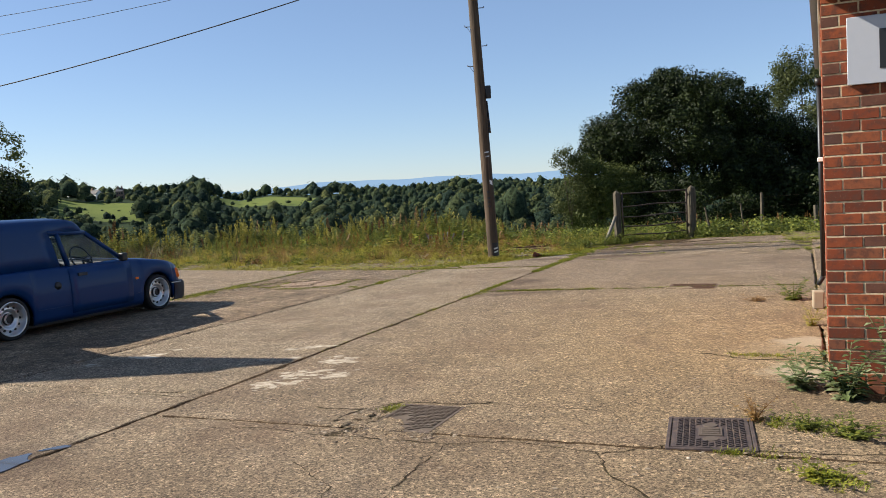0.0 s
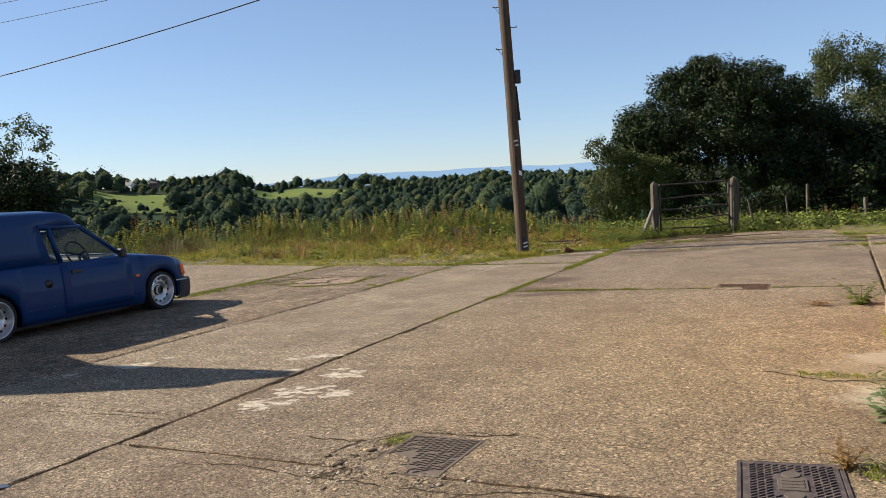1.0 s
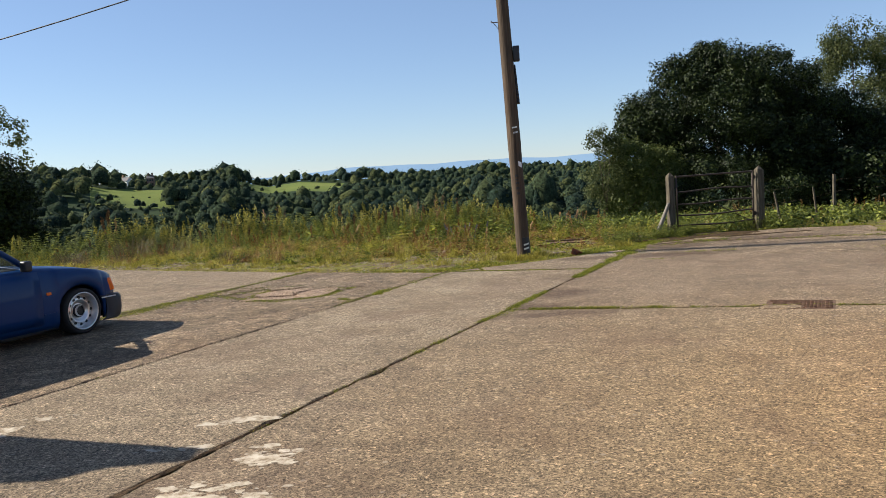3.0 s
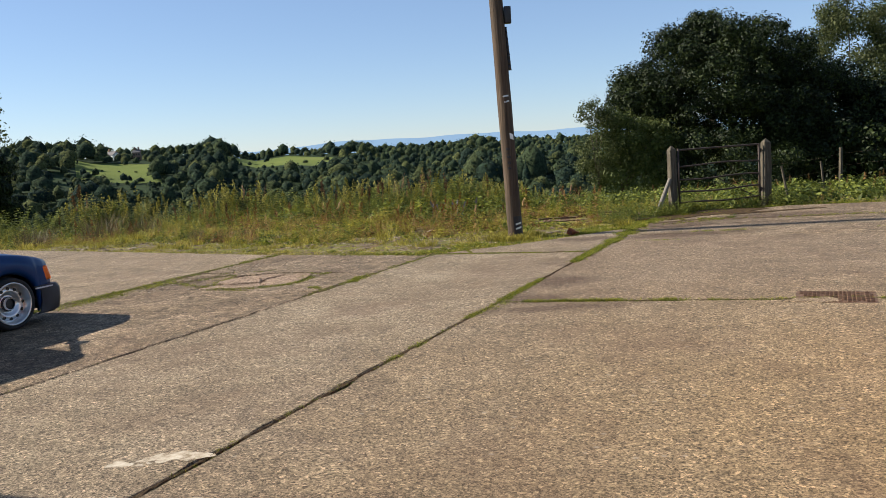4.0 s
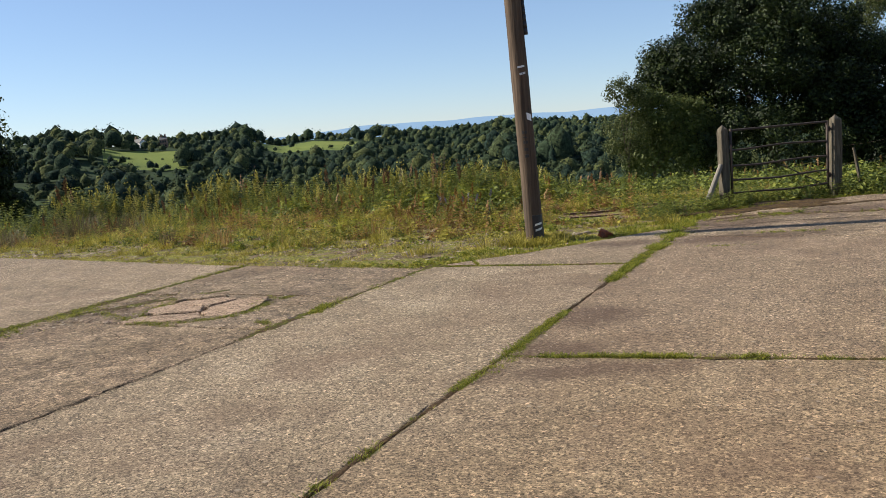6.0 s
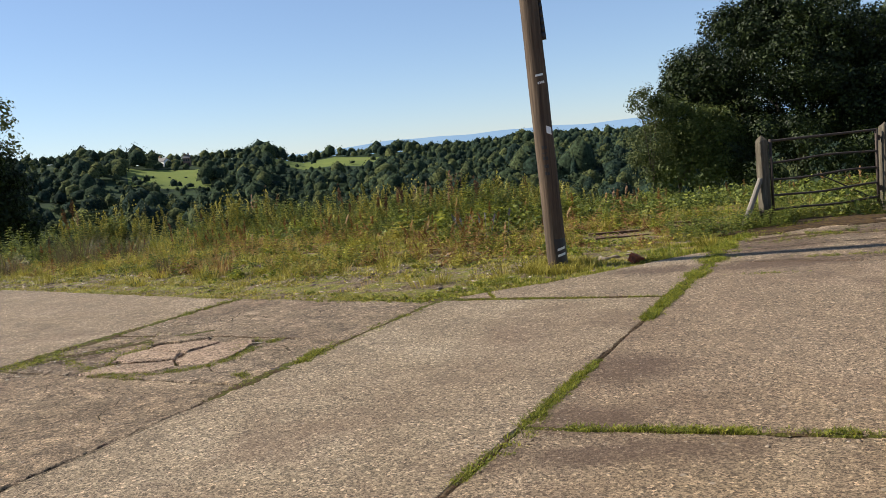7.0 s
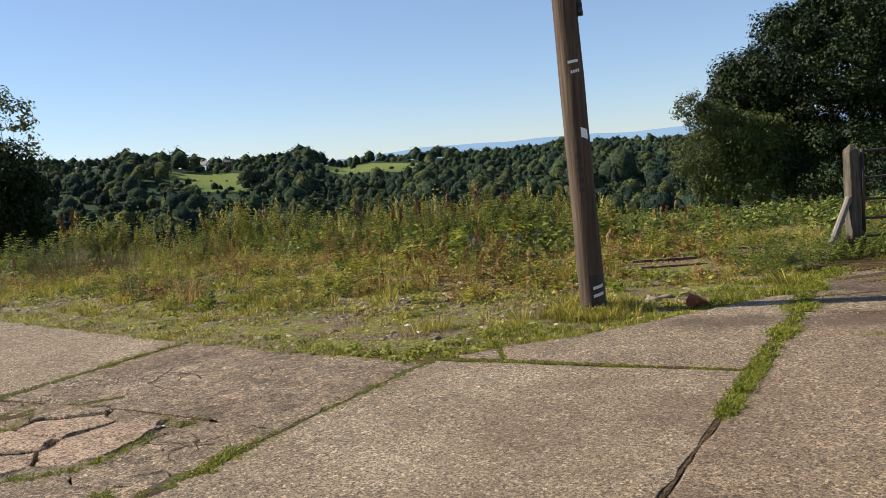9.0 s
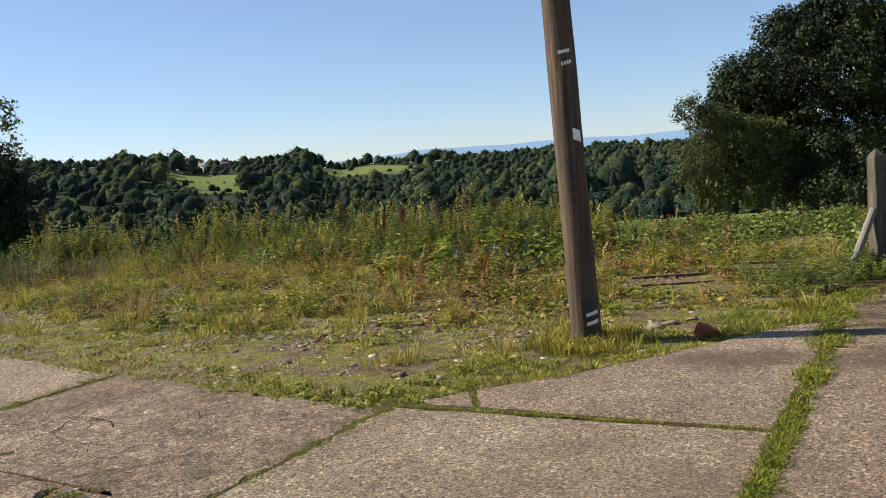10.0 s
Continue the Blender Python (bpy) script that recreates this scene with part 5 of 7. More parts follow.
crack_m = Mat("crack_soil", 0.95, spec=0.1)
CRACK = crack_m.done(crack_m.ramp(crack_m.noise(12), [(0.35, (0.03, 0.022, 0.014)), (0.6, (0.075, 0.055, 0.03)), (0.75, (0.07, 0.075, 0.02))]), crack_m.bump(crack_m.noise(60), 0.8, 0.01))


def crack(points, wide=0.012, z=0.0025, rag=0.02):
    """A dark, wandering crack filled with soil."""
    pts = [Vector(p) for p in points]
    line = []
    for a, b in zip(pts, pts[1:]):
        m = max(2, int((b - a).length / 0.05))
        line += [a.lerp(b, k / m) + Vector((random.gauss(0, rag * 0.5), random.gauss(0, rag * 0.5))) for k in range(m)]
    line.append(pts[-1])
    vs, ts = [], []
    for k, p in enumerate(line):
        d = (line[min(k + 1, len(line) - 1)] - line[max(k - 1, 0)]).normalized()
        n = Vector((-d.y, d.x)) * wide * random.uniform(0.1, 0.75)
        vs += [(p.x + n.x, p.y + n.y, z), (p.x - n.x, p.y - n.y, z)]
        if k:
            b = 2 * k
            ts += [(b - 2, b - 1, b + 1), (b - 2, b + 1, b)]
    return vs, ts


CRACKS = [
    crack([(-0.92, 5.48), (-0.63, 5.36), (-0.11, 5.13), (0.25, 5.13), (0.5, 4.97), (0.72, 4.82), (0.84, 4.83), (1.07, 4.9)], 0.012),
    crack([(0.71, 4.81), (0.69, 4.53), (0.81, 4.16), (0.9, 3.6)], 0.012),
    crack([(-0.83, 5.85), (-0.7, 6.04), (-0.41, 6.19)], 0.02),
    crack([(-0.86, 5.44), (-0.72, 5.54), (-0.63, 5.58), (-0.56, 5.72), (-0.49, 5.88)], 0.055, rag=0.015),
    crack([(-1.03, 6.16), (-0.66, 6.02), (-0.51, 6.08), (-0.42, 6.19), (0.05, 6.02), (0.2, 6.05)], 0.016),
    crack([(-0.9, 5.46), (-1.3, 5.7), (-1.7, 5.75)], 0.008),
    crack([(-0.11, 5.13), (-0.25, 4.8), (-0.42, 4.3)], 0.007),
    crack([(-0.98, 4.95), (-0.7, 4.5), (-0.75, 4.2)], 0.007),
    crack([(1.07, 4.9), (1.9, 4.6), (2.4, 4.5)], 0.010),
    crack([(-0.4, 6.22), (0.1, 6.06), (0.6, 5.8), (1.1, 5.6)], 0.006),
    crack([(1.3, 7.2), (1.7, 6.6), (1.9, 6.4)], 0.006),
    crack([(2.0, 7.3), (2.3, 6.95), (2.8, 6.85)], 0.018),
    crack([yard(8.4, -2.30), yard(9.5, -2.31), yard(10.3, -2.29)], 0.006, 0.003),
    crack([yard(11.6, -2.19), yard(12.4, -2.2), yard(13.5, -2.19)], 0.007, 0.003),
    crack([(-3.1, 7.07), (-2.42, 6.85), (-2.09, 6.68)], 0.012),
    crack([(-3.6, 12.2), (-3.1, 12.6), (-2.6, 12.9)], 0.008),
    crack([(-2.2, 13.6), (-2.7, 13.8), (-3.4, 13.6)], 0.008),
    crack([(-1.9, 15.3), (-1.5, 15.5), (-1.1, 15.9)], 0.007),
    crack([(-3.2, 16.2), (-2.6, 16.4), (-2.0, 16.2), (-1.5, 16.35)], 0.007),
    crack([(-2.9, 16.6), (-2.3, 15.9), (-1.9, 15.8)], 0.006),
    crack([(-2.4, 13.2), (-2.9, 12.8), (-3.6, 13.0)], 0.007),
    crack([(0.5, 9.4), (0.9, 9.9), (1.5, 10.1)], 0.004),
    crack([(1.2, 10.7), (1.6, 10.9), (2.2, 10.7)], 0.004),
    crack([(2.9, 17.25), (3.6, 17.0), (4.6, 16.9)], 0.016),
    crack([(5.6, 16.6), (6.4, 16.3), (7.4, 16.2)], 0.016),
    crack([(2.7, 18.0), (4.0, 18.2), (6.0, 18.0), (8.0, 17.4)], 0.03),
    crack([(0.2, 11.0), (0.8, 11.2), (1.5, 11.1)], 0.004),
]
for _ in range(34):
    a, b, d = random.uniform(12.6, 16.7), random.uniform(-4.8, -2.4), random.gauss(0, 0.9) + 0.4
    line = [yard(a, b)]
    for k in range(random.randint(3, 7)):
        a, b, d = a + 0.13 * math.sin(d), b + 0.13 * math.cos(d), d + random.gauss(0, 0.5)
        if not (13.8 < a < 15.25 and b < -2.75) and -4.9 < b < -2.3 and a < 16.7:
            line.append(yard(a, b))
    if len(line) > 2:
        CRACKS.append(crack(line, random.uniform(0.003, 0.009)))
v, t = join_arrays(CRACKS)
ob = tagged(from_arrays("crack", v, t, CRACK), kind="stuff")
ob.parent = pavement

# ---------------------------------------------------------------- telegraph pole
wood = Mat("weathered_pole", 0.85, spec=0.25)
w = wood.place(True, (14, 14, 0.7))
g = wood.noise(2.2, w, 7, 0.65)
c = wood.ramp(g, [(0.3, (0.030, 0.021, 0.014)), (0.5, (0.075, 0.050, 0.032)), (0.7, (0.13, 0.092, 0.06))])
c = wood.mix(wood.ramp(wood.noise(0.9), [(0.45, 0.0), (0.65, 0.6)]), c, (0.06, 0.045, 0.032))
POLE_WOOD = wood.done(c, wood.bump(g, 0.9, 0.01))
TAG = plain("aluminium_tag", (0.62, 0.62, 0.60), 0.4, 0.2, vary=0.15)
PAPER = plain("paper_label", (0.75, 0.75, 0.72), 0.8, vary=0.08)
GALV = plain("galvanised_steel", (0.22, 0.22, 0.23), 0.5, 0.8, vary=0.25)
LEAN = -0.030


def on_pole(z, ang=0.0, out=0.0):
    """A place on the pole's skin; ang 0 faces the yard, 90 its right-hand side."""
    r = 0.116 - 0.0032 * z + out
    a = math.radians(ang)
    return Vector((r * math.sin(a) + LEAN * z, -r * math.cos(a), z))


pole = tagged(empty("telegraph_pole", Matrix.Translation((0.842, 18.0, -0.05))), "leaning brown wooden telegraph pole at the edge of the yard", "telegraph pole")
bm = bmesh.new()
prev = None
for k in range(19):
    z = -0.3 + k * 7.3 / 18
    ring = []
    for j in range(20):
        a = 18 * j
        p = on_pole(z, a, random.gauss(0, 0.0012))
        ring.append(bm.verts.new(p))
    if prev:
        for j in range(20):
            bm.faces.new((prev[j], prev[(j + 1) % 20], ring[(j + 1) % 20], ring[j]))
    prev = ring
bm.faces.new(prev)
bmesh.ops.recalc_face_normals(bm, faces=bm.faces)
part("shaft", bm, POLE_WOOD, pole, smooth=True)


def plate_on_pole(name, z, ang, wide, high, material, thick=0.003, tilt=0.0, label=""):
    """A small plate bent round the skin of the pole."""
    bm = bmesh.new()
    n = 5
    span = math.degrees(wide / 0.105)
    rows = []
    for zz in (z - high / 2, z + high / 2):
        for o in (0.001, 0.001 + thick):
            rows.append([bm.verts.new(on_pole(zz + tilt * (k / n - 0.5) * wide, ang + span * (k / n - 0.5), o)) for k in range(n + 1)])
    a, b, c, d = rows
    for k in range(n):
        bm.faces.new((b[k], b[k + 1], d[k + 1], d[k]))
        bm.faces.new((a[k + 1], a[k], c[k], c[k + 1]))
        bm.faces.new((d[k], d[k + 1], c[k + 1], c[k]))
        bm.faces.new((a[k], a[k + 1], b[k + 1], b[k]))
    for k in (0, n):
        bm.faces.new((a[k], b[k], d[k], c[k]))
    bmesh.ops.recalc_face_normals(bm, faces=bm.faces)
    return part(name, bm, material, pole, label)


base_plate = plate_on_pole("base_plate", 0.22, 35, 0.16, 0.34, BLACK, 0.004, label="black plate low on the pole")
plate_on_pole("tag", 0.275, 28, 0.085, 0.026, TAG, 0.008, 0.25, "pale metal tag")
plate_on_pole("tag", 0.205, 28, 0.085, 0.026, TAG, 0.008, 0.25, "pale metal tag")
plate_on_pole("tag", 2.265, 12, 0.085, 0.024, TAG, 0.004, 0.15, "pale metal tag")
for k in range(4):
    plate_on_pole("nail_mark", 2.175 + 0.004 * k, 2 + 11 * k, 0.014, 0.026, TAG, 0.003)
plate_on_pole("paper_label", 1.64, 35, 0.062, 0.085, PAPER, 0.003, -0.4, "curled white paper label")
carve = [(1.45, -14, 0.022), (1.45, 2, 0.022), (1.385, -6, 0.05), (1.325, -12, 0.022), (1.325, 4, 0.022), (1.235, -10, 0.02), (1.235, 3, 0.02), (1.15, -10, 0.02), (1.15, 3, 0.02)]
for z, a, wd in carve:
    plate_on_pole("carved_mark", z, a, wd, 0.010 if wd > 0.04 else 0.038, BLACK, 0.006)
bm = bmesh.new()
box(bm, -0.05, 0.06, -0.06, 0.06, -0.13, 0.13)
bevelled(bm, 0.02, 3)
bmesh.ops.translate(bm, verts=bm.verts, vec=on_pole(3.50, 90, 0.05))
part("junction_box", bm, BLACK, pole, "black plastic cable box", True)
bm = bmesh.new()
for k in range(8):
    z = 2.66 + 0.66 * k / 8
    p, q = on_pole(z, 90, 0.0), on_pole(z + 0.082, 90, 0.0)
    wdt = 0.035 * (1 - 0.6 * k / 8)
    rod(bm, p + Vector((0.012, 0, 0)), q + Vector((0.012, 0, 0)), wdt, wdt * 0.93, 8)
part("cable_guard", bm, BLACK, pole, "black cable guard flaring at its foot", True)
for z, side in ((4.04, -1), (4.44, 1), (4.84, -1), (5.21, 1), (5.6, -1), (6.0, 1)):
    bm = bmesh.new()
    p = on_pole(z, 90 * side, -0.02)
    out = Vector((side, -0.12, 0))
    rod(bm, p, p + out * 0.13, 0.009, sides=8)
    rod(bm, p + out * 0.13, p + out * 0.13 + Vector((0, 0, 0.03)), 0.009, sides=8)
    if side < 0:
        rod(bm, p + out * 0.10, p + Vector((0.0, -0.03, -0.14)), 0.006, sides=6)
    part("step_iron", bm, GALV, pole)


def wire(name, points, radius, label):
    bm = bmesh.new()
    tube(bm, points, radius, 6)
    return tagged(mesh_object(name, bm, BLACK, True), label, "cable")


def sagging(a, b, sag, n=24):
    a, b = Vector(a), Vector(b)
    return [a.lerp(b, k / n) - Vector((0, 0, 4 * sag * (k / n) * (1 - k / n))) for k in range(n + 1)]


wire("overhead_cable", sagging((0.65, 18.0, 6.50), (-40, 23.6, 1.6 + 2.6), 2.0, 36), 0.012, "black overhead cable slung from the pole")
wire("overhead_wire", sagging((0.64, 18.0, 6.75), (-60, 30, 9.0), 2.6, 36), 0.006, "thin overhead wire from the pole")
wire("overhead_wire", sagging((0.64, 18.0, 6.90), (-60, 30, 10.0), 2.4, 36), 0.006, "thin overhead wire above the other")
# ---------------------------------------------------------------- gate and fence
grey_wood = Mat("grey_post_wood", 0.9, spec=0.2)
w = grey_wood.place(True, (20, 20, 1.6))
g = grey_wood.noise(2.0, w, 7, 0.65)
POST_WOOD = grey_wood.done(grey_wood.ramp(g, [(0.3, (0.035, 0.029, 0.021)), (0.52, (0.085, 0.071, 0.05)), (0.72, (0.15, 0.13, 0.095))]), grey_wood.bump(g, 0.9, 0.01))
PALE_WOOD = plain("bleached_strut_wood", (0.17, 0.148, 0.12), 0.9, vary=0.3, scale=40, bump=0.5)
DARK_RUST = plain("dark_rusted_tube", (0.050, 0.034, 0.026), 0.8, 0.2, vary=0.4, scale=30, bump=0.4)
A, B = Vector((4.0, 20.78)), Vector((5.95, 21.40))
gate_dir = (B - A).normalized()
gate_turn = math.degrees(math.atan2(gate_dir.y, gate_dir.x))


def post(name, p, high, wide, label, lean=(0, 0), point=True, category="post"):
    bm = bmesh.new()
    h = wide / 2
    rings = []
    for z, s in ((-0.3, 1.0), (0.0, 1.0), (0.4, 0.97), (0.8, 0.98), (high - 0.05, 0.95), (high - 0.02, 0.85)):
        rings.append([bm.verts.new((sx * h * s + random.gauss(0, 0.003), sy * h * s + random.gauss(0, 0.003), z)) for sx, sy in ((-1, -1), (1, -1), (1, 1), (-1, 1))])
    for a, b in zip(rings, rings[1:]):
        for k in range(4):
            bm.faces.new((a[k], a[(k + 1) % 4], b[(k + 1) % 4], b[k]))
    tip = bm.verts.new((0, 0, high + (0.05 if point else -0.015)))
    for k in range(4):
        bm.faces.new((rings[-1][k], rings[-1][(k + 1) % 4], tip))
    bmesh.ops.bevel(bm, geom=[e for e in bm.edges if abs((e.verts[0].co - e.verts[1].co).normalized().z) > 0.9], offset=0.008, segments=1, affect="EDGES")
    ob = tagged(mesh_object(name, bm, POST_WOOD), label, category)
    ob.matrix_basis = pose(p[0], p[1], float(soil_z(p[0], p[1])) , lean[0], lean[1], gate_turn)
    return ob


post("gate_post", A, 1.26, 0.135, "square grey oak gate post with a pointed top", (0, -0.5))
post("gate_post", B, 1.27, 0.15, "stout grey oak hanging post beside the gate", (0, 0.6))
gate = tagged(empty("field_gate", pose(A.x, A.y, 0, 0, 0, gate_turn)), "rusty five-bar metal field gate, shut, with weeds growing through", "gate")
L = (B - A).length
for z, r in ((1.16, 0.019), (0.86, 0.016), (0.60, 0.016), (0.36, 0.016), (0.15, 0.016)):
    bm = bmesh.new()
    pts = [Vector((0.13 + (L - 0.27) * k / 8, 0.0, z + 0.015 * math.sin(k * 0.8 + z * 5) * (z < 1) + 0.012 * k / 8)) for k in range(9)]
    tube(bm, pts, r, 8)
    part("rail", bm, DARK_RUST, gate, smooth=True)
for x in (0.13, L - 0.14):
    bm = bmesh.new()
    rod(bm, (x, 0, 0.08), (x, 0, 1.19), 0.021, sides=8)
    part("stile", bm, DARK_RUST, gate, smooth=True)
bm = bmesh.new()
rod(bm, (L - 0.2, 0.022, 0.15), (0.9, 0.022, 0.62), 0.010, sides=6)
part("brace", bm, DARK_RUST, gate)
for z in (0.3, 1.05):
    bm = bmesh.new()
    rod(bm, (L - 0.15, 0, z), (L - 0.07, 0, z), 0.014, sides=8)
    rod(bm, (L - 0.10, 0, z - 0.04), (L - 0.10, 0, z + 0.04), 0.018, sides=8)
    part("hinge", bm, DARK_RUST, gate)
bm = bmesh.new()
foot = A - gate_dir * 0.42 + Vector((0.02, -0.06))
rod(bm, (foot.x, foot.y, -0.05), (A.x - 0.06, A.y - 0.05, 0.64), 0.046, 0.038, 10)
tagged(mesh_object("gate_strut", bm, PALE_WOOD), "pale round wooden strut propping the gate post", "strut")
post("fence_stake", (6.55, 21.8), 0.75, 0.035, "thin leaning fence stake overgrown with weeds", (4, -16), False, "fence stake")
post("fence_stake", (8.0, 23.6), 0.7, 0.035, "grey split fence stake among nettles", (0, -8), False, "fence stake")
post("fence_post", (9.28, 25.8), 1.2, 0.07, "pale weathered fence post", (0, 1), False, "fence post")
post("fence_post", (10.6, 25.1), 0.75, 0.09, "short pale fence post", (0, -1), False, "fence post")
wire_pts = [(6.0, 21.45), (6.6, 21.9), (8.0, 23.6), (9.28, 25.8), (12, 28)]
for z in (0.45, 0.75):
    bm = bmesh.new()
    tube(bm, [(*a, z) for a in wire_pts], 0.0015, 5)
    tagged(mesh_object("fence_wire", bm, RUST), "slack rusty strand of fence wire", "wire")

# moss and litter before the gate
litter = Mat("leaf_litter", 0.95, spec=0.15)
w = litter.place()
c = litter.ramp(litter.noise(9, w, 6, 0.7), [(0.3, (0.016, 0.010, 0.006)), (0.5, (0.055, 0.032, 0.013)), (0.62, (0.095, 0.060, 0.018)), (0.75, (0.13, 0.11, 0.035))])
LITTER = litter.done(c, litter.bump(litter.noise(30, w, 5), 1.0, 0.03))
splat("leaf_litter", (4.45, 20.05), 1.05, 0.52, 25, LITTER, 0.0, 0.006, 90, 0.40, "brown moss and leaf litter before the gate", "leaf litter")
splat("leaf_litter", (5.6, 19.75), 0.55, 0.10, 8, LITTER, 0.0, 0.005, 50, 0.6, "thin drift of brown leaf litter on the slab", "leaf litter")

# scrap lying in the grass
def grating(x, y, wide, deep, turn, n, label):
    ob = tagged(empty("scrap_grating", pose(x, y, float(soil_z(x, y)) - 0.02, 3, 1, turn)), label, "grating")
    for k in range(n):
        bm = bmesh.new()
        box(bm, -0.016, 0.016, -deep / 2, deep / 2, 0.0, 0.03)
        s = part("slat", bm, RUST, ob)
        s.location.x = -wide / 2 + wide * k / (n - 1)
    for yy in (-deep / 2, deep / 2 - 0.04):
        bm = bmesh.new()
        box(bm, -wide / 2 - 0.03, wide / 2 + 0.03, yy, yy + 0.04, 0.032, 0.06)
        part("rail", bm, RUST, ob)


grating(1.90, 21.1, 0.75, 0.5, 8, 11, "rusty iron grating lying flat in the grass")
grating(3.12, 21.75, 0.62, 0.45, -4, 9, "rusty red grating half hidden in grass")


def stone(x, y, r, material, label, name="stone", flat=0.55):
    v, t = pebble(int(abs(x * 100 + y * 10)))
    ob = tagged(from_arrays(name, v * r, t, material), label, "stone" if name == "stone" else "rubble")
    ob.location = (x, y, float(soil_z(x, y)) + r * 0.1)
    return ob


bm = bmesh.new()
box(bm, -0.08, 0.08, -0.05, 0.05, -0.04, 0.05)
bevelled(bm, 0.02, 2)
for q in bm.verts:
    q.co += Vector((random.gauss(0, 0.008), random.gauss(0, 0.008), random.gauss(0, 0.008)))
ob = tagged(mesh_object("broken_brick", bm, BRICK), "broken red brick lying in the grass", "brick")
ob.matrix_basis = pose(1.74, 17.97, 0.02, 20, 15, 40)
for x, y, r in ((1.56, 18.54, 0.09), (1.42, 18.42, 0.10), (1.25, 18.3, 0.06), (1.75, 18.7, 0.07), (-0.6, 20.39, 0.12), (-0.95, 20.45, 0.07), (2.87, 19.9, 0.06), (-3.6, 18.6, 0.04), (0.2, 19.2, 0.05)):
    stone(x, y, r, STONE, "pale broken stone lying in the verge")
stone(0.23, 6.55, 0.025, STONE, "small stone lying on the slab")
for x, y, r in ((-0.78, 5.66, 0.05), (-0.70, 5.78, 0.035), (-0.62, 5.86, 0.045), (-0.85, 5.78, 0.03), (-0.55, 5.95, 0.03), (-0.74, 5.58, 0.028), (-1.9, 14.98, 0.05), (-1.98, 15.08, 0.04)):
    crumb = stone(x, y, r, CONCRETE, "crumbled lump of concrete lying on the slab")
    crumb.location.z = 0.006

def loose_grit(n, where, spread, big):
    q = np.asarray(where, float)[rng.integers(0, len(where), n)] + rng.normal(0, 1, (n, 2)) * spread
    return np.c_[q, np.full(n, 0.002)], np.exp(rng.normal(math.log(big), 0.45, n)).clip(0.002, 0.022)


beside = [yard(u, 0.16) for u in np.arange(12.8, 14.8, 0.1).tolist()] + [yard(u, 0.2) for u in np.arange(16.5, 18.8, 0.15).tolist()] + [yard(13.3 + 0.16 * v, v) for v in np.arange(0.2, 2.6, 0.12).tolist()]
heaps = [loose_grit(900, beside, 0.10, 0.0055), loose_grit(600, [(-0.65, 5.62), (-0.58, 5.95), (-0.75, 5.5), (-0.3, 5.3)], 0.10, 0.007), loose_grit(260, [(1.5, 4.62), (1.9, 4.6), (2.1, 4.95)], 0.16, 0.007), loose_grit(700, [yard(13.2 + 0.3 * k, -4.6) for k in range(9)], 0.15, 0.009), loose_grit(420, [(-1.9, 14.9), (-2.8, 15.5), (-3.0, 14.5)], 0.16, 0.009)]
open_yard = np.array([yard(u, v) for u, v in zip(rng.uniform(3, 18, 1500).tolist(), rng.uniform(-4.8, 6, 1500).tolist())])
heaps.append((np.c_[open_yard, np.full(1500, 0.002)], np.exp(rng.normal(math.log(0.0042), 0.4, 1500)).clip(0.002, 0.012)))
p, size = np.concatenate([h[0] for h in heaps]), np.concatenate([h[1] for h in heaps])
clear_of_wall = p[:, 0] < 2.35 + 0.43 * (p[:, 1] - 5.9)
sow("yard_grit", "loose stones and crumbs of concrete on the slabs", "grit", rocks, p[clear_of_wall], size[clear_of_wall], STONE)

# ---------------------------------------------------------------- plants in the joints
def along(points, n, wide):
    """Random places along a plan line, spread to either side."""
    pts = np.array(points, float)
    seg = np.linalg.norm(np.diff(pts, axis=0), axis=1)
    s = rng.random(n) * seg.sum()
    k = np.clip(np.searchsorted(np.cumsum(seg), s), 0, len(seg) - 1)
    f = (s - np.r_[0, np.cumsum(seg)][k]) / seg[k]
    p = pts[k] + (pts[k + 1] - pts[k]) * f[:, None] + rng.normal(0, wide, (n, 2))
    p = p[rng.random(n) < 0.10 + 1.1 * drifts(p[:, 0], p[:, 1], 0.32, 91, 0.38, 0.6)]
    return np.stack([p[:, 0], p[:, 1], np.full(len(p), -0.006)], 1)


def J(v, *us):
    return [yard(u, v) for u in us]


tiny = [blades(6, 0.045, 0.03, 0.006, 1.3) for _ in range(5)]

joint_soil = Mat("joint_soil", 0.95, spec=0.1)
w = joint_soil.place()
c = joint_soil.ramp(joint_soil.noise(26, w, 6, 0.7), [(0.3, (0.026, 0.017, 0.010)), (0.5, (0.075, 0.048, 0.026)), (0.7, (0.16, 0.11, 0.065))])
JOINT_SOIL = joint_soil.done(c, joint_soil.bump(joint_soil.noise(60, w, 5), 1.0, 0.02))
joint_moss = Mat("joint_moss", 0.95, spec=0.1)
w = joint_moss.place()
c = joint_moss.ramp(joint_moss.noise(30, w, 6, 0.7), [(0.3, (0.022, 0.022, 0.006)), (0.5, (0.075, 0.078, 0.014)), (0.7, (0.17, 0.165, 0.035))])
c = joint_moss.mix(joint_moss.ramp(joint_moss.noise(4, w, 6, 0.7), [(0.45, 0.0), (0.55, 1.0)]), c, (0.075, 0.048, 0.026))
JOINT_MOSS = joint_moss.done(c, joint_moss.bump(joint_moss.noise(60, w, 5), 1.0, 0.03))


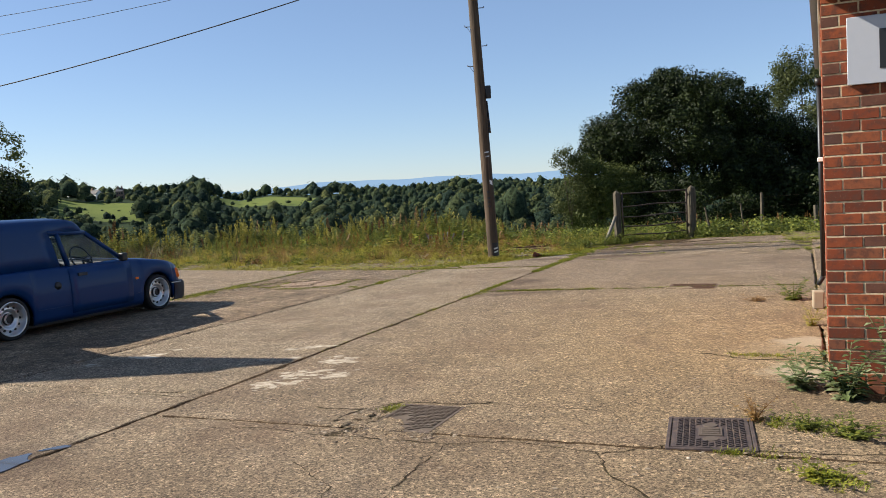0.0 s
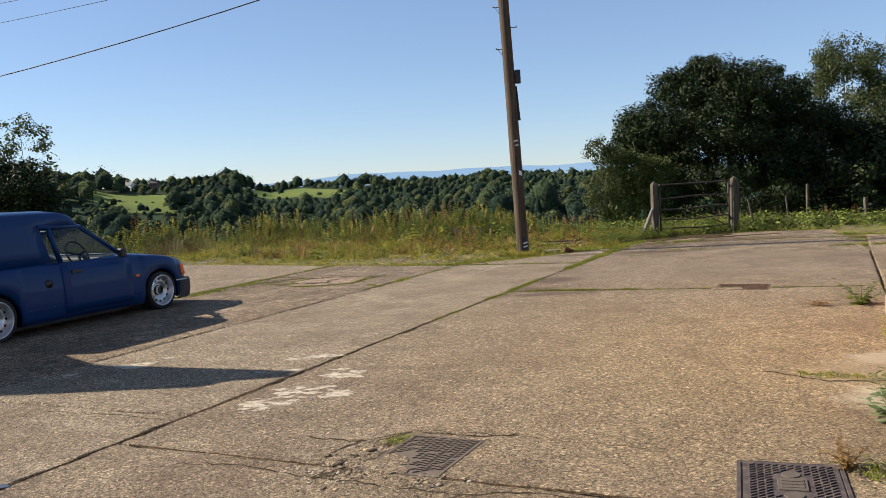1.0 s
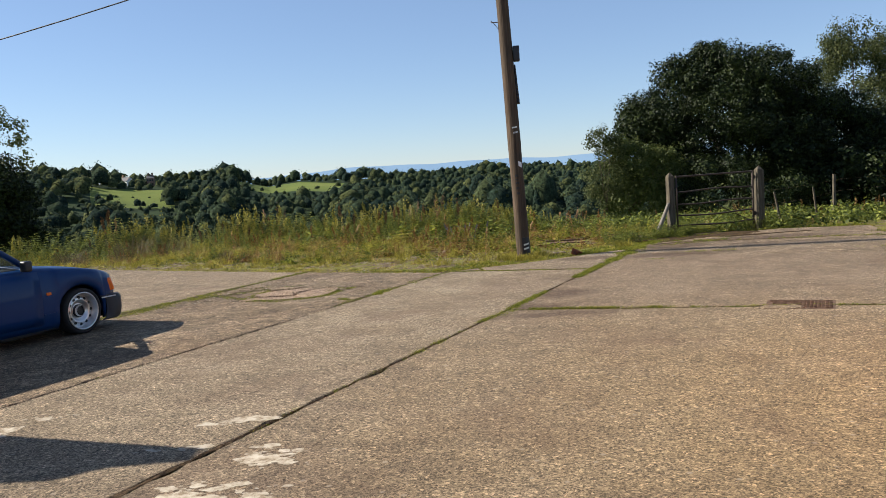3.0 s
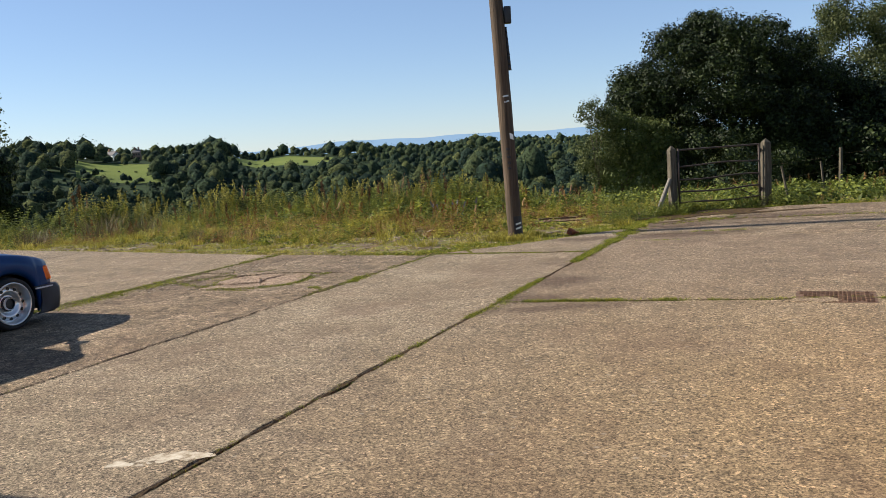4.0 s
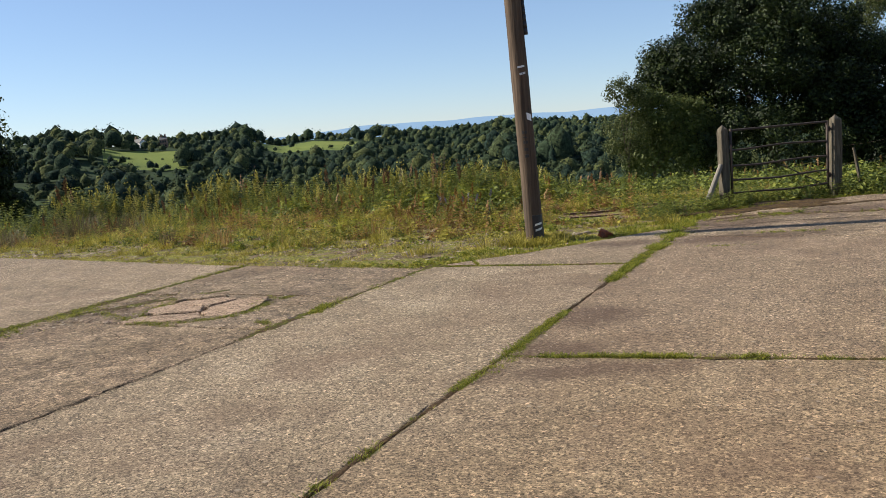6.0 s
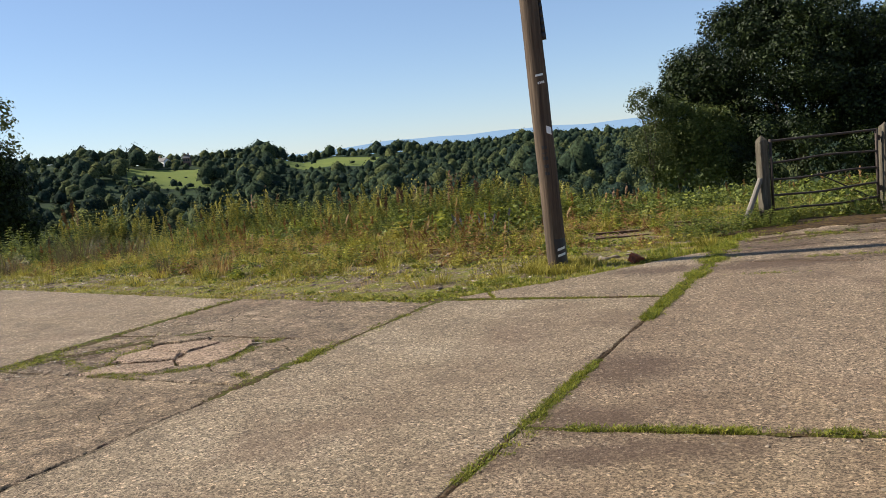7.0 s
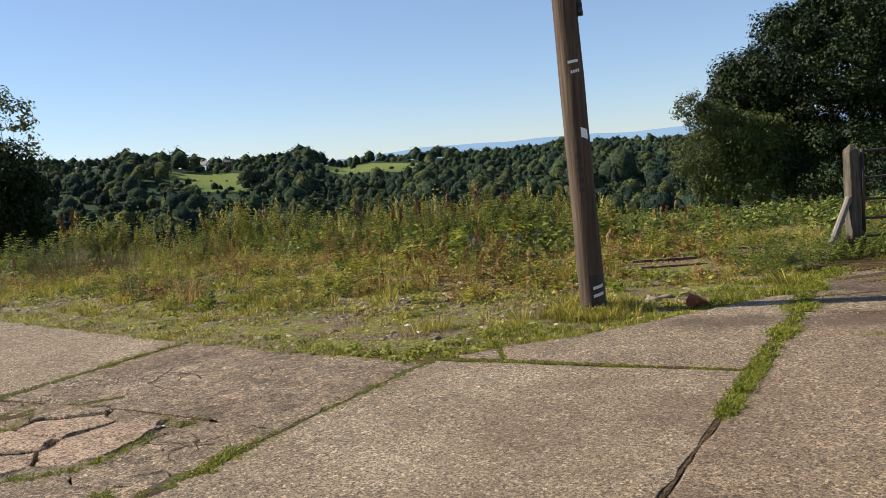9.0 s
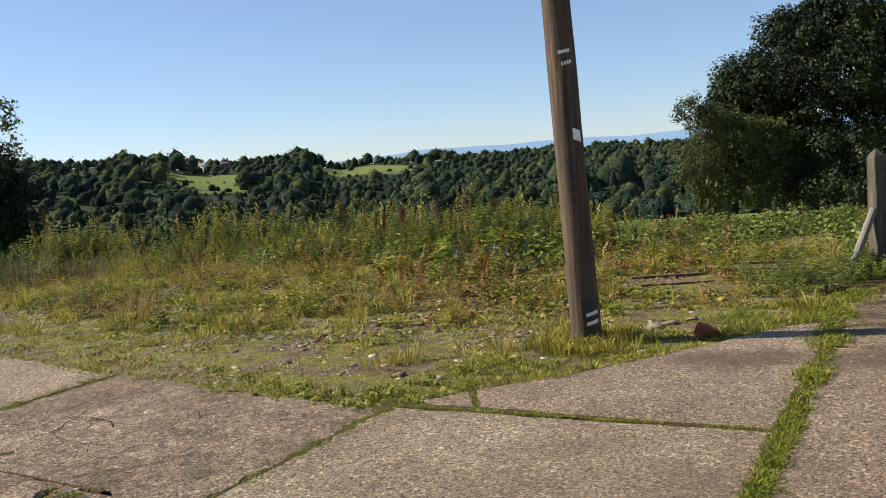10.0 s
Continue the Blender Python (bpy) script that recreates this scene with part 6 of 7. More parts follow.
def fill(points, widths, material, high=0.006, name="joint_fill"):
    """Soil or moss lying in a joint and lapping raggedly over the slab edges."""
    pts = [Vector(p) for p in points]
    line, wid = [], []
    for (a, b), (wa, wb) in zip(zip(pts, pts[1:]), zip(widths, widths[1:])):
        m = max(2, int((b - a).length / 0.035))
        line += [a.lerp(b, k / m) for k in range(m)]
        wid += [wa + (wb - wa) * k / m for k in range(m)]
    line.append(pts[-1])
    wid.append(widths[-1])
    broad = max(widths) > 0.13
    drift_ = np.cumsum(rng.normal(0, 0.13 if broad else 0.25, len(line)))
    vs, ts, n = [], [], 7
    for k, p in enumerate(line):
        d = (line[min(k + 1, len(line) - 1)] - line[max(k - 1, 0)]).normalized()
        side = Vector((-d.y, d.x))
        half = wid[k] * (0.8 + 0.45 * math.sin(drift_[k]) + rng.normal(0, 0.03 if broad else 0.12))
        for j in range(n):
            f = 2 * j / (n - 1) - 1
            z = -0.0045 + (high + 0.004) * (1 - abs(f)) ** 0.7 + rng.normal(0, 0.0007 if broad else 0.0022)
            vs.append((p.x + side.x * f * half, p.y + side.y * f * half, z))
        if k:
            for j in range(n - 1):
                b = k * n + j
                ts += [(b - n, b - n + 1, b + 1), (b - n, b + 1, b)]
    ob = tagged(from_arrays(name, vs, ts, material), kind="stuff")
    ob.parent = pavement


fill(J(0.0, -4, 9.0, 12.9), (0.020, 0.024, 0.030), JOINT_SOIL, 0.001)
fill(J(4.47, 8.3, 11, 13.6), (0.14, 0.16, 0.16), CONCRETE, 0.004)
fill(J(0.01, 12.7, 13.1, 13.5, 14.3, 14.8), (0.02, 0.055, 0.045, 0.035, 0.02), JOINT_MOSS)
fill(J(0.0, 14.75, 15.4, 16.05), (0.016, 0.011, 0.016), JOINT_SOIL, -0.001)
fill(J(0.01, 16.0, 16.3, 17.5, 18.9), (0.03, 0.05, 0.06, 0.085), JOINT_MOSS)
fill([yard(13.40, 0.0), yard(13.62, 1.6), yard(14.0, 4.2)], (0.05, 0.04, 0.03), JOINT_MOSS, 0.002)
fill([yard(6.72, 0.1), yard(6.72, 5.0)], (0.008, 0.010), JOINT_SOIL, 0.0)
fill(J(-4.95, 6.0, 11.5, 13.0, 14.5, 16.9), (0.035, 0.05, 0.12, 0.10, 0.07), JOINT_MOSS)
fill(J(-2.25, 2.0, 7.3), (0.014, 0.014), JOINT_SOIL, 0.0)
fill(J(-2.25, 7.2, 10.0, 13.5), (0.05, 0.055, 0.06), BROKEN, 0.009)
fill(J(-2.25, 13.4, 14.0, 14.9), (0.045, 0.08, 0.05), JOINT_MOSS)
fill(J(-2.25, 14.7, 15.3, 16.6, 16.95), (0.05, 0.075, 0.08, 0.12), JOINT_MOSS, 0.003)
fill([yard(16.82, -2.3), yard(16.87, -2.0), yard(16.92, -1.0), yard(16.95, 0.0)], (0.05, 0.045, 0.04, 0.04), JOINT_MOSS)
fill([(0.13, 16.25), (0.10, 16.45), (0.06, 16.68)], (0.022, 0.02, 0.02), JOINT_SOIL, 0.001)
fill([yard(7.3, -9.6), yard(7.3, -2.3)], (0.02, 0.02), JOINT_SOIL, 0.0)
fill([yard(15.18, -2.86), yard(15.19, -3.6), yard(15.1, -4.9)], (0.03, 0.02, 0.03), JOINT_SOIL, -0.001)
fill([(2.44, 17.42), (2.72, 18.05), (2.95, 18.7), (3.15, 19.05)], (0.12, 0.13, 0.15, 0.16), JOINT_MOSS)
fill([(3.2, 18.85), (3.8, 19.05), (4.6, 19.1)], (0.10, 0.16, 0.05), JOINT_SOIL)
fill([(3.4, 18.6), (4.2, 18.9), (6.5, 18.4), (8.2, 17.6)], (0.05, 0.09, 0.07, 0.04), JOINT_SOIL)

fill([(-3.75, 14.9), (-3.35, 15.2), (-2.95, 15.5), (-2.5, 15.75)], (0.10, 0.16, 0.12, 0.05), JOINT_MOSS, 0.004)

runs = [
    (J(0.01, 16.0, 17.4), 1600, 0.026, 0.75), (J(0.01, 17.3, 18.9), 1900, 0.042, 0.9), ([(2.44, 17.42), (2.72, 18.05), (2.95, 18.7), (3.4, 19.5)], 1500, 0.08, 0.95), (J(0.01, 13.1, 14.75), 1300, 0.020, 0.6), (J(0.04, 13.1, 13.6), 400, 0.04, 0.65), (J(0.0, 12.6, 13.1), 260, 0.02, 0.55), (J(0.0, 11.2, 11.8), 90, 0.02, 0.6),
    (J(0.0, 9.0, 12.9), 160, 0.015, 0.45), ([yard(13.42, 0.15), yard(13.65, 1.6)], 700, 0.020, 0.7), ([yard(13.65, 1.6), yard(14.0, 4.2)], 400, 0.018, 0.55),
    ([yard(16.80, -2.2), yard(16.95, 0.0)], 900, 0.014, 0.5), (J(-4.95, 12.2, 16.9), 1500, 0.045, 0.6), (J(-4.8, 12.6, 14.4), 700, 0.08, 0.7), (J(-2.25, 13.7, 14.15), 90, 0.02, 0.5), ([yard(14.45, -2.2), yard(14.8, -2.28)], 200, 0.03, 0.7), ([yard(14.0, -2.35), yard(14.1, -2.5)], 90, 0.03, 0.6), (J(-2.25, 9.5, 11.0), 60, 0.015, 0.45), (J(-2.25, 14.8, 16.9), 700, 0.05, 0.5),
    ([(-3.5, 14.9), (-3.0, 14.35), (-2.5, 14.05)], 300, 0.035, 0.55), ([(-2.95, 14.3), (-2.6, 14.17), (-2.2, 14.22), (-1.95, 14.4), (-1.85, 14.75)], 480, 0.03, 0.55), ([(-3.05, 14.5), (-3.0, 14.9), (-2.9, 15.3), (-2.7, 15.68)], 360, 0.05, 0.5), ([(-1.9, 14.75), (-1.95, 15.1)], 260, 0.06, 0.6), ([(-1.78, 15.0), (-1.7, 15.1)], 60, 0.03, 0.6), ([(-3.3, 15.2), (-2.9, 15.05)], 160, 0.06, 0.6), ([(-3.6, 15.4), (-3.0, 15.7)], 120, 0.06, 0.5),
    ([(2.2, 7.2), (2.75, 6.92)], 130, 0.05, 0.7), ([(1.75, 5.25), (2.2, 4.95)], 160, 0.06, 0.9), ([(1.35, 4.72), (1.65, 4.62)], 160, 0.03, 0.8), ([(1.62, 4.5), (1.75, 4.15)], 160, 0.05, 0.9), ([(-0.55, 5.95), (-0.42, 6.1)], 90, 0.03, 0.6),
    ([(3.3, 17.3), (4.2, 17.1)], 140, 0.03, 0.7), ([(3.4, 18.6), (4.2, 18.9), (6.5, 18.4), (8.2, 17.6)], 420, 0.08, 0.8), ([(5.9, 16.5), (7.2, 16.25)], 240, 0.06, 1.0), ([(7.2, 18.9), (8.6, 18.0)], 220, 0.08, 1.3),
    ([(0.13, 16.28), (0.07, 16.6)], 60, 0.01, 0.5), ([(2.44, 16.56), (2.77, 16.45), (3.15, 16.38)], 260, 0.025, 0.6), ([(3.7, 19.3), (4.3, 19.0), (4.6, 18.95)], 260, 0.07, 0.8),
]
pl, sz = [], []
for pts, n, wide, size in runs:
    q = along(pts, n, wide)
    pl.append(q)
    sz.append(rng.uniform(0.4, 1.2, len(q)) * size)
v, t = scatter(tiny, np.concatenate(pl), rng.random(sum(map(len, pl))) * 6.28, np.concatenate(sz), 0.2)
tagged(from_arrays("joint_grass", v, t, LUSH), "green grass growing out of the slab joints", "grass", kind="stuff")
low = [mound(0.035, 0.024, 22, 0.015) for _ in range(5)]
pl, sz = [], []
for pts, n, wide, size in runs:
    q = along(pts, n // 7, wide)
    pl.append(q)
    sz.append(rng.uniform(0.5, 1.6, len(q)) * size)
v, t = scatter(low, np.concatenate(pl), rng.random(sum(map(len, pl))) * 6.28, np.concatenate(sz))
tagged(from_arrays("joint_moss", v, t, LUSH), "moss and clover cushions in the slab joints", "moss", kind="stuff")


def bush(name, x, y, stems, high, leaf, material, label, spread=0.5, category="plant", pairs=7, slim=0.24):
    """A leafy plant of several arching stems."""
    ob = tagged(empty(name, Matrix.Translation((x, y, -0.02))), label, category)
    for k in range(stems):
        a = 6.28 * k / stems + rng.normal(0, 0.3)
        v, t = herb(high * rng.uniform(0.6, 1.1), pairs, leaf, 0.05, 2, slim=slim)
        lean = spread * rng.uniform(0.3, 1.0)
        v = v.copy()
        v[:, 0] += math.cos(a) * lean * v[:, 2] * (0.6 + v[:, 2] / high * 0.6)
        v[:, 1] += math.sin(a) * lean * v[:, 2] * (0.6 + v[:, 2] / high * 0.6)
        v[:, 2] *= 1 - 0.3 * lean
        s = from_arrays("stem", v, t, material)
        s.parent = ob
    return ob


BUDDLEIA = leaf_material("buddleia_leaves", (0.055, 0.080, 0.030), (0.15, 0.19, 0.075), (0.38, 0.42, 0.24), through=0.35, patch=4)
bush("buddleia", 2.45, 5.66, 10, 0.44, 0.115, BUDDLEIA, "grey-green buddleia sprouting against the brick wall", 0.8, pairs=11, slim=0.20)
bush("buddleia", 2.28, 5.98, 9, 0.36, 0.105, BUDDLEIA, "smaller buddleia shoots at the wall corner", 1.1, pairs=10, slim=0.21)
bush("buddleia", 2.75, 5.5, 8, 0.70, 0.12, BUDDLEIA, "taller buddleia shoots before the brick wall", 0.7, pairs=15, slim=0.19)
bush("wall_weed", 3.85, 10.0, 12, 0.34, 0.09, NETTLE, "dark green weed clump by the building", 1.3)
bush("wall_weed", 3.45, 10.05, 8, 0.16, 0.06, DOCK, "withered brown weed on the concrete", 1.6)
bush("wall_weed", 2.95, 6.85, 8, 0.16, 0.05, PALE, "yellow-green weed at the wall's foot", 1.2)
bush("wall_weed", 3.35, 8.3, 8, 0.22, 0.05, PALE, "yellow-green weed beside the kerb stone", 0.9)
bush("yard_weed", 1.95, 5.08, 20, 0.17, 0.045, NETTLE, "straggling weed beside the manhole cover", 1.5)
bush("yard_weed", 2.12, 4.88, 16, 0.15, 0.06, NETTLE, "straggling green weed in a crack", 1.6)
bush("yard_weed", 1.66, 4.27, 22, 0.13, 0.05, LUSH, "green plantain clump in a crack", 1.6)
bush("yard_weed", 1.72, 5.28, 7, 0.22, 0.05, DOCK, "withered weed stalk beside the manhole cover", 1.0)
bush("yard_weed", 4.55, 19.05, 8, 0.12, 0.05, NETTLE, "small dark weed on the slabs", 1.4)
bush("flowering_weed", -0.2, 21.9, 12, 0.42, 0.06, PALE, "grey-green flowering weed in the verge", 0.7)
LILAC = leaf_material("lilac_flowers", (0.11, 0.095, 0.12), (0.19, 0.17, 0.20), (0.30, 0.28, 0.31), through=0.2, patch=5)
v, t = scatter([herb(0.34, 1, 0.02, 0.1, 2, 30) for _ in range(3)], np.stack([rng.normal(-0.2, 0.22, 9), rng.normal(21.9, 0.15, 9), np.zeros(9)], 1), rng.random(9) * 6, rng.uniform(0.8, 1.1, 9), 0.2)
tagged(from_arrays("lilac_flowers", v, t, LILAC), "small lilac flower spikes among the weeds", "flowers", kind="stuff")
# two brown rushy bushes and a few big-leaved docks
RUSHES = leaf_material("brown_rushes", (0.05, 0.04, 0.02), (0.11, 0.085, 0.045), (0.20, 0.16, 0.08), through=0.2, patch=1.5)


def rush(x, y, high, spread, n, label, material=RUSHES):
    v, t = blades(n, high, spread, 0.007, 0.55)
    ob = tagged(from_arrays("rush_clump", v, t, material), label, "bush")
    ob.location = (x, y, float(soil_z(x, y)))


rush(-10.9, 25.6, 0.62, 0.45, 500, "dark tangled clump of brown rushes")
rush(-9.5, 26.2, 0.85, 0.5, 420, "tall brown clump of rushes among grass")
rush(-8.6, 26.8, 0.75, 0.45, 260, "tall brown clump of rushes among grass")
rush(-4.1, 20.6, 0.34, 0.2, 60, "rusty dead stalks of a dock clump", DOCK)
rush(-5.4, 21.4, 0.34, 0.14, 80, "dark dead tuft in the stony ground")
rush(-1.6, 20.2, 0.42, 0.14, 40, "thin brown seeding stalks", DOCK)
bush("broad_dock", -0.1, 24.3, 14, 0.55, 0.24, LUSH, "bright green broad-leaved dock plant", 0.9, pairs=4)
bush("broad_dock", -1.7, 23.2, 9, 0.35, 0.18, PALE, "yellow-green broad-leaved dock plant", 0.9, pairs=4)
# ---------------------------------------------------------------- small blue panel van
paint = Mat("deep_blue_paint", 0.45, 0.0, 0.2)
n1 = paint.noise(3.0, paint.place(False), 4)
paint.b.inputs["Coat Weight"].default_value = 0.2
paint.b.inputs["Coat Roughness"].default_value = 0.05
c = paint.mix(n1, (0.0010, 0.024, 0.095), (0.0016, 0.034, 0.130))
VAN_BLUE = paint.done(c, paint.bump(paint.noise(1.5, paint.place(False)), 0.05, 0.01), paint.ramp(n1, [(0.3, 0.42), (0.7, 0.55)]))
TRIM = plain("grey_plastic_trim", (0.03, 0.03, 0.033), 0.6, vary=0.25)
RUBBER = plain("tyre_rubber", (0.014, 0.014, 0.014), 0.85, vary=0.3, bump=0.3)
STEEL = plain("silver_steel_wheel", (0.62, 0.62, 0.62), 0.28, 0.85, vary=0.08)
SEAT = plain("dark_seat_cloth", (0.03, 0.03, 0.035), 0.95, vary=0.3)
PALE_TRIM = plain("pale_trim_strip", (0.6, 0.6, 0.58), 0.4, vary=0.05)
amber = Mat("amber_lens", 0.15, spec=0.5)
AMBER = amber.done(amber.mix(amber.voronoi(90, amber.place(False)), (0.75, 0.10, 0.01), (0.9, 0.22, 0.03)))
lamp = Mat("lamp_glass", 0.08, 0.2, 0.6)
LAMP = lamp.done(lamp.mix(lamp.noise(60, lamp.place(False)), (0.45, 0.47, 0.50), (0.75, 0.77, 0.8)))


def pane(name, tint):
    gl = Mat(name, 0.02)
    tr = gl.node("ShaderNodeBsdfTransparent", Color=tint)
    gs = gl.node("ShaderNodeBsdfGlossy", Color=(1, 1, 1), Roughness=0.02)
    fr = gl.node("ShaderNodeFresnel", IOR=1.32)
    mx = gl.node("ShaderNodeMixShader", Fac=fr.outputs[0])
    gl.t.links.new(tr.outputs[0], mx.inputs[1])
    gl.t.links.new(gs.outputs[0], mx.inputs[2])
    gl.t.links.new(mx.outputs[0], gl.t.nodes["Material Output"].inputs["Surface"])
    return gl.m


GLASS = pane("window_glass", (0.50, 0.53, 0.52))
# near-opaque far-side panes, added to keep sunlight out of the van's shadow
SUN_BLOCK = pane("sun_blocking_glass", (0.02, 0.022, 0.022))

HALF = 0.80
REAR, FRONT = -3.32, 0.52
AXLES = (-2.47, 0.0)


def van_half(y):
    f = max(0.0, (y - 0.15) / 0.37)
    r = max(0.0, (-3.1 - y) / 0.22)
    return HALF - 0.10 * f * f - 0.04 * r * r


def van_bottom(y):
    z = 0.115 + 0.05 * max(0, (y - 0.3) / 0.22) + 0.06 * max(0, (-2.9 - y) / 0.4)
    for a in AXLES:
        if abs(y - a) < 0.315:
            z = max(z, 0.215 + math.sqrt(0.315 ** 2 - (y - a) ** 2))
    return z


def van_waist(y):
    if y < -0.62:
        return 0.785
    f = (y + 0.62) / (FRONT + 0.62)
    return 0.785 - 0.11 * f - 0.075 * max(0, f - 0.45) ** 2 * 3


def side_line(y):
    """Right-hand cross-section, from the sill to the shoulder."""
    h, b, z = van_half(y), van_bottom(y), van_waist(y)
    out = [(h - 0.045, b)]
    for f, d in ((0.12, 0.012), (0.35, 0.0), (0.6, 0.004), (0.82, 0.022), (0.94, 0.042), (1.0, 0.075)):
        out.append((h - d, b + (z - b) * f))
    return out


van = tagged(empty("panel_van", pose(-4.237, 12.395, 0, 0, 0, HEAD) @ Matrix.Translation((-HALF, 0, 0))), "lowered deep blue panel van with polished steel wheels", "van")
ys = sorted(set([round(REAR + (FRONT - REAR) * k / 46, 3) for k in range(47)] + [a + s * 0.315 * math.cos(q * 0.2618) for a in AXLES for s in (1, -1) for q in range(0, 6)] + [-1.66, -0.62]))
bm = bmesh.new()
prev = None
for y in ys:
    line = side_line(y)
    z = van_waist(y)
    full = line + [(0.42, z + 0.022), (0.0, z + 0.032), (-0.42, z + 0.022)] + [(-a, b) for a, b in reversed(line)]
    row = [bm.verts.new((a, y, b)) for a, b in full]
    if prev:
        cab = prev[0].co.y >= -1.67 and y <= -0.61
        for k in range(len(row) - 1):
            if cab and 6 <= k <= 9:
                continue
            bm.faces.new((prev[k], row[k], row[k + 1], prev[k + 1]))
    else:
        bm.faces.new(row[::-1])
    prev = row
bm.faces.new(prev)
# cargo box and cab roof
sec = [(0.725, 0.78), (0.718, 0.93), (0.705, 1.08), (0.688, 1.22), (0.672, 1.335), (0.645, 1.372), (0.30, 1.402), (0.0, 1.408)]
sec = sec + [(-a, b) for a, b in reversed(sec[:-1])]


def box_front(z):
    return -1.66 - 0.13 * (z - 0.78) / 0.5


rows = []
for k in range(9):
    f = k / 8
    rows.append([bm.verts.new((a * (1 - 0.03 * max(0, 0.15 - f) / 0.15), (REAR + 0.02 + 0.10 * (b - 0.8)) * (1 - f) + box_front(b) * f, b - 0.02 * max(0, 0.12 - f) / 0.12)) for a, b in sec])
for a, b in zip(rows, rows[1:]):
    for k in range(len(sec) - 1):
        bm.faces.new((a[k], b[k], b[k + 1], a[k + 1]))
bm.faces.new(rows[0][::-1])
roof_rows = [rows[-1][3:-3]]
for y, dz, s in ((-1.42, -0.004, 0.985), (-1.29, -0.03, 0.965), (-1.20, -0.08, 0.95), (-1.12, -0.16, 0.935)):
    roof_rows.append([bm.verts.new((a * s, y - 0.05 * abs(a), b + dz * (0.35 + 0.65 * min(1, (b - 1.22) / 0.15))) ) for a, b in sec[3:-3]])
for a, b in zip(roof_rows, roof_rows[1:]):
    for k in range(len(a) - 1):
        bm.faces.new((a[k], b[k], b[k + 1], a[k + 1]))
bmesh.ops.recalc_face_normals(bm, faces=bm.faces)
body = part("body", bm, VAN_BLUE, van, smooth=True)
sol = body.modifiers.new("thickness", "SOLIDIFY")
sol.thickness, sol.offset = 0.018, -1
for s in (1, -1):
    bm = bmesh.new()
    rod(bm, (s * 0.70, -0.58, 0.785), (s * 0.632, -1.15, 1.185), 0.032, 0.028, 8)
    rod(bm, (s * 0.632, -1.15, 1.185), (s * 0.668, -1.78, 1.215), 0.028, 0.034, 8)
    rod(bm, (s * 0.715, -1.53, 0.785), (s * 0.662, -1.63, 1.20), 0.034, 0.030, 8)
    part("pillar", bm, VAN_BLUE, van, smooth=True)
    # door panel, proud of the body by a few millimetres
    bm = bmesh.new()
    prev = None
    for k in range(9):
        y = -1.58 + 1.06 * k / 8
        b, z = 0.19, van_waist(y) - 0.035
        base = side_line(y)
        row = []
        for f in range(7):
            zz = b + (z - b) * f / 6
            xx = float(np.interp(zz, [q[1] for q in base], [q[0] for q in base])) + 0.004
            row.append(bm.verts.new((s * xx, y, zz)))
        if prev:
            for f in range(6):
                bm.faces.new((prev[f], row[f], row[f + 1], prev[f + 1]))
        prev = row
    bmesh.ops.recalc_face_normals(bm, faces=bm.faces)
    door = part("door", bm, VAN_BLUE, van, smooth=True)
    d2 = door.modifiers.new("thickness", "SOLIDIFY")
    d2.thickness, d2.offset = 0.005, 1
    bm = bmesh.new()
    box(bm, -0.012, 0.012, -0.075, 0.075, -0.02, 0.02)
    bevelled(bm, 0.008, 2)
    bmesh.ops.translate(bm, verts=bm.verts, vec=(s * 0.795, -1.38, 0.665))
    part("door_handle", bm, TRIM, door, "dark door handle")
    bm = bmesh.new()
    quad = [(s * 0.712, -1.50, 0.79), (s * 0.712, -0.66, 0.79), (s * 0.640, -1.16, 1.175), (s * 0.660, -1.61, 1.195)]
    bm.faces.new([bm.verts.new(q) for q in quad])
    g = part("side_window", bm, GLASS if s > 0 else SUN_BLOCK, van)
    g.visible_shadow = s < 0
    bm = bmesh.new()
    quad = [(s * 0.716, -1.67, 0.79), (s * 0.716, -1.56, 0.79), (s * 0.664, -1.66, 1.20), (s * 0.666, -1.78, 1.20)]
    bm.faces.new([bm.verts.new(q) for q in quad])
    g = part("quarter_window", bm, GLASS if s > 0 else SUN_BLOCK, van)
    g.visible_shadow = s < 0
    # mirror, crease strip, repeater, lamps
    bm = bmesh.new()
    box(bm, -0.04, 0.05, -0.045, 0.045, -0.055, 0.055)
    bevelled(bm, 0.02, 3)
    bmesh.ops.translate(bm, verts=bm.verts, vec=(s * 0.83, -0.70, 0.82))
    part("wing_mirror", bm, BLACK, van, "black wing mirror", True)
    bm = bmesh.new()
    for y0, y1 in ((-2.10, -1.60), (-1.57, -0.54), (-0.51, -0.36)):
        box(bm, s * 0.799 - 0.004, s * 0.799 + 0.005, y0, y1, 0.285, 0.295)
    part("crease_strip", bm, VAN_BLUE, van)
    bm = bmesh.new()
    box(bm, -0.008, 0.008, -0.03, 0.03, -0.016, 0.016)
    bevelled(bm, 0.005, 1)
    bmesh.ops.translate(bm, verts=bm.verts, vec=(s * 0.797, -0.43, 0.50))
    part("side_repeater", bm, AMBER, van, "small amber side repeater")
    bm = bmesh.new()
    box(bm, -0.06, 0.06, -0.05, 0.05, -0.07, 0.075)
    bevelled(bm, 0.022, 3)
    bmesh.ops.transform(bm, matrix=pose(s * 0.675, 0.465, 0.475, 14, 0, -28 * s), verts=bm.verts)
    part("indicator_lamp", bm, AMBER, van, "amber corner indicator lens", True)
    bm = bmesh.new()
    box(bm, -0.14, 0.14, -0.03, 0.03, -0.07, 0.07)
    bevelled(bm, 0.02, 2)
    bmesh.ops.transform(bm, matrix=pose(s * 0.46, 0.51, 0.475, 10, 0, -4 * s), verts=bm.verts)
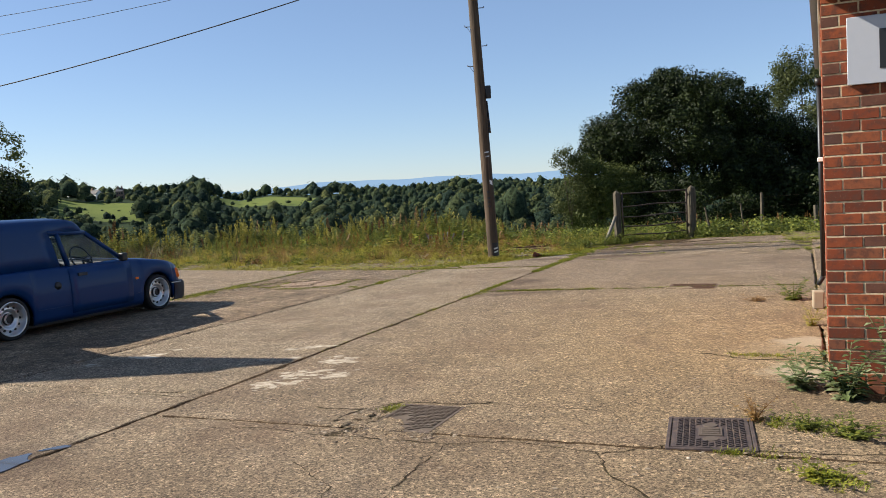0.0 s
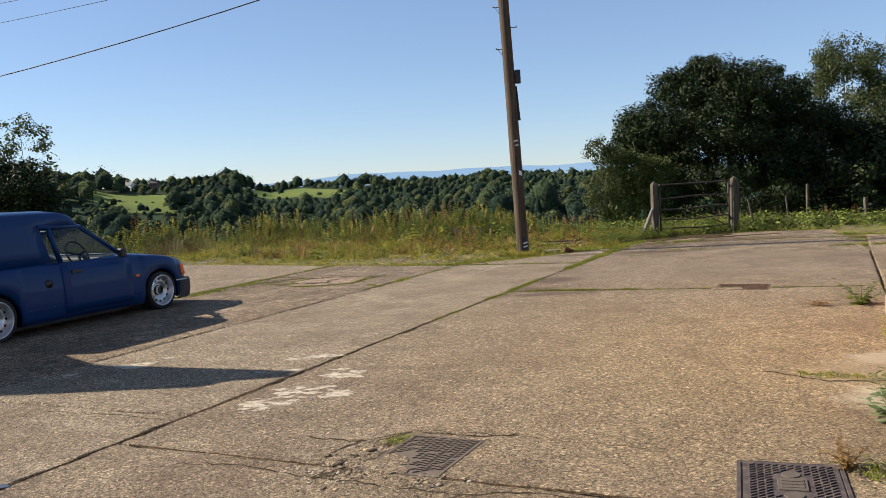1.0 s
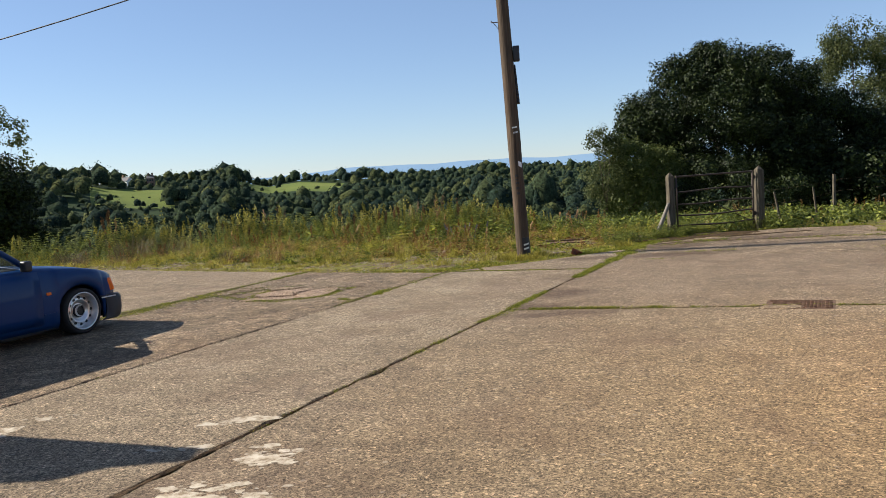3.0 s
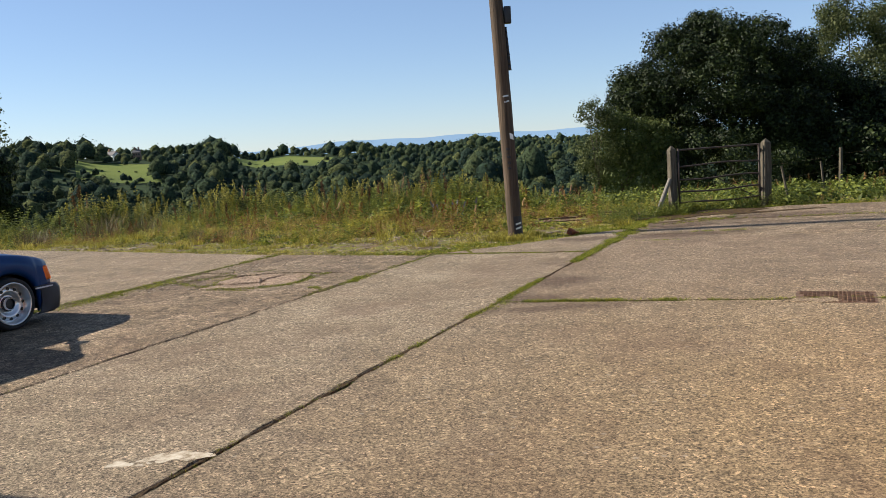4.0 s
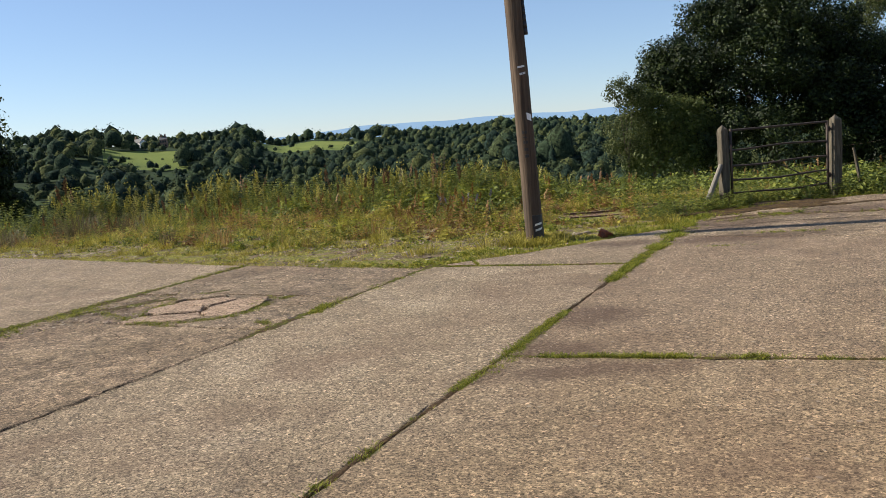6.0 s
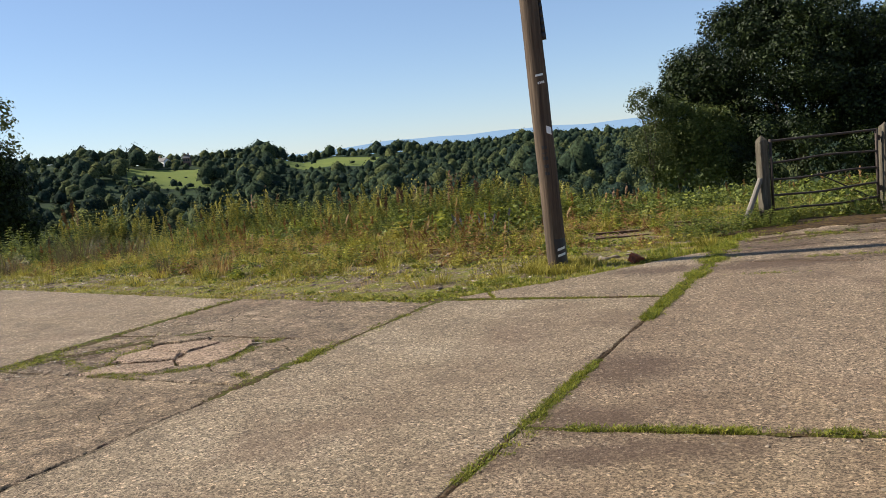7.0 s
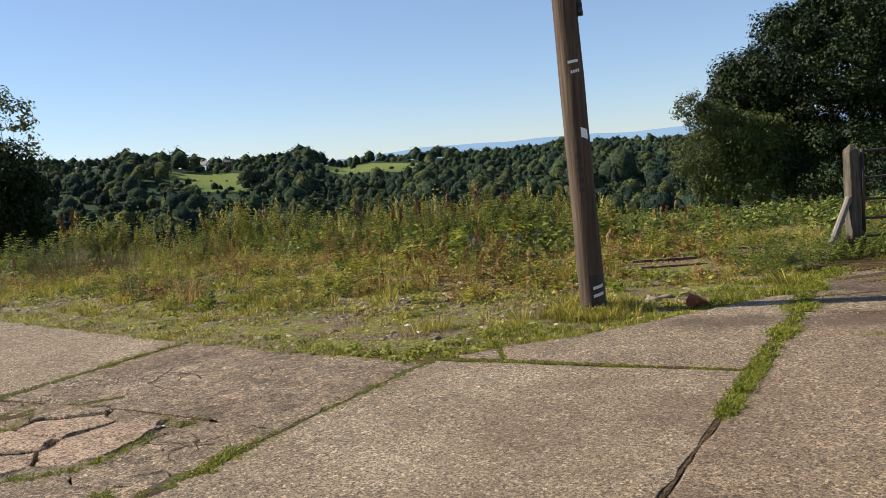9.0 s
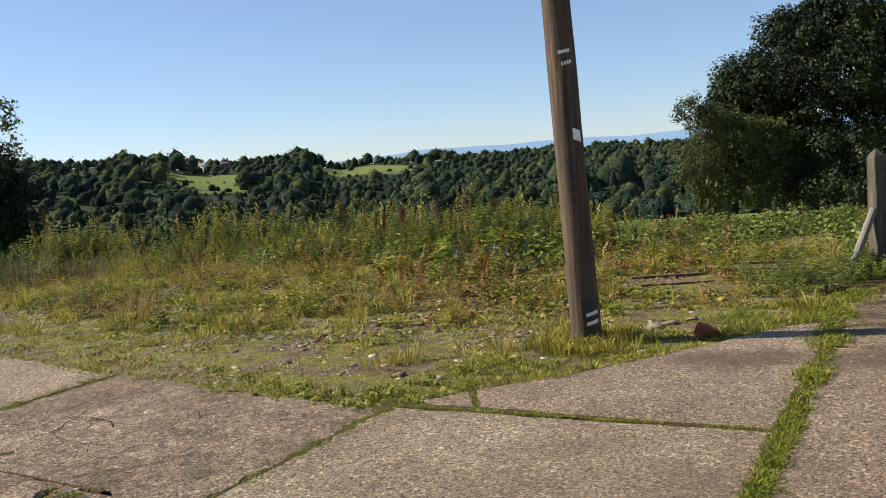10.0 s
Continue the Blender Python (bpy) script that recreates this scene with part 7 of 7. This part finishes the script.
    part("headlamp", bm, LAMP, van, "clear glass headlamp", True)
bm = bmesh.new()
quad = [(-0.68, -0.60, 0.80), (0.68, -0.60, 0.80), (0.61, -1.14, 1.195), (-0.61, -1.14, 1.195)]
bm.faces.new([bm.verts.new(q) for q in quad])
g = part("windscreen", bm, GLASS, van)
g.visible_shadow = False
# wrap-round bumpers
for name, y0, sign_y in (("front_bumper", 0.50, 1), ("rear_bumper", REAR, -1)):
    bm = bmesh.new()
    prev = None
    for k in range(-14, 15):
        f = k / 14
        x = 0.79 * math.copysign(min(1, abs(f) * 1.18), f)
        y = y0 + sign_y * 0.075 - sign_y * 0.30 * max(0, abs(f) - 0.78) ** 1.2 * 5.5
        row = [bm.verts.new(p) for p in ((x, y - sign_y * 0.05, 0.10), (x * 1.0, y, 0.12), (x * 1.005, y + sign_y * 0.022, 0.21), (x * 1.005, y + sign_y * 0.022, 0.325), (x, y - sign_y * 0.01, 0.37), (x * 0.97, y - sign_y * 0.06, 0.375))]
        if prev:
            for j in range(5):
                bm.faces.new((prev[j], row[j], row[j + 1], prev[j + 1]))
        prev = row
    bmesh.ops.recalc_face_normals(bm, faces=bm.faces)
    bumper = part(name, bm, TRIM, van, "dark grey plastic bumper", True)
    bs = bumper.modifiers.new("thickness", "SOLIDIFY")
    bs.thickness = 0.02
bm = bmesh.new()
for s in (1, -1):
    rod(bm, (s * 0.795, 0.26, 0.353), (s * 0.79, 0.46, 0.353), 0.008, sides=6)
    rod(bm, (s * 0.79, 0.46, 0.353), (s * 0.70, 0.575, 0.353), 0.008, sides=6)
rod(bm, (-0.70, 0.575, 0.353), (0.70, 0.575, 0.353), 0.008, sides=6)
part("bumper_strip", bm, PALE_TRIM, van, "pale bumper trim line")
bm = bmesh.new()
rod(bm, (0.775, -1.78, 0.56), (0.802, -1.78, 0.56), 0.052, 0.048, 18)
part("fuel_cap", bm, BLACK, van, "round black fuel cap", True)
bm = bmesh.new()
box(bm, -0.42, 0.42, 0.47, 0.515, 0.41, 0.54)
for k in range(4):
    box(bm, -0.40, 0.40, 0.515, 0.525, 0.425 + k * 0.03, 0.437 + k * 0.03)
part("grille", bm, TRIM, van, "black slatted grille")
bm = bmesh.new()
box(bm, -0.56, 0.56, REAR + 0.08, FRONT - 0.08, 0.13, 0.22)
box(bm, -0.76, 0.76, -2.14, -0.34, 0.12, 0.22)
# extra low box, added to block the sunlit ground seen under the van
box(bm, -0.50, 0.50, -3.0, 0.3, 0.05, 0.135)
box(bm, -0.74, 0.74, REAR + 0.08, -2.80, 0.15, 0.24)
box(bm, -0.58, 0.58, -2.80, -2.14, 0.22, 0.60)
box(bm, -0.58, 0.58, -0.33, 0.33, 0.22, 0.55)
part("underbody", bm, BLACK, van, "black underbody and wheel wells with an added low blocking box")
# cab interior
bm = bmesh.new()
box(bm, -0.66, 0.66, -0.90, -0.62, 0.60, 0.79)
bevelled(bm, 0.04, 2)
part("dashboard", bm, TRIM, van, "dark dashboard", True)
for s in (1, -1):
    bm = bmesh.new()
    box(bm, s * 0.36 - 0.23, s * 0.36 + 0.23, -1.62, -1.12, 0.35, 0.52)
    box(bm, s * 0.36 - 0.22, s * 0.36 + 0.22, -1.72, -1.60, 0.45, 0.98)
    box(bm, s * 0.36 - 0.12, s * 0.36 + 0.12, -1.75, -1.66, 0.98, 1.12)
    bevelled(bm, 0.03, 2)
    part("seat", bm, SEAT, van, "dark cloth seat", True)
bm = bmesh.new()
for k in range(24):
    a, b = 2 * math.pi * k / 24, 2 * math.pi * (k + 1) / 24
    rod(bm, (0.36 + 0.18 * math.cos(a), -0.97 - 0.07 * math.sin(a), 0.83 + 0.165 * math.sin(a)), (0.36 + 0.18 * math.cos(b), -0.97 - 0.07 * math.sin(b), 0.83 + 0.165 * math.sin(b)), 0.013, sides=6, caps=False)
for a in (0.2, math.pi - 0.2, -math.pi / 2):
    rod(bm, (0.36, -0.95, 0.83), (0.36 + 0.18 * math.cos(a), -0.97 - 0.07 * math.sin(a), 0.83 + 0.165 * math.sin(a)), 0.016, sides=6)
rod(bm, (0.36, -0.94, 0.83), (0.36, -0.78, 0.74), 0.025, sides=8)
part("steering_wheel", bm, BLACK, van, "black three-spoke steering wheel")
bm = bmesh.new()
box(bm, -0.14, 0.14, -0.012, 0.012, -0.04, 0.04)
bevelled(bm, 0.01, 1)
bmesh.ops.translate(bm, verts=bm.verts, vec=(0.0, -1.08, 1.10))
part("rear_view_mirror", bm, BLACK, van)


def lathe(profile, n=40):
    """Turns a profile of (radius, x) about the x axis."""
    bm = bmesh.new()
    rings = [[bm.verts.new((x, r * math.cos(2 * math.pi * k / n), r * math.sin(2 * math.pi * k / n))) for k in range(n)] for r, x in profile]
    for a, b in zip(rings, rings[1:]):
        for k in range(n):
            bm.faces.new((a[k], a[(k + 1) % n], b[(k + 1) % n], b[k]))
    bmesh.ops.recalc_face_normals(bm, faces=bm.faces)
    return bm


for s in (1, -1):
    for a in AXLES:
        # each wheel is a part, its tyre, rim and slots under it
        wheel = part("wheel", lathe([(0.03, s * 0.60), (0.07, s * 0.60), (0.07, s * 0.725), (0.03, s * 0.73), (0.002, s * 0.73)], 20), BLACK, van, "polished steel wheel with round slots")
        wheel.matrix_basis = Matrix.Translation((0, a, 0.250))
        t = part("tyre", lathe([(0.20, s * 0.62), (0.245, s * 0.60), (0.252, s * 0.64), (0.252, s * 0.75), (0.245, s * 0.785), (0.225, s * 0.795), (0.205, s * 0.782)]), RUBBER, wheel, "low black tyre", True)
        part("rim", lathe([(0.206, s * 0.790), (0.198, s * 0.796), (0.190, s * 0.785), (0.184, s * 0.70), (0.172, s * 0.69), (0.160, s * 0.722), (0.128, s * 0.738), (0.108, s * 0.728), (0.095, s * 0.700), (0.065, s * 0.700), (0.060, s * 0.735), (0.052, s * 0.748)]), STEEL, wheel, "bright steel rim", True)
        for k in range(12):
            b = bmesh.new()
            q = 2 * math.pi * k / 12
            rod(b, (s * 0.69, 0.145 * math.cos(q), 0.145 * math.sin(q)), (s * 0.7365, 0.145 * math.cos(q), 0.145 * math.sin(q)), 0.0165, 0.0165, 8)
            part("slot", b, BLACK, wheel)

# ---------------------------------------------------------------- unseen lorry cab shape, added to cast the long shadow over the yard
lorry = tagged(empty("shadow_caster_cab", pose(-6.5, 0, 0)), "unseen plain grey cab shape added to cast the long shadow", "lorry")
GREY_PAINT = plain("grey_caster_paint", (0.30, 0.31, 0.32), 0.4, vary=0.1, scale=8)
bm = bmesh.new()
# side profile drawn to give the outline of that shadow
outline = [(9.52, 0.55), (9.52, 1.70), (9.25, 1.90), (9.0, 2.1), (8.55, 3.46), (8.33, 3.46), (8.24, 3.15), (8.04, 3.0), (8.22, 1.6), (8.22, 0.55)]
near = [bm.verts.new((0, y, z)) for y, z in outline]
far = [bm.verts.new((-2.1, y, z)) for y, z in outline]
bm.faces.new(near)
bm.faces.new(far[::-1])
for k in range(len(outline)):
    j = (k + 1) % len(outline)
    bm.faces.new((near[k], far[k], far[j], near[j]))
bmesh.ops.recalc_face_normals(bm, faces=bm.faces)
bevelled(bm, 0.03, 2)
part("cab", bm, GREY_PAINT, lorry)
bm = bmesh.new()
box(bm, -1.7, -0.4, 4.2, 9.2, 0.5, 0.72)
part("chassis", bm, TRIM, lorry)
for y in (8.75, 5.6):
    for x in (-0.28, -1.82):
        w_ = part("wheel", lathe([(0.20, -0.13), (0.46, -0.13), (0.50, -0.08), (0.50, 0.08), (0.46, 0.13), (0.20, 0.13), (0.20, 0.05), (0.02, 0.05)], 28), RUBBER, lorry, smooth=True)
        w_.location = (x, y, 0.50)
